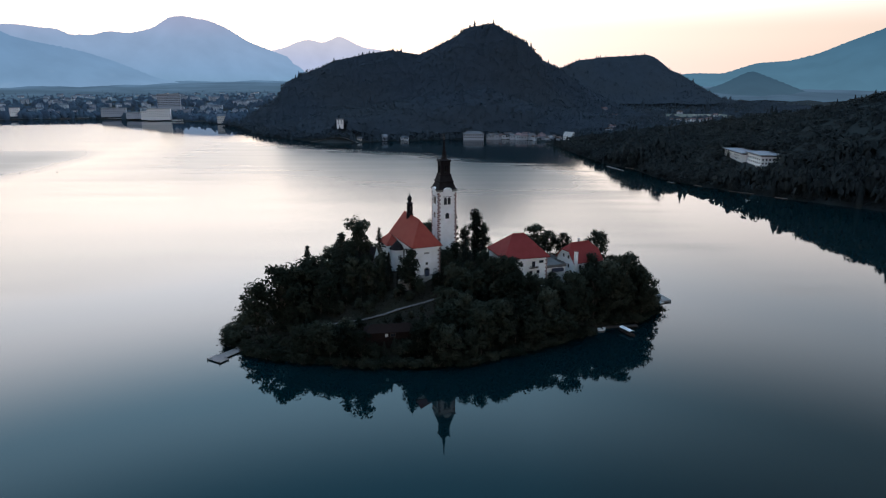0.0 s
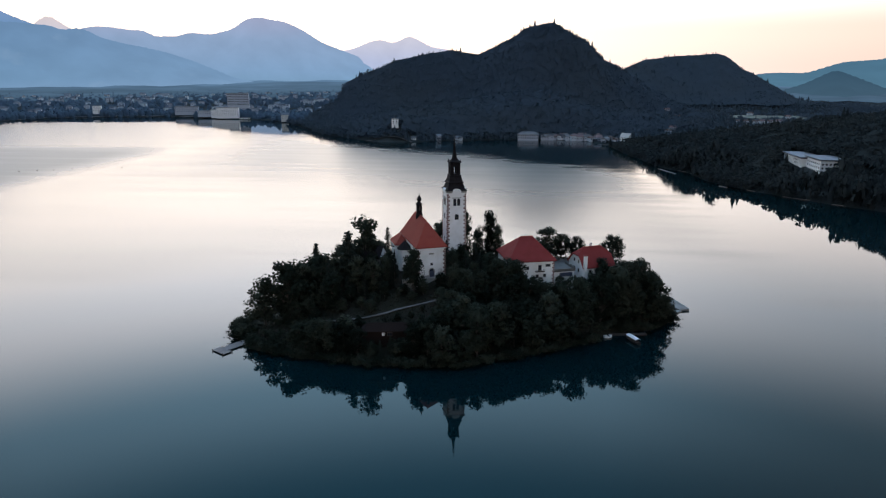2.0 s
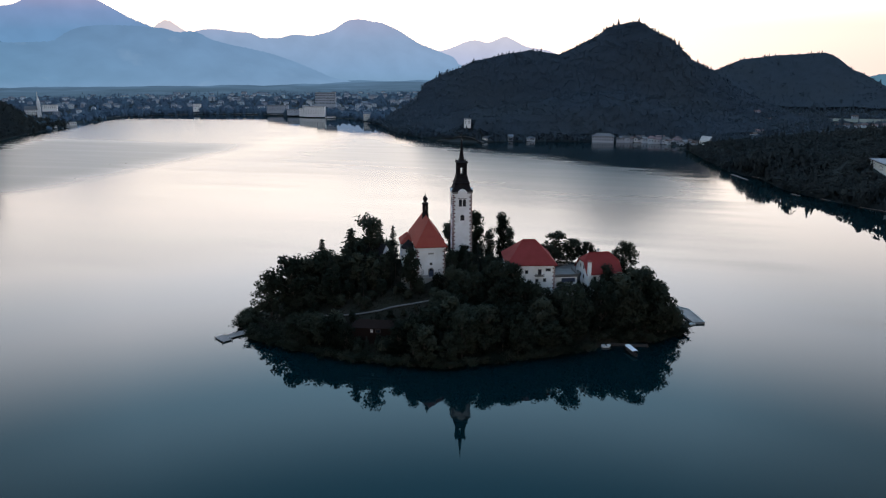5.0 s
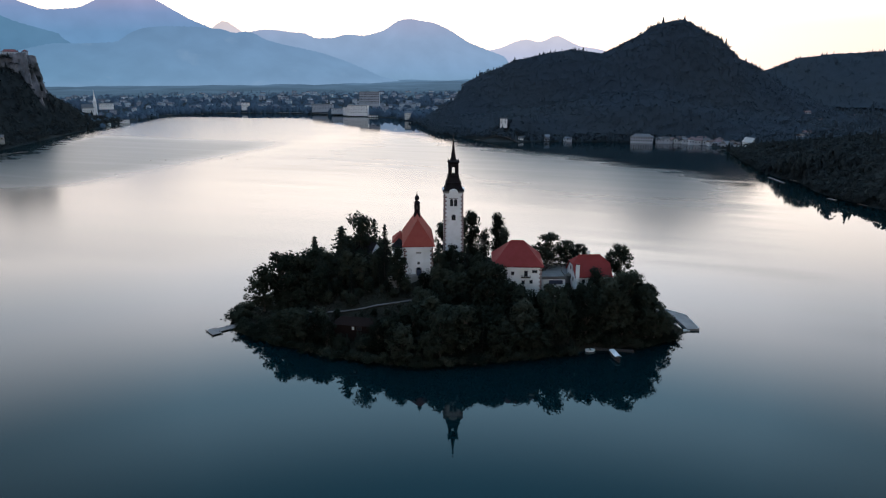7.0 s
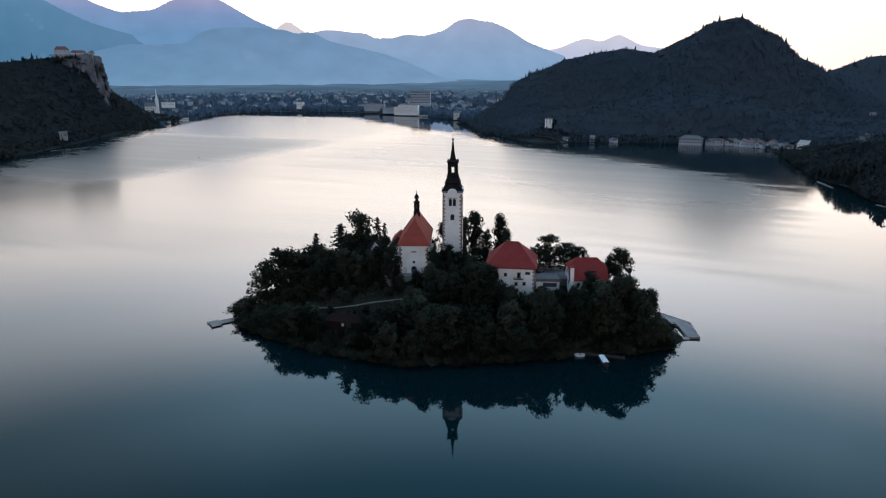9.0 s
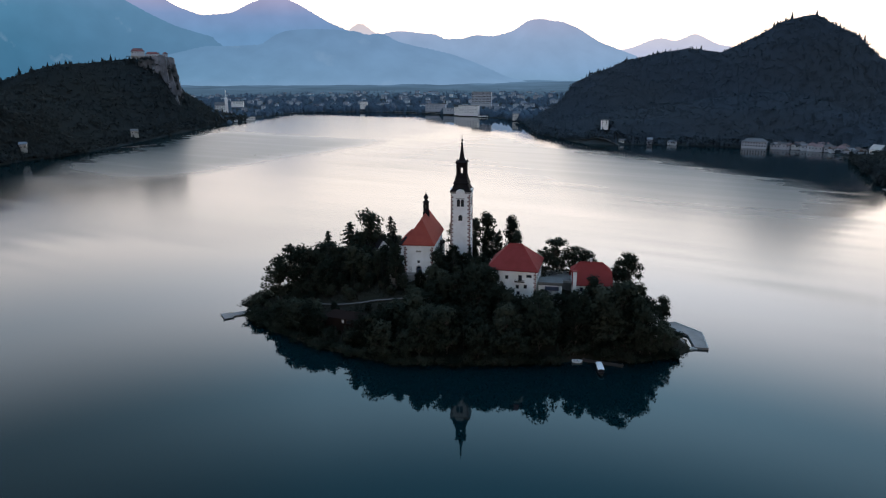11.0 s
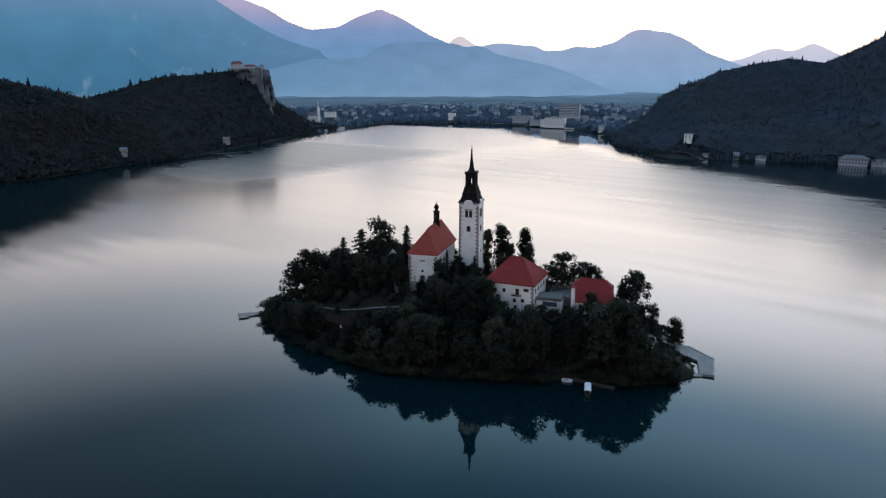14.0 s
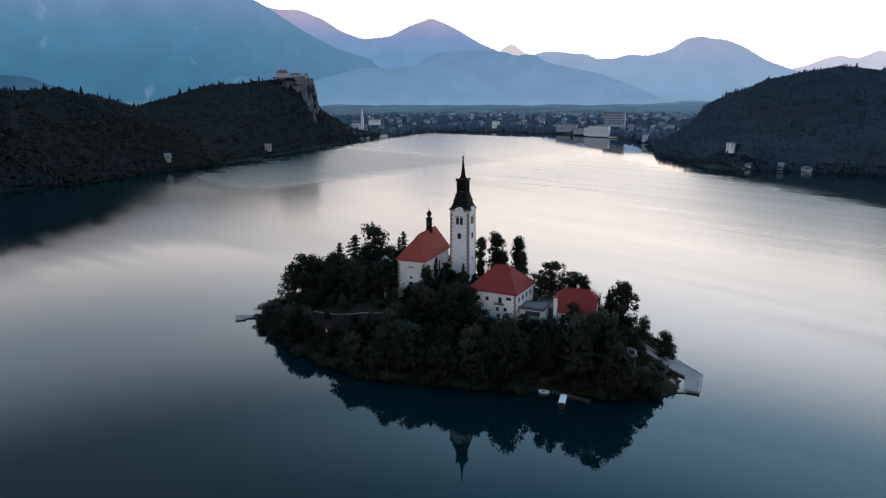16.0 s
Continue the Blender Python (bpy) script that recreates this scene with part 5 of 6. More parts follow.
def plant(kind, x, y, height, wide=1.0, ground=None, unit=10.0):
    proto = tree_rnd.choice(kind)
    z = float(island_height(x, y)) if ground is None else ground
    s = height / unit
    m = pose(x, y, z - 0.1, 0, 0, tree_rnd.uniform(0, 360)) @ Matrix.Diagonal((s * wide, s * wide, s, 1))
    if proto.name not in FIRST:
        FIRST.add(proto.name)
        proto.matrix_world = m
        return proto
    ob = copy_thing(proto, Matrix.Identity(4))
    ob.matrix_basis = m
    return ob


# trees that stand out, by their tops
MARKED = [(ROUND[3:4], -67, 259, 27.8, 1.0), (ROUND[:1], -62, 262, 25.5, 0.9), (TALL, -74, 250, 20.6, 1.2), (TALL, -55, 268, 29.0, 1.1), (TALL, -50, 267, 28.0, 1.1), (TALL, -60, 267, 26.5, 1.1), (PINE, -58, 272, 33.0, 0.95), (AIRY, -37, 275.5, 44.4, 0.85), (PINE, -43, 269, 39.2, 1.2), (SPRUCE, -50, 262, 30.0, 1.1), (TALL, -47, 256, 25.0, 1.1), (TALL, -33, 257, 27.0, 1.0), (SPRUCE, -27, 255, 25.0, 1.0), (SPRUCE, -27, 274, 39.0, 0.8), (SPRUCE, -40, 297, 37.0, 1.0), (TALL, -36, 255.5, 30.5, 1.1), (TALL, -29.5, 255, 30.0, 1.1), (TALL, -25.5, 258.5, 30.0, 0.9), (SPRUCE, -22.5, 257.5, 27.0, 0.9), (ROUND, -30.5, 257.2, 31.0, 0.85), (TALL, 3, 256, 28.0, 1.2), (ROUND, 8, 255.5, 26.0, 0.9), (TALL, -2.5, 255.5, 25.0, 1.1), (ROUND, 14, 255, 26, 0.9), (TALL, 6, 250, 23.0, 1.2), (TALL, -53, 228, 12.5, 1.2), (TALL, -47, 227, 14.0, 1.2), (TALL, -41, 226, 14.5, 1.2), (TALL, -35, 225, 15.0, 1.2), (ROUND, -29.5, 224, 12.0, 0.9), (TALL, -9, 225, 15.0, 1.2), (ROUND, -4, 226, 16.0, 0.9), (TALL, 2, 232, 20.0, 1.2), (TALL, 8, 236, 22.0, 1.2), (TALL, 15, 234, 19.0, 1.2), (ROUND, 22, 238, 20.0, 0.9), (ROUND, 87, 269.5, 13.0, 0.9), (ROUND, 83.5, 268.5, 14.0, 0.8), (ROUND, 90.5, 274, 11.5, 0.9),
          (COLUMN, 15.4, 305, 40.0, 0.72), (COLUMN, 3.2, 305.5, 40.6, 0.75), (COLUMN, 1.0, 297, 40.0, 0.7), (TALL, 10, 302, 33.0, 0.75), (COLUMN, 19, 303, 34.0, 0.85), (TALL, -6.3, 293, 37.5, 0.9), (ROUND, 40.5, 292.5, 35.7, 1.1), (ROUND, 54, 293, 31.5, 1.0), (ROUND, 48, 297, 31.5, 1.1), (ROUND[3:4], 70.7, 296.5, 32.0, 0.8), (TALL, 66, 295, 27.0, 1.2),
          (ROUND, 76, 268, 29.3, 0.85), (ROUND, 84, 267, 21.0, 0.9), (TALL, 83, 308, 12.4, 1.3), (TALL, 73, 310, 15.8, 1.1), (TALL, -13, 254, 34.5, 0.85), (TALL, 2, 261.5, 33.0, 0.95), (SPRUCE, -34.5, 259, 33.0, 1.1), (SPRUCE, -1.5, 271, 34.6, 0.9), (SPRUCE, 7, 266.5, 31.5, 1.2), (TALL, 5, 270, 33.0, 1.1), (SPRUCE, 10, 275, 33.0, 1.1),
          (ROUND, 17, 268, 30.0, 1.0), (ROUND, 11, 262, 27.5, 1.0), (ROUND, 20.5, 259, 30.0, 1.0), (ROUND, 28, 257.6, 30.6, 0.85), (ROUND, 24, 257.5, 30.4, 1.0), (ROUND, 26, 251, 26.0, 1.0), (ROUND, 33, 255, 24.5, 0.9), (ROUND, 38, 254, 23.5, 1.0), (ROUND, 46, 258, 21.0, 1.0), (ROUND, 54, 264, 21.5, 0.9), (ROUND, 60, 268, 23.0, 0.9), (ROUND, 67, 272, 23.0, 0.9)]
MARKED += [(SPRUCE, -22.0, 261.5, 31.5, 1.0), (TALL, -24.5, 262, 31.0, 1.0)]
MARKED += [(ROUND, 14, 228, 19.5, 0.8), (ROUND, 22, 234, 20.8, 0.85), (TALL, 31, 240, 19.8, 1.3), (ROUND, 40.5, 245, 21.0, 0.85), (ROUND[:1], 51, 251.5, 25.0, 0.75), (ROUND, 62, 260, 24.5, 0.75), (TALL, 70, 266, 26.0, 1.3), (ROUND, 82, 270, 23.6, 0.8)]
MARKED = [(k, 25 + (x - 25) * 0.967, 1 + (y - 1) * 0.967, 102 - (102 - tip) * 0.985, w) if x < -36 and y > 250 else (k, x, y, tip, w) for k, x, y, tip, w in MARKED]
spots = []
for kind, x, y, tip, wide in MARKED:
    plant(kind, x, y, tip - float(island_height(x, y)), wide)
    spots.append((x, y, 4.0))
PATH = [(-78, 250.3), (-63, 246.8), (-50.7, 242.8), (-40, 240.6), (-31, 239.7), (-22.6, 241.9), (-14, 245.5), (-7.6, 249), (0.2, 253)]
STAIR = [(88, 305), (73, 302), (60, 297), (50, 290)]
HOLD = [(-8, 266, 9), (-12, 275, 10), (-18, 285, 12), (0.4, 285.6, 7), (27, 268, 9), (36, 270, 10), (30, 279, 11), (45, 277, 7), (48, 284, 8), (56, 279, 7), (63, 284, 8), (85, 273.5, 3.0), (-14, 232.5, 4.5), (-20, 231.5, 4.5), (-26, 230.5, 4.5), (-30, 266, 5)]


def near_path(x, y, lines=PATH):
    best = 99
    for (ax, ay), (bx, by) in zip(lines, lines[1:]):
        ex, ey = bx - ax, by - ay
        t = max(0, min(1, ((x - ax) * ex + (y - ay) * ey) / (ex * ex + ey * ey)))
        best = min(best, math.hypot(x - ax - t * ex, y - ay - t * ey))
    return best


def fill_height(x, y, d):
    """How tall the wood grows at a place on the island."""
    if y > 288:
        return tree_rnd.uniform(8.5, 11.5) if -6 < x < 24 and y < 312 else tree_rnd.uniform(8, 12) if x < 62 else tree_rnd.uniform(3, 4.5)
    if x < -45:
        if y > 262:
            return tree_rnd.uniform(12, 17)
        return tree_rnd.uniform(9, 14) if y > 246 else tree_rnd.uniform(4, 6.5)
    if x < -2:
        if y < 241:
            return tree_rnd.uniform(3.2, 4.6) if near_path(x, y) < 8 else tree_rnd.uniform(10.0, 13.5) if y < 229 and abs(x + 20) > 7 else tree_rnd.uniform(5.0, 7.0)
        if -27 < x < -8 and y > 246:
            return tree_rnd.uniform(4.5, 7.5)
        if x < -16 and y > 248:
            return tree_rnd.uniform(10, 16)
        return tree_rnd.uniform(4, 7)
    if x < 62:
        return tree_rnd.uniform(13, 17.5) if y < 246 else tree_rnd.uniform(8, 10.5) if y < 258 else tree_rnd.uniform(5, 8)
    return tree_rnd.uniform(13, 17) if y < 276 else tree_rnd.uniform(4, 7)


TRACE = [(ax + (bx - ax) * f, ay + (by - ay) * f) for (ax, ay), (bx, by) in zip(PATH[2:-2], PATH[3:-1]) for f in (0, 0.25, 0.5, 0.75)]
TRACE_Z = np.mean([float(island_height(*p)) for p in TRACE])
behind = []
gx = -88.0
while gx < 100:
    gy = 215.0
    while gy < 336:
        step = 5.5 if gy < 250 and gx > -4 else 4.9 if gy < 262 else 5.2
        x, y = gx + tree_rnd.uniform(-1.9, 1.9), gy + tree_rnd.uniform(-1.9, 1.9)
        gy += step
        d = float(inside(ISLAND, np.array(x), np.array(y)))
        low = y < 262 and d < 5
        if d < 0.8 or near_path(x, y) < (2.2 if x > -45 else 1.6) or near_path(x, y, STAIR) < 3.8 or any(math.hypot(x - a, y - b) < r for a, b, r in HOLD) or any(math.hypot(x - a, y - b) < 2.2 for a, b, r in spots):
            continue
        if x > 84 and y > 282 or x < -63 and y < 280 or (x < -52 and y < 246):
            continue
        h = max(3.0, fill_height(x, y, d))
        floor_z = float(island_height(x, y))
        if y < 250:
            h = min(h, 20.5 - floor_z)
        if -48 < x < -4 and y < 252:              # keep the path in sight over the slope below it
            gap, side = min((math.hypot(x - a, y - b), b - y + 0.35 * (a - x)) for a, b in TRACE)
            if side > -1:
                h = min(h, max(2.4, 1.2 + 0.36 * gap + float(TRACE_Z) - floor_z))
        h *= tree_rnd.uniform(0.66, 1.1)
        pick = tree_rnd.random()
        if x < -14 and y > 243:
            kind = ROUND if pick < 0.3 else TALL if pick < 0.66 else SPRUCE
        else:
            kind = ROUND if pick < 0.4 else TALL if pick < 0.85 else SPRUCE
        wide = tree_rnd.uniform(0.85, 1.15) if h > 10 else tree_rnd.uniform(1.0, 1.3) * (1.15 if h < 7 else 1.0)
        if y > 288:
            behind.append((tree_rnd.choice(kind), x, y, h, wide))
        else:
            plant(kind, x, y, h, wide)
    gx += 5.0

# the wood on the island's far side, one mass
V, F, M, base = [], [], [], 0
for proto, x, y, h, wide in behind:
    m = np.array(pose(x, y, float(island_height(x, y)) - 0.1, 0, 0, tree_rnd.uniform(0, 360)) @ Matrix.Diagonal((h / 10 * wide, h / 10 * wide, h / 10, 1)))
    for ch, slot in zip(proto.children, (0, 1)):
        n = len(ch.data.vertices)
        co = np.empty(n * 3)
        ch.data.vertices.foreach_get("co", co)
        V.append(co.reshape(-1, 3) @ m[:3, :3].T + m[:3, 3])
        keep = [p for p in ch.data.polygons if p.index < 36] if slot == 0 else [p for p in ch.data.polygons if p.index % 3 == 0]
        for p in keep:
            F.append(tuple(i + base for i in p.vertices))
            M.append(slot)
        base += n
me = bpy.data.meshes.new("woods_behind")
me.from_pydata(np.concatenate(V).tolist(), [], F)
me.materials.append(BARK)
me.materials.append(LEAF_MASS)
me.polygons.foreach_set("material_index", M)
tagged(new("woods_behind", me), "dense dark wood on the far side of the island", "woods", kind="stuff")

# undergrowth over the whole slope
ur = np.random.default_rng(77)
n = 60000
ux, uy = ur.uniform(-88, 102, n), ur.uniform(216, 336, n)
ok = inside(ISLAND, ux, uy) > -0.8
for a, b, r in HOLD:
    ok &= np.hypot(ux - a, uy - b) > r * 0.8
for line, gap in ((PATH[2:], 1.3), (STAIR, 3.6)):
    for (ax, ay), (bx, by) in zip(line, line[1:]):
        t = np.clip(((ux - ax) * (bx - ax) + (uy - ay) * (by - ay)) / ((bx - ax) ** 2 + (by - ay) ** 2), 0, 1)
        ok &= np.hypot(ux - ax - t * (bx - ax), uy - ay - t * (by - ay)) > gap
ok &= ~((ux > 82) & (uy > 286))
ux, uy = ux[ok], uy[ok]
uz = island_height(ux, uy) + ur.uniform(0.1, 1.3, len(ux)) * (0.4 + 0.6 * (wave(ux, uy, 5, 3) > 0))
c = np.stack([ux, uy, uz], -1)
nr = ur.normal(size=c.shape) + np.array([0, 0, 0.8])
nr /= np.linalg.norm(nr, axis=1)[:, None]
u = np.cross(nr, ur.normal(size=c.shape))
u /= np.linalg.norm(u, axis=1)[:, None]
w = np.cross(nr, u)
sz = ur.uniform(0.4, 0.9, len(c))[:, None]
V = np.stack([c - u * sz * 0.5, c - w * sz * 0.35, c + u * sz * 0.5, c + w * sz * 0.35], 1).reshape(-1, 3)
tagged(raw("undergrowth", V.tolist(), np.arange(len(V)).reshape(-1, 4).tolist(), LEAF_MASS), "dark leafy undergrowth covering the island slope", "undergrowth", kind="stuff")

# shrubs along the waterline
n = len(ISLAND)
for i in range(n):
    (ax, ay), (bx, by) = ISLAND[i], ISLAND[(i + 1) % n]
    L = math.hypot(bx - ax, by - ay)
    k = 0.0
    while k < L:
        f = k / L
        x, y = ax + (bx - ax) * f + tree_rnd.uniform(-1, 0.8), ay + (by - ay) * f + tree_rnd.uniform(-1, 0.8)
        k += 2.6
        if math.hypot(x + 78, y - 234) < 5 or (x > 82 and y > 282) or (60 < x < 81 and 252 < y < 260 and y < 257 + 0.14 * (x - 65) + 1.8):
            continue
        plant(SHRUB, x, y, tree_rnd.uniform(2.6, 4.6), tree_rnd.uniform(1.0, 1.6), 0.2, 2.2)
# bushes by the landings
for x, y, h, wd in ((-81, 240, 4.6, 1.3), (-78, 243, 5.0, 1.2), (-83, 244, 4.0, 1.2), (-75, 235, 4.0, 1.3), (-71, 232, 4.2, 1.4), (-66, 230, 4.4, 1.4), (-60, 228, 4.6, 1.4), (-55, 229, 5.0, 1.3), (-58, 234, 5, 1.3), (-65, 236, 4.6, 1.3), (-70, 240, 4, 1.2),
                    (87, 285, 3.4, 1.3), (90, 289, 3.0, 1.3), (92, 294, 3.2, 1.2), (87, 293, 3.0, 1.2), (82, 290, 3.6, 1.2), (70, 264.5, 5.0, 1.2), (75, 265, 5.5, 1.2), (80, 266.5, 5.0, 1.2), (68, 268, 6.5, 1.2), (72, 269, 7.0, 1.2), (78, 270, 6.0, 1.2), (62, 257, 5, 1.2), (60, 262, 6, 1.2), (66, 263, 4.5, 1.2), (83, 285, 4.5, 1.3), (86, 279, 4.8, 1.2), (90, 280, 3.6, 1.2), (93, 284, 2.8, 1.2)):
    plant(SHRUB, x, y, h, wd, None, 2.2)
for x, y, h, wd in ((-28, 226, 5.2, 1.2), (-25, 225, 5.0, 1.2), (-16, 226, 5.4, 1.2), (-13, 227, 5.8, 1.2), (-10, 228.5, 6.2, 1.2), (-30, 228, 5.6, 1.2), (82, 270, 5.5, 1.2), (86.5, 270.5, 4.6, 1.2), (88, 275, 4.2, 1.2)):
    plant(SHRUB, x, y, h, wd, None, 2.2)
for x, y, h, wd in ((-9.5, 230, 5, 1.2), (-11, 226.5, 5, 1.2), (-15, 225.5, 5.5, 1.2), (-24, 226.5, 4.6, 1.2), (-52, 244.5, 3.2, 1.2), (-56, 245.5, 3.4, 1.2), (-60, 247, 3.4, 1.2), (-64, 248, 3.6, 1.2), (-68, 249, 3.4, 1.2), (-53, 241.5, 3.4, 1.2), (-58, 243, 3.6, 1.2), (-62, 245, 3.2, 1.2), (86, 272, 4.0, 1.3), (89, 273, 3.4, 1.3), (84, 269, 4.5, 1.3), (90, 277, 3.6, 1.3), (92, 281, 3.0, 1.3), (66, 259.5, 3.5, 1.3), (70, 261, 3.6, 1.3), (74, 262.5, 3.6, 1.3), (78, 263.5, 3.4, 1.3)):
    plant(SHRUB, x, y, h, wd, None, 2.2)
for k in range(26):
    x, y = tree_rnd.uniform(58, 84), tree_rnd.uniform(253, 270)
    if float(inside(ISLAND, np.array(x), np.array(y))) > 0.6:
        plant(SHRUB, x, y, tree_rnd.uniform(3.0, 5.0), tree_rnd.uniform(1.0, 1.4), None, 2.2)


# ---- island paths, walls, landings, boats ----
def ribbon(name, line, width, mat, label, category, lift=0.18, steps=40, height=island_height, thick=0.25):
    """A band that lies on the ground along a line."""
    p = np.array(line, float)
    seg = np.hypot(*np.diff(p, axis=0).T)
    s = np.concatenate([[0], np.cumsum(seg)])
    t = np.linspace(0, s[-1], steps)
    x, y = np.interp(t, s, p[:, 0]), np.interp(t, s, p[:, 1])
    k = np.array([0.25, 0.5, 0.25])
    for _ in range(3):
        x[1:-1], y[1:-1] = np.convolve(x, k, "valid"), np.convolve(y, k, "valid")
    dx, dy = np.gradient(x), np.gradient(y)
    n = np.hypot(dx, dy)
    ox, oy = -dy / n * width / 2, dx / n * width / 2
    z = height(x, y) + lift
    z = np.maximum(z, np.maximum(height(x + ox, y + oy), height(x - ox, y - oy)) + 0.08)
    verts = []
    for i in range(steps):
        verts += [(x[i] - ox[i], y[i] - oy[i], z[i]), (x[i] + ox[i], y[i] + oy[i], z[i]), (x[i] + ox[i], y[i] + oy[i], z[i] - thick), (x[i] - ox[i], y[i] - oy[i], z[i] - thick)]
    faces = []
    for i in range(steps - 1):
        for a in range(4):
            b = (a + 1) % 4
            faces.append((4 * i + a, 4 * i + b, 4 * i + 4 + b, 4 * i + 4 + a))
    faces += [(3, 2, 1, 0), (4 * steps - 4, 4 * steps - 3, 4 * steps - 2, 4 * steps - 1)]
    return tagged(raw(name, verts, faces, mat), label, category, kind="structure")


ribbon("path", PATH[2:], 1.3, GRAVEL, "pale gravel path climbing round the island", "path")
wall_top = thing("retaining_wall", pose(-9.5, 259.6, 17.0, 0, 0, 21), "grey stone terrace wall below the church", "wall")
part("wall", block(-9, 9.5, -0.5, 0.5, -1.5, 3.6, 0.08), STONE, wall_top)
part("coping", block(-9.1, 9.6, -0.62, 0.62, 3.6, 3.85, 0.05), STONE, wall_top)

pav = thing("chapel_house", pose(-27.5, 266.0, 18.6, 0, 0, 78), "grey house with white gable and dark roof among trees", "house")
part("wall", block(-3.9, 3.9, 0.02, 9.5, -2, 9.4), TERRACE, pav)
bm = bmesh.new()
v = [bm.verts.new(p) for p in ((-3.9, 0, 9.4), (3.9, 0, 9.4), (0, 0, 13.2), (-3.9, 9.5, 9.4), (3.9, 9.5, 9.4), (0, 9.5, 13.2))]
for f in ((0, 1, 2), (5, 4, 3), (0, 3, 4, 1), (1, 4, 5, 2), (2, 5, 3, 0)):
    bm.faces.new([v[i] for i in f])
bmesh.ops.recalc_face_normals(bm, faces=bm.faces)
part("gable", bm, PLASTER, pav, "white plastered gable")
for s in (-1, 1):
    bm = bmesh.new()
    v = [bm.verts.new(p) for p in ((0, -0.25, 13.3), (s * 4.4, -0.25, 9.15), (s * 4.4, 9.9, 9.15), (0, 9.9, 13.3), (0, -0.25, 13.55), (s * 4.4, -0.25, 9.4), (s * 4.4, 9.9, 9.4), (0, 9.9, 13.55))]
    for f in ((0, 1, 2, 3), (7, 6, 5, 4), (0, 4, 5, 1), (1, 5, 6, 2), (2, 6, 7, 3), (3, 7, 4, 0)):
        bm.faces.new([v[i] for i in f])
    bmesh.ops.recalc_face_normals(bm, faces=bm.faces)
    part("roof_slope", bm, DARK_ROOF, pav, "dark roof slope")
window(pav, 0, 4.0, 1.0, 1.6, -0.03)

lodge = thing("path_lodge", pose(-19.5, 230.8, 6.6, 0, 0, 8), "low brown-roofed building below the path with small window", "building")
part("wall", block(-9, 9, -2.8, 3.0, -6, 3.4), OLD_ROOF, lodge)
part("roof", hip_roof(-9, 9, -2.8, 3.0, 3.4, 5.6, -7, 7, 0.6, 0.2), OLD_ROOF, lodge)
window(lodge, -1.5, 1.6, 0.9, 1.2, -2.83, glass=WHITE_PAINT, frame_mat=DARK_WOOD)
window(lodge, 0.9, 1.6, 1.6, 1.2, -2.83, frame_mat=DARK_WOOD)

hut = thing("stair_hut", pose(84.5, 274.0, 12.2, 0, 0, 30), "small white hut with broad dark roof beside the stairs", "hut")
part("footing", block(-3.0, 3.0, -2.3, 2.3, -9, 0.2), STONE, hut)
part("wall", block(-2.9, 2.9, -2.2, 2.2, 0.2, 2.3), WHITE_PAINT, hut)
part("roof", hip_roof(-2.9, 2.9, -2.2, 2.2, 2.3, 4.4, -1.0, 1.0, 0.7, 0.15), GREY_ROOF, hut)
window(hut, 0.8, 0.7, 0.9, 1.1, -2.23)
window(hut, 0.0, 0.7, 0.9, 1.1, -2.93, turn=90)

# stone quay and the long flight of steps
quay = thing("quay", pose(0, 0, 0), "pale stone landing quay at the foot of the stairs", "quay")
bm = bmesh.new()
edge = [(84, 303), (95, 299.5), (99.6, 288), (104.3, 289.6), (99.6, 304.6), (87.5, 311.5), (82, 309)]
low = [bm.verts.new((x, y, -2.5)) for x, y in edge]
up = [bm.verts.new((x, y, 0.85)) for x, y in edge]
bm.faces.new(up)
bm.faces.new(low[::-1])
for i in range(len(edge)):
    j = (i + 1) % len(edge)
    bm.faces.new((low[i], low[j], up[j], up[i]))
bmesh.ops.recalc_face_normals(bm, faces=bm.faces)
part("deck", bm, QUAY, quay)
for (ax, ay), (bx, by) in ((edge[3], edge[4]), (edge[4], edge[5])):
    L = math.hypot(bx - ax, by - ay)
    a = math.degrees(math.atan2(by - ay, bx - ax))
    bm = block(0, L, -0.02, 0.45, 0, 0.22, 0.04)
    bmesh.ops.transform(bm, matrix=pose(ax, ay, 0.85, 0, 0, a), verts=bm.verts)
    part("kerb", bm, STONE, quay)
stair = thing("stone_stairs", pose(0, 0, 0), "long flight of pale stone steps climbing the island", "stairs")
S0, S1 = Vector((85.5, 306.0, 0.85)), Vector((50.0, 292.5, 19.5))
run = (S1 - S0)
sa = math.degrees(math.atan2(run.y, run.x))
me_step = None
N = 99
for i in range(N):
    p = S0 + run * (i / N)
    if me_step is None:
        me_step = part("step", block(0, 0.48, -2.7, 2.7, -0.6, 0.19, 0.02), QUAY, stair)
        ob = me_step
    else:
        ob = new("step", me_step.data)
        ob.parent = stair
    ob.matrix_local = pose(p.x, p.y, p.z, 0, 0, sa)
L = math.hypot(run.x, run.y)
for s in (-1, 1):
    bm = bmesh.new()
    pts = [(0, -1.5), (L, run.z - 2.0), (L, run.z + 0.9), (0, 0.9)]
    a = [bm.verts.new((x, s * 2.75, z)) for x, z in pts]
    b = [bm.verts.new((x, s * 3.15, z)) for x, z in pts]
    bm.faces.new(a), bm.faces.new(b[::-1])
    for i in range(4):
        j = (i + 1) % 4
        bm.faces.new((a[j], a[i], b[i], b[j]))
    bmesh.ops.recalc_face_normals(bm, faces=bm.faces)
    bmesh.ops.transform(bm, matrix=pose(S0.x, S0.y, S0.z, 0, 0, sa), verts=bm.verts)
    part("side_wall", bm, STONE, stair)
low_land = thing("low_landing", pose(95, 284.3, 0, 0, 0, 40), "low grey stone landing strip at the waterline", "landing")
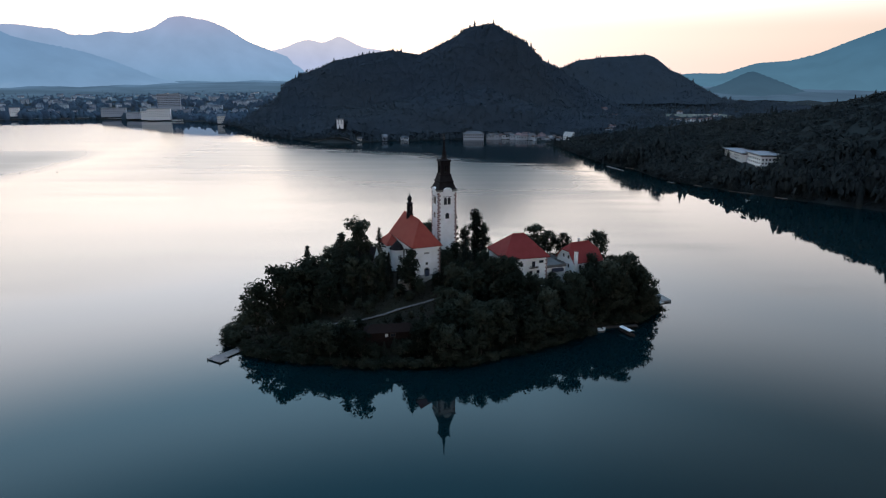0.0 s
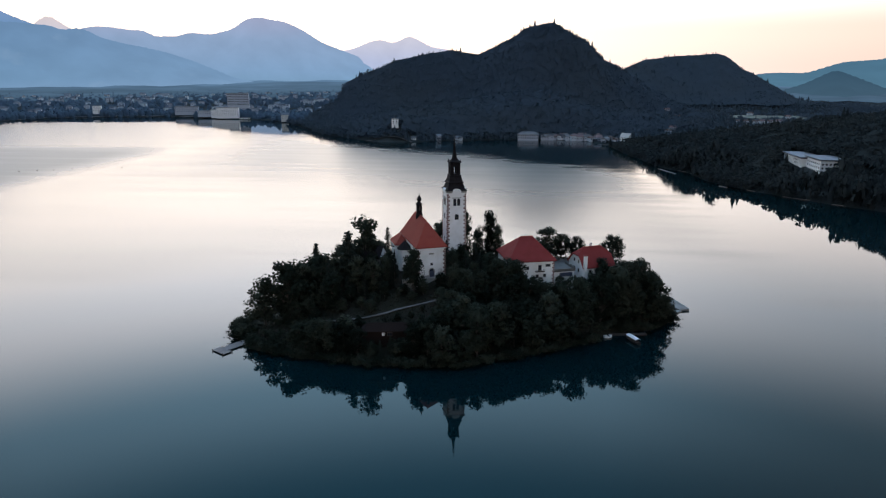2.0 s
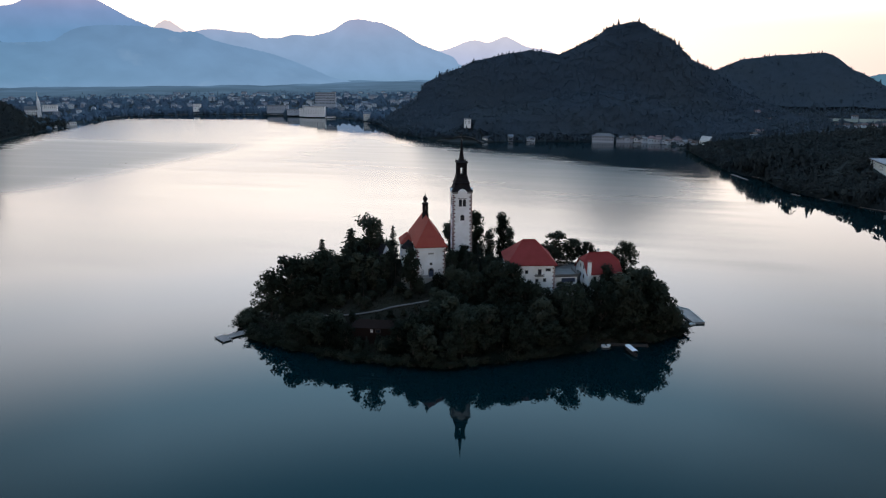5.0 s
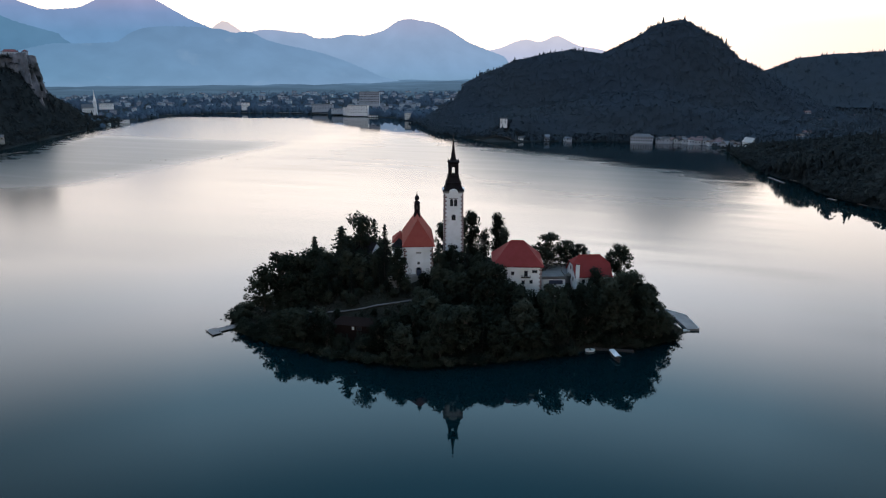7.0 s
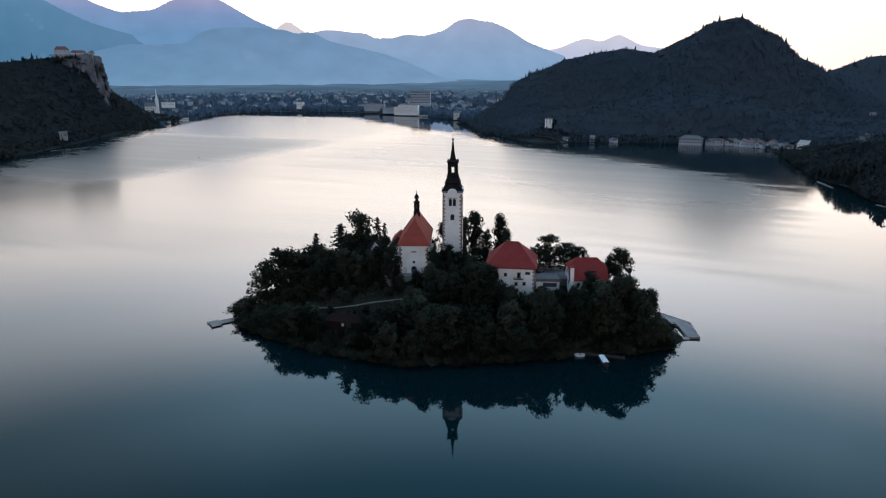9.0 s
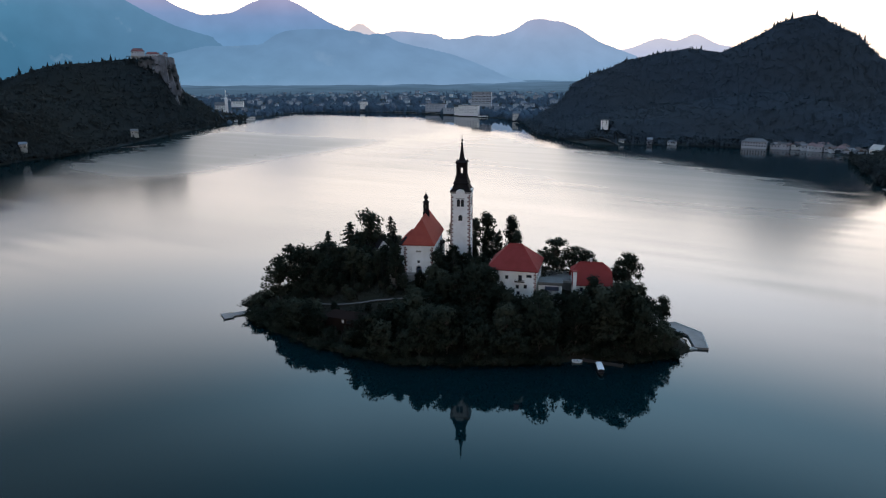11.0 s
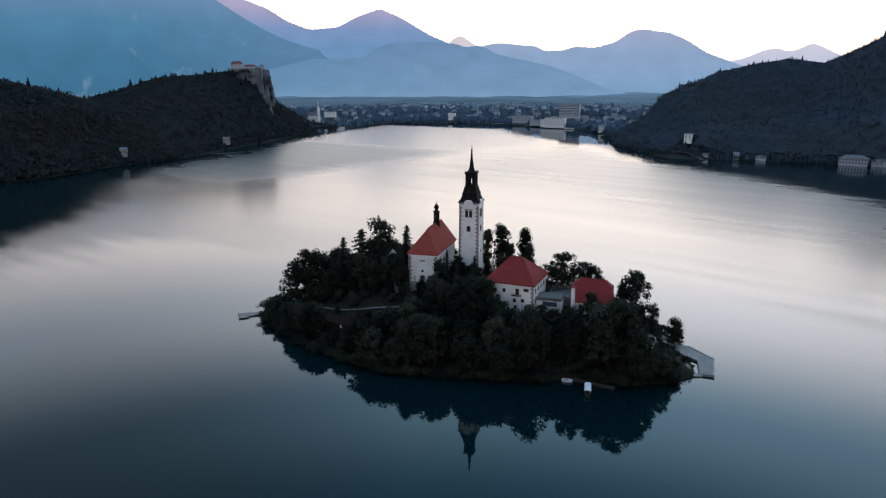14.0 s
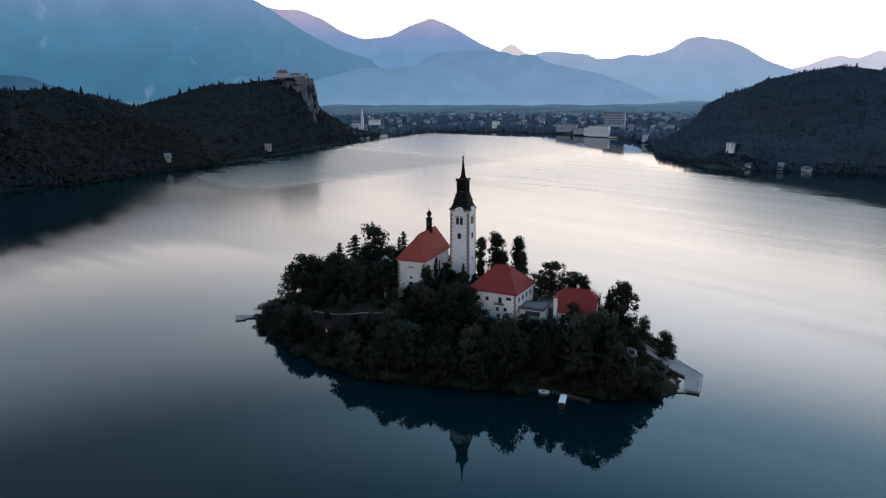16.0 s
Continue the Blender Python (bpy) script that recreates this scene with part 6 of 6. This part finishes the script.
part("deck", block(-6, 6.5, -1.1, 1.1, -2, 0.5, 0.06), STONE, low_land)
boulder = tagged(part("boulder", lathe([(1.2, -0.6), (1.7, 0.2), (1.4, 1.1), (0.6, 1.7), (0.1, 1.9)], 9, 0.3, None, (0, 0)), QUAY), "grey boulder near the landing", "boulder")
boulder.location = (94, 290, 0.6)


def pontoon(x, y, turn, length, width, label, wood=WOOD):
    """A floating landing: planks on two bearers and four posts."""
    top = thing("jetty", pose(x, y, 0, 0, 0, turn), label, "jetty")
    for s in (-1, 1):
        part("bearer", block(0, length, s * width * 0.4 - 0.12, s * width * 0.4 + 0.12, 0.1, 0.4), DARK_WOOD, top)
    plank = None
    n = int(length / 0.34)
    for i in range(n):
        if plank is None:
            plank = part("plank", block(0, 0.3, -width / 2, width / 2, 0.4, 0.5, 0.015), wood, top)
            ob = plank
        else:
            ob = new("plank", plank.data)
            ob.parent = top
        ob.matrix_local = pose(i * length / n, 0, tree_rnd.uniform(-0.015, 0.015))
    for f in (0.04, 0.96):
        for s in (-1, 1):
            part("post", lathe([(0.13, -3), (0.13, 0.9), (0.03, 1.0)], 8, 0, None, (f * length, s * (width / 2 + 0.1))), DARK_WOOD, top)
    return top


pontoon(-73.5, 240.0, 237, 15.5, 4.2, "grey weathered plank jetty over the water")
pontoon(-79.2, 224.0, 148, 7.0, 4.0, "grey plank landing at the jetty's end")
pontoon(-79.5, 246.0, 214, 6.5, 2.4, "short grey plank landing beside bushes")
pontoon(65.5, 257.0, 8, 15.0, 2.2, "dark plank mooring jetty under the trees", DARK_WOOD)


def hull(L, B, D, mat, parent):
    bm = bmesh.new()
    rings = []
    for i in range(11):
        f = i / 10
        w = B / 2 * (1 - abs(2 * f - 1) ** 2.6) + 0.05
        k = 0.25 * abs(2 * f - 1) ** 3 * D
        rings.append([bm.verts.new(p) for p in ((f * L - L / 2, -w, D + k), (f * L - L / 2, -w * 0.72, 0.05 + k), (f * L - L / 2, w * 0.72, 0.05 + k), (f * L - L / 2, w, D + k), (f * L - L / 2, w * 0.88, D + k), (f * L - L / 2, w * 0.62, 0.18 + k), (f * L - L / 2, -w * 0.62, 0.18 + k), (f * L - L / 2, -w * 0.88, D + k))])
    for a, b in zip(rings, rings[1:]):
        for i in range(8):
            j = (i + 1) % 8
            bm.faces.new((a[i], a[j], b[j], b[i]))
    bm.faces.new(rings[0])
    bm.faces.new(rings[-1][::-1])
    bmesh.ops.recalc_face_normals(bm, faces=bm.faces)
    return part("hull", bm, mat, parent)


boat = thing("canopy_boat", pose(74.0, 251.8, -0.15, 0, 0, -64), "wooden rowing boat with long white canopy, moored", "boat")
hull(9.6, 2.4, 0.8, DARK_WOOD, boat)
bm = bmesh.new()
ring = []
for i in range(9):
    a = math.pi * i / 8
    ring.append((-1.15 * math.cos(a), 1.75 + 0.42 * math.sin(a)))
A = [bm.verts.new((-3.4, y, z)) for y, z in ring]
B = [bm.verts.new((3.0, y, z)) for y, z in ring]
A2 = [bm.verts.new((-3.4, y * 0.95, z - 0.06)) for y, z in ring]
B2 = [bm.verts.new((3.0, y * 0.95, z - 0.06)) for y, z in ring]
for i in range(8):
    bm.faces.new((A[i], A[i + 1], B[i + 1], B[i]))
    bm.faces.new((A2[i + 1], A2[i], B2[i], B2[i + 1]))
    bm.faces.new((A[i + 1], A[i], A2[i], A2[i + 1]))
    bm.faces.new((B[i], B[i + 1], B2[i + 1], B2[i]))
part("canopy", bm, WHITE_PAINT, boat, "white cloth canopy")
for x in (-3.3, -1.2, 0.9, 2.9):
    for s in (-1, 1):
        part("pole", lathe([(0.03, 0.6), (0.03, 1.78)], 6, 0, None, (x, s * 1.08)), METAL, boat)
for x in (-2.4, -0.8, 0.8, 2.2):
    part("bench", block(x - 0.15, x + 0.15, -0.85, 0.85, 0.5, 0.56), WOOD, boat)
small = thing("small_boat", pose(64.6, 254.8, -0.1, 0, 0, 25), "small white rowing boat with pale rim, moored", "boat")
hull(3.8, 2.2, 0.8, WHITE_PAINT, small)
part("windscreen", block(-0.1, 0.1, -0.75, 0.75, 0.8, 1.25, 0.03), GLASS, small)
part("foredeck", block(0.1, 1.4, -0.7, 0.7, 0.72, 0.82, 0.03), WHITE_PAINT, small)
part("stern_box", block(-1.7, -1.1, -0.8, 0.8, 0.5, 0.95, 0.05), WHITE_PAINT, small)
for x in (-0.9, 0.6):
    part("bench", block(x - 0.14, x + 0.14, -0.7, 0.7, 0.36, 0.42), WOOD, small)
buoy = thing("buoy", pose(-492, 653, 0), "small dark rowing-course buoy on the water", "buoy", "rowing lane buoys")
part("float", lathe([(0.1, -0.3), (0.7, -0.15), (1.0, 0.15), (0.7, 0.4), (0.1, 0.55)], 10), WOOD, buoy)
part("marker", lathe([(0.08, 0.5), (0.08, 0.9), (0.02, 0.95)], 6), METAL, buoy)
for x, y in ((-478, 662), (-464, 669), (-450, 679), (-436, 687), (-424, 695), (-402, 694)):
    copy_thing(buoy, pose(x, y, 0))


# ---- far buildings ----
PANE = {}


def pane_mesh(w, h):
    key = (round(w, 2), round(h, 2))
    if key not in PANE:
        me = bpy.data.meshes.new("window")
        bm = block(-w / 2, w / 2, -0.06, 0.05, 0, h)
        bm.to_mesh(me)
        bm.free()
        me.materials.append(GLASS)
        PANE[key] = me
    return PANE[key]


def house(name, label, x, y, w, d, h, turn, roof="gable", rise=None, wall=None, tiles=None, floors=None, per=3.4, z=None, category="house", group="", front_only=True, wh=1.5, ww=1.1):
    while -float(inside(LAKE, np.array(x), np.array(y))) < d / 2 + 1.5:
        x, y = x + (1.5 if x > 180 else -1.5 if x < -650 else 0), y + 1.5
    ground = float(land_height(np.array(x), np.array(y))) if z is None else z
    top = thing(name, pose(x, y, ground, 0, 0, turn), label, category, group)
    part("wall", block(-w / 2, w / 2, -d / 2, d / 2, -6, h), wall or HOUSE_WALL, top)
    rise = rise or d * 0.38
    if roof == "flat":
        part("roof", block(-w / 2 - 0.7, w / 2 + 0.7, -d / 2 - 0.7, d / 2 + 0.7, h, h + 0.7), tiles or GREY_ROOF, top)
    elif roof == "hip":
        part("roof", hip_roof(-w / 2, w / 2, -d / 2, d / 2, h, h + rise, -w / 2 + d * 0.42, w / 2 - d * 0.42, 0.6, 0.25), tiles or HOUSE_ROOF, top)
    else:
        part("roof", hip_roof(-w / 2, w / 2, -d / 2, d / 2, h, h + rise, -w / 2 - 0.5, w / 2 + 0.5, 0.6, 0.25), tiles or HOUSE_ROOF, top)
    floors = floors or max(1, int(h / 3.0))
    n = max(1, int(w / per))
    for f in range(floors):
        for i in range(n):
            ob = new("window", pane_mesh(ww, wh))
            ob.parent = top
            ob.matrix_local = pose(-w / 2 + w * (i + 0.5) / n, -d / 2, 0.9 + f * h / floors)
        if not front_only:
            m = max(1, int(d / per))
            for i in range(m):
                for s in (-1, 1):
                    ob = new("window", pane_mesh(ww, wh))
                    ob.parent = top
                    ob.matrix_local = pose(s * w / 2, -d / 2 + d * (i + 0.5) / m, 0.9 + f * h / floors, 0, 0, 90 * s)
    return top


house("white_villa", "tall white villa on the wooded slope", -154, 1016, 10, 9, 7.5, 8, "flat", z=24.5, wall=WHITE_PAINT, floors=3, per=4.2, front_only=False)
house("boathouse_villa", "pale house by the shore below the hill", -124, 1002, 7, 6, 3, 5, "gable", z=2.5, wall=WHITE_PAINT, tiles=GREY_ROOF)
house("lake_house", "pale small house by the shore road", -88, 1016, 7, 7, 5, 20, "gable", z=2.5, wall=HAZY_WALL, tiles=HAZY_ROOF)
house("lake_house", "pale small house by the shore road", -132, 1040, 10, 7, 4, -5, "gable", z=13, wall=HAZY_WALL, tiles=HAZY_ROOF)
house("lake_house", "low pale house by the shore road", -58, 1022, 12, 6, 3, 0, "hip", z=2, wall=HAZY_WALL, tiles=HAZY_ROOF)
house("shore_hotel", "white lakeside hotel with dark roof and balconies", 47, 1030, 31, 14, 7.0, -3, "hip", 4.0, wall=HAZY_WALL, tiles=GREY_ROOF, z=2, category="hotel", floors=2, per=3.2, wh=1.9, ww=1.6)
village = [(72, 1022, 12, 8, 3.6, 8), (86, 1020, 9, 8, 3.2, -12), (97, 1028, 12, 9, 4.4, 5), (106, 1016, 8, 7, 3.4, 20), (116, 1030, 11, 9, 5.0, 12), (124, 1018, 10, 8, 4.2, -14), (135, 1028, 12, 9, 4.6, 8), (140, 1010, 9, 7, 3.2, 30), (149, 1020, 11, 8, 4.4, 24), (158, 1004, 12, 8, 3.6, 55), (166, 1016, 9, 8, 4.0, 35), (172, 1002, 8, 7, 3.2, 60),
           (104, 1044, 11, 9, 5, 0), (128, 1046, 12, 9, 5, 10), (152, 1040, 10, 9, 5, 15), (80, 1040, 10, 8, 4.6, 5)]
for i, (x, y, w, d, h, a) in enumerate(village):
    house("village_house", "village house with red-brown roof by the shore" if i % 3 else "pale village house with grey roof by the shore", x, y, w, d, h, a, "gable" if i % 2 else "hip", tiles=None if i % 3 else GREY_ROOF, z=2.6, wall=HAZY_WALL, group="lakeside village houses")
house("gable_villa", "white house with bright pale roof above the shore", 187, 1000, 14, 12, 5, -40, "gable", 6.0, z=4.0, wall=WHITE_PAINT, tiles=PAVING, group="lakeside village houses")
ribbon("road", [(-200, 1003), (-120, 990), (-60, 986), (0, 992), (60, 999), (98, 1012), (130, 995), (168, 965)], 5.0, GRAVEL, "pale shore road in front of the village", "road", 0.3, 60, land_height)
bush = scatter(15, 175, 985, 1060, 5, lambda X, Y, Z, out, r: (out > 6) & (r.random(X.shape) < 0.5), 31)
woods("shore_bushes", bush, wr.uniform(3, 5.5, len(bush)), "low garden trees and bushes between the village houses", 0.1, 31, 14)
for x, y, w, a in ((286, 1212, 12, 20), (250, 1022, 12, 50), (262, 1050, 11, 15), (300, 1190, 10, -10), (405, 1205, 9, 0), (420, 1212, 10, 15), (434, 1208, 9, -10), (448, 1220, 11, 5), (462, 1218, 9, 20), (480, 1228, 12, 0), (538, 1346, 12, 10), (395, 1425, 18, 0), (500, 1440, 14, 5)):
    house("valley_house", "pale house in the valley behind the shore woods", x, y, w * 0.75, 6, 2.8, a, "gable", z=float(land_height(np.array(x), np.array(y))) + 5, wall=HAZY_WALL, group="valley houses")


def shore_hotel_block():
    top = thing("terrace_hotel", pose(291, 613, 14.0, 0, 0, -2), "white modernist hotel with flat overhanging roofs", "hotel")
    for nm, x0, x1, y0, y1, h in (("wing", 0, 19, 0, 32, 13.0), ("wing", -4, 14, 32.2, 78, 11.0)):
        w = part(nm, block(x0, x1, y0, y1, -14, h), WHITE_PAINT, top)
        part("roof", block(x0 - 1.8, x1 + 1.8, y0 - 1.8, y1 + 1.8, h, h + 0.8), FLAT_ROOF, w)
        part("fascia", block(x0 - 1.0, x1 + 1.0, y0 - 1.0, y1 + 1.0, h - 0.7, h - 0.02), DARK_WOOD, w)
    for f in range(4):
        for i in range(6):
            ob = new("window", pane_mesh(1.5, 1.6))
            ob.parent = top
            ob.matrix_local = pose(2 + i * 3.1, 0, -1.5 + f * 3.3)
        for i in range(12):
            ob = new("window", pane_mesh(1.5, 1.6))
            ob.parent = top
            ob.matrix_local = pose(-4, 34 + i * 3.7, -1.5 + f * 3.0, 0, 0, -90)
        for i in range(7):
            ob = new("window", pane_mesh(1.5, 1.6))
            ob.parent = top
            ob.matrix_local = pose(0, 3 + i * 4.2, -1.5 + f * 3.3, 0, 0, -90)
    for i in range(14):
        part("fin", block(-4.7, -4.0, 33 + i * 3.2, 33.35 + i * 3.2, -10, 10.2), PLASTER, top)
    return top


shore_hotel_block()
for x, y, a, l in ((181, 738, -75, 36), (199, 727, -63, 36), (213, 630, -60, 9), (231, 611, -60, 9), (250, 580, -45, 22), (276, 549, -45, 10), (-722, 628, 70, 26), (-716, 655, 75, 22)):
    pontoon(x, y, a, l, 2.4, "long grey wooden jetty on the far shore")

# town across the lake
house("grand_hotel", "long white stepped lakeside hotel", -598, 1436, 46, 18, 17, 14, "flat", z=8, wall=WHITE_PAINT, floors=5, per=3.6, category="hotel")
house("grand_hotel_annex", "lower white end block of the lakeside hotel", -628, 1442, 20, 16, 12, 14, "flat", z=8, wall=WHITE_PAINT, floors=3, per=3.6, category="hotel")
house("hotel_wing", "long pale low hotel wing by the lake", -656, 1462, 42, 14, 7, 16, "flat", z=9, wall=HAZY_WALL, floors=2, per=3.6, category="hotel")
house("casino_hall", "long pale stepped hall above the lake", -722, 1497, 50, 18, 12, 18, "flat", z=11, wall=HAZY_WALL, floors=3, per=3.6, category="hall")
house("hotel_tower", "broad grey slab hotel above the town trees", -612, 1530, 48, 14, 27, 16, "flat", z=25, wall=HAZY_WALL, floors=7, per=3.4, category="hotel", ww=2.6)
house("lake_pavilion", "white flat-roofed pavilion among shore trees", -927, 1476, 18, 10, 12, 22, "flat", z=13, wall=WHITE_PAINT, floors=3)
house("shore_kiosk", "low white landing kiosk at the waterline", -556, 1424, 22, 6, 3, 12, "flat", z=0.8, wall=WHITE_PAINT, floors=1, per=5)
house("lake_house_white", "pale gabled house where the hill meets the town", -438, 1345, 15, 11, 8, 10, "gable", z=8, wall=HOUSE_WALL, tiles=HAZY_ROOF)
house("bath_house", "low white lakeside bath building", -972, 1112, 30, 9, 4.5, 62, "flat", z=1.5, wall=WHITE_PAINT, floors=1)
house("bath_house", "low white lakeside bath building", -946, 1040, 24, 8, 4.0, 64, "flat", z=1.5, wall=WHITE_PAINT, floors=1)
house("lake_villa", "pale villa at the foot of the castle hill", -768, 684, 10, 7, 4.2, 50, "gable", z=13, wall=STONE, tiles=GREY_ROOF)
house("lake_villa", "white villa in the shore woods", -714, 492, 8, 7, 5, 55, "gable", z=13, wall=STONE, tiles=HAZY_ROOF)
house("town_hall", "white long flat town building by the church", -1105, 1212, 28, 12, 7, 38, "flat", z=26, wall=WHITE_PAINT, floors=2)
tc = house("town_church", "white town church with slender pale spire", -1045, 1104, 22, 12, 10, 40, "gable", 7, wall=WHITE_PAINT, tiles=GREY_ROOF, z=20, category="church")
part("steeple", lathe([(4.0, -5), (4.0, 23), (4.4, 23.4), (3.4, 25), (1.5, 32), (0.1, 46)], 4, math.pi / 4, None, (13.5, -2)), WHITE_PAINT, tc)
ribbon("promenade", [(-1048, 1332), (-1003, 1428), (-890, 1484), (-770, 1501), (-665, 1466)], 6.0, PAVING, "pale lakeside promenade before the town", "path", 0.4, 60, land_height)
rt = random.Random(21)
built = 0
while built < 210:
    b, r = rt.uniform(15, 52), 1500 + 1250 * rt.random() ** 1.4
    x, y = 95 - r * math.sin(radians(b)), 30 + r * math.cos(radians(b))
    if -inside(LAKE, np.array(x), np.array(y)) < 30 or ridge_height(np.array(x), np.array(y)) > 12 or any(math.hypot(x - a, y - c) < s + 12 for a, c, s in SITES):
        continue
    w = rt.uniform(9, 19)
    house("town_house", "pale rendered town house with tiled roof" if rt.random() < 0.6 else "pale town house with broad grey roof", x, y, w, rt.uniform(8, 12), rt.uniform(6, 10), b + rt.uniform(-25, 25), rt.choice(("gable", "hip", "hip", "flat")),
          tiles=HAZY_ROOF, z=float(land_height(np.array(x), np.array(y))) + 2.5, floors=2, per=6.0, group="town houses", wall=HAZY_WALL)
    built += 1

# castle on its crag
crag_rnd = np.random.default_rng(3)
verts, faces = [], []
NA, NZ = 72, 20
for k in range(NZ):
    f = k / (NZ - 1)
    for i in range(NA):
        a = 2 * math.pi * i / NA
        u, w2 = math.cos(a), math.sin(a)
        r = 1.0 - 0.48 * f ** 1.2 + 0.11 * math.sin(5 * a + 2 * f) + 0.09 * math.sin(11 * a - 3 * f) + 0.05 * math.sin(19 * a + f) + crag_rnd.uniform(-0.05, 0.05)
        lx, ly = (32 if u > 0 else 60) * u * r, 27 * w2 * r
        verts.append((-952 + lx * 0.57 - ly * 0.82, 889 + lx * 0.82 + ly * 0.57, 22 + 110 * f ** 0.8 - 5 * abs(u) * f + crag_rnd.uniform(-1.2, 1.2)))
for k in range(NZ - 1):
    for i in range(NA):
        j = (i + 1) % NA
        faces.append((k * NA + i, k * NA + j, (k + 1) * NA + j, (k + 1) * NA + i))
faces.append(tuple((NZ - 1) * NA + i for i in range(NA)))
tagged(raw("crag", verts, faces, ROCK), "grey limestone crag under the castle", "cliff", kind="structure")
castle = thing("castle", pose(-976, 860, 130, 0, 0, 55), "hilltop castle with pale walls and red roofs", "castle")
for nm, x0, x1, y0, y1, h, rz in (("keep", -11, 11, -6, 8, 8, 5.5), ("hall", 13, 36, -5, 6, 3.5, 4.0), ("gatehouse", 42, 50, -4, 4, 4.5, 3.0)):
    w = part(nm, block(x0, x1, y0, y1, -6, h), HAZY_WALL, castle)
    part("roof", hip_roof(x0, x1, y0, y1, h, h + rz, x0 + 4, x1 - 4, 0.6, 0.3), FADED_ROOF, w)
    for i in range(int((x1 - x0) / 4.5)):
        ob = new("window", pane_mesh(0.9, 1.4))
        ob.parent = w
        ob.matrix_local = pose(x0 + 2.2 + i * 4.5, y0, h - 3.2)
part("curtain_wall", block(-13, 44, -8.5, -7.5, -5, 0.2), STONE, castle)
crag_trees = []
for k in range(420):
    f, a = crag_rnd.uniform(0.02, 0.86), crag_rnd.uniform(0, 2 * math.pi)
    u, w2 = math.cos(a), math.sin(a)
    if f > 0.28 and u > -0.2 and (f > 0.8 or wave(np.array(a * 30), np.array(f * 60), 14, 6) < 0.05):
        continue
    r = 1.0 - 0.48 * f ** 1.2
    lx, ly = (32 if u > 0 else 60) * u * r, 27 * w2 * r
    crag_trees.append((-952 + lx * 0.57 - ly * 0.82, 889 + lx * 0.82 + ly * 0.57, 20 + 110 * f ** 0.8 - 5 * abs(u) * f))
for x, y, z in ((-958, 891, 129), (-954, 896, 128), (-947, 903, 122), (-944, 907, 116), (-972, 862, 127), (-979, 851, 127), (-986, 846, 126), (-966, 872, 126)):
    crag_trees.append((x, y, z))
for k in range(26):
    q = castle.matrix_world @ Vector((-24 + 1.9 * k, -14 - 4 * math.sin(k * 2.3), 0))
    crag_trees.append((q.x, q.y, 119 + 2 * math.sin(k * 1.7) + (3 if k > 14 else 0)))
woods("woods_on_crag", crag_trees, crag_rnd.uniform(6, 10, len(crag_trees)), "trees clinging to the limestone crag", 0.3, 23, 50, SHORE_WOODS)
meadow_x = np.arange(370, 600, 10)
sheet("meadow", meadow_x, np.arange(1330, 1450, 10), lambda X, Y: land_height(X, Y) + 3.0, MEADOW, "pale green meadow behind the village", "meadow")
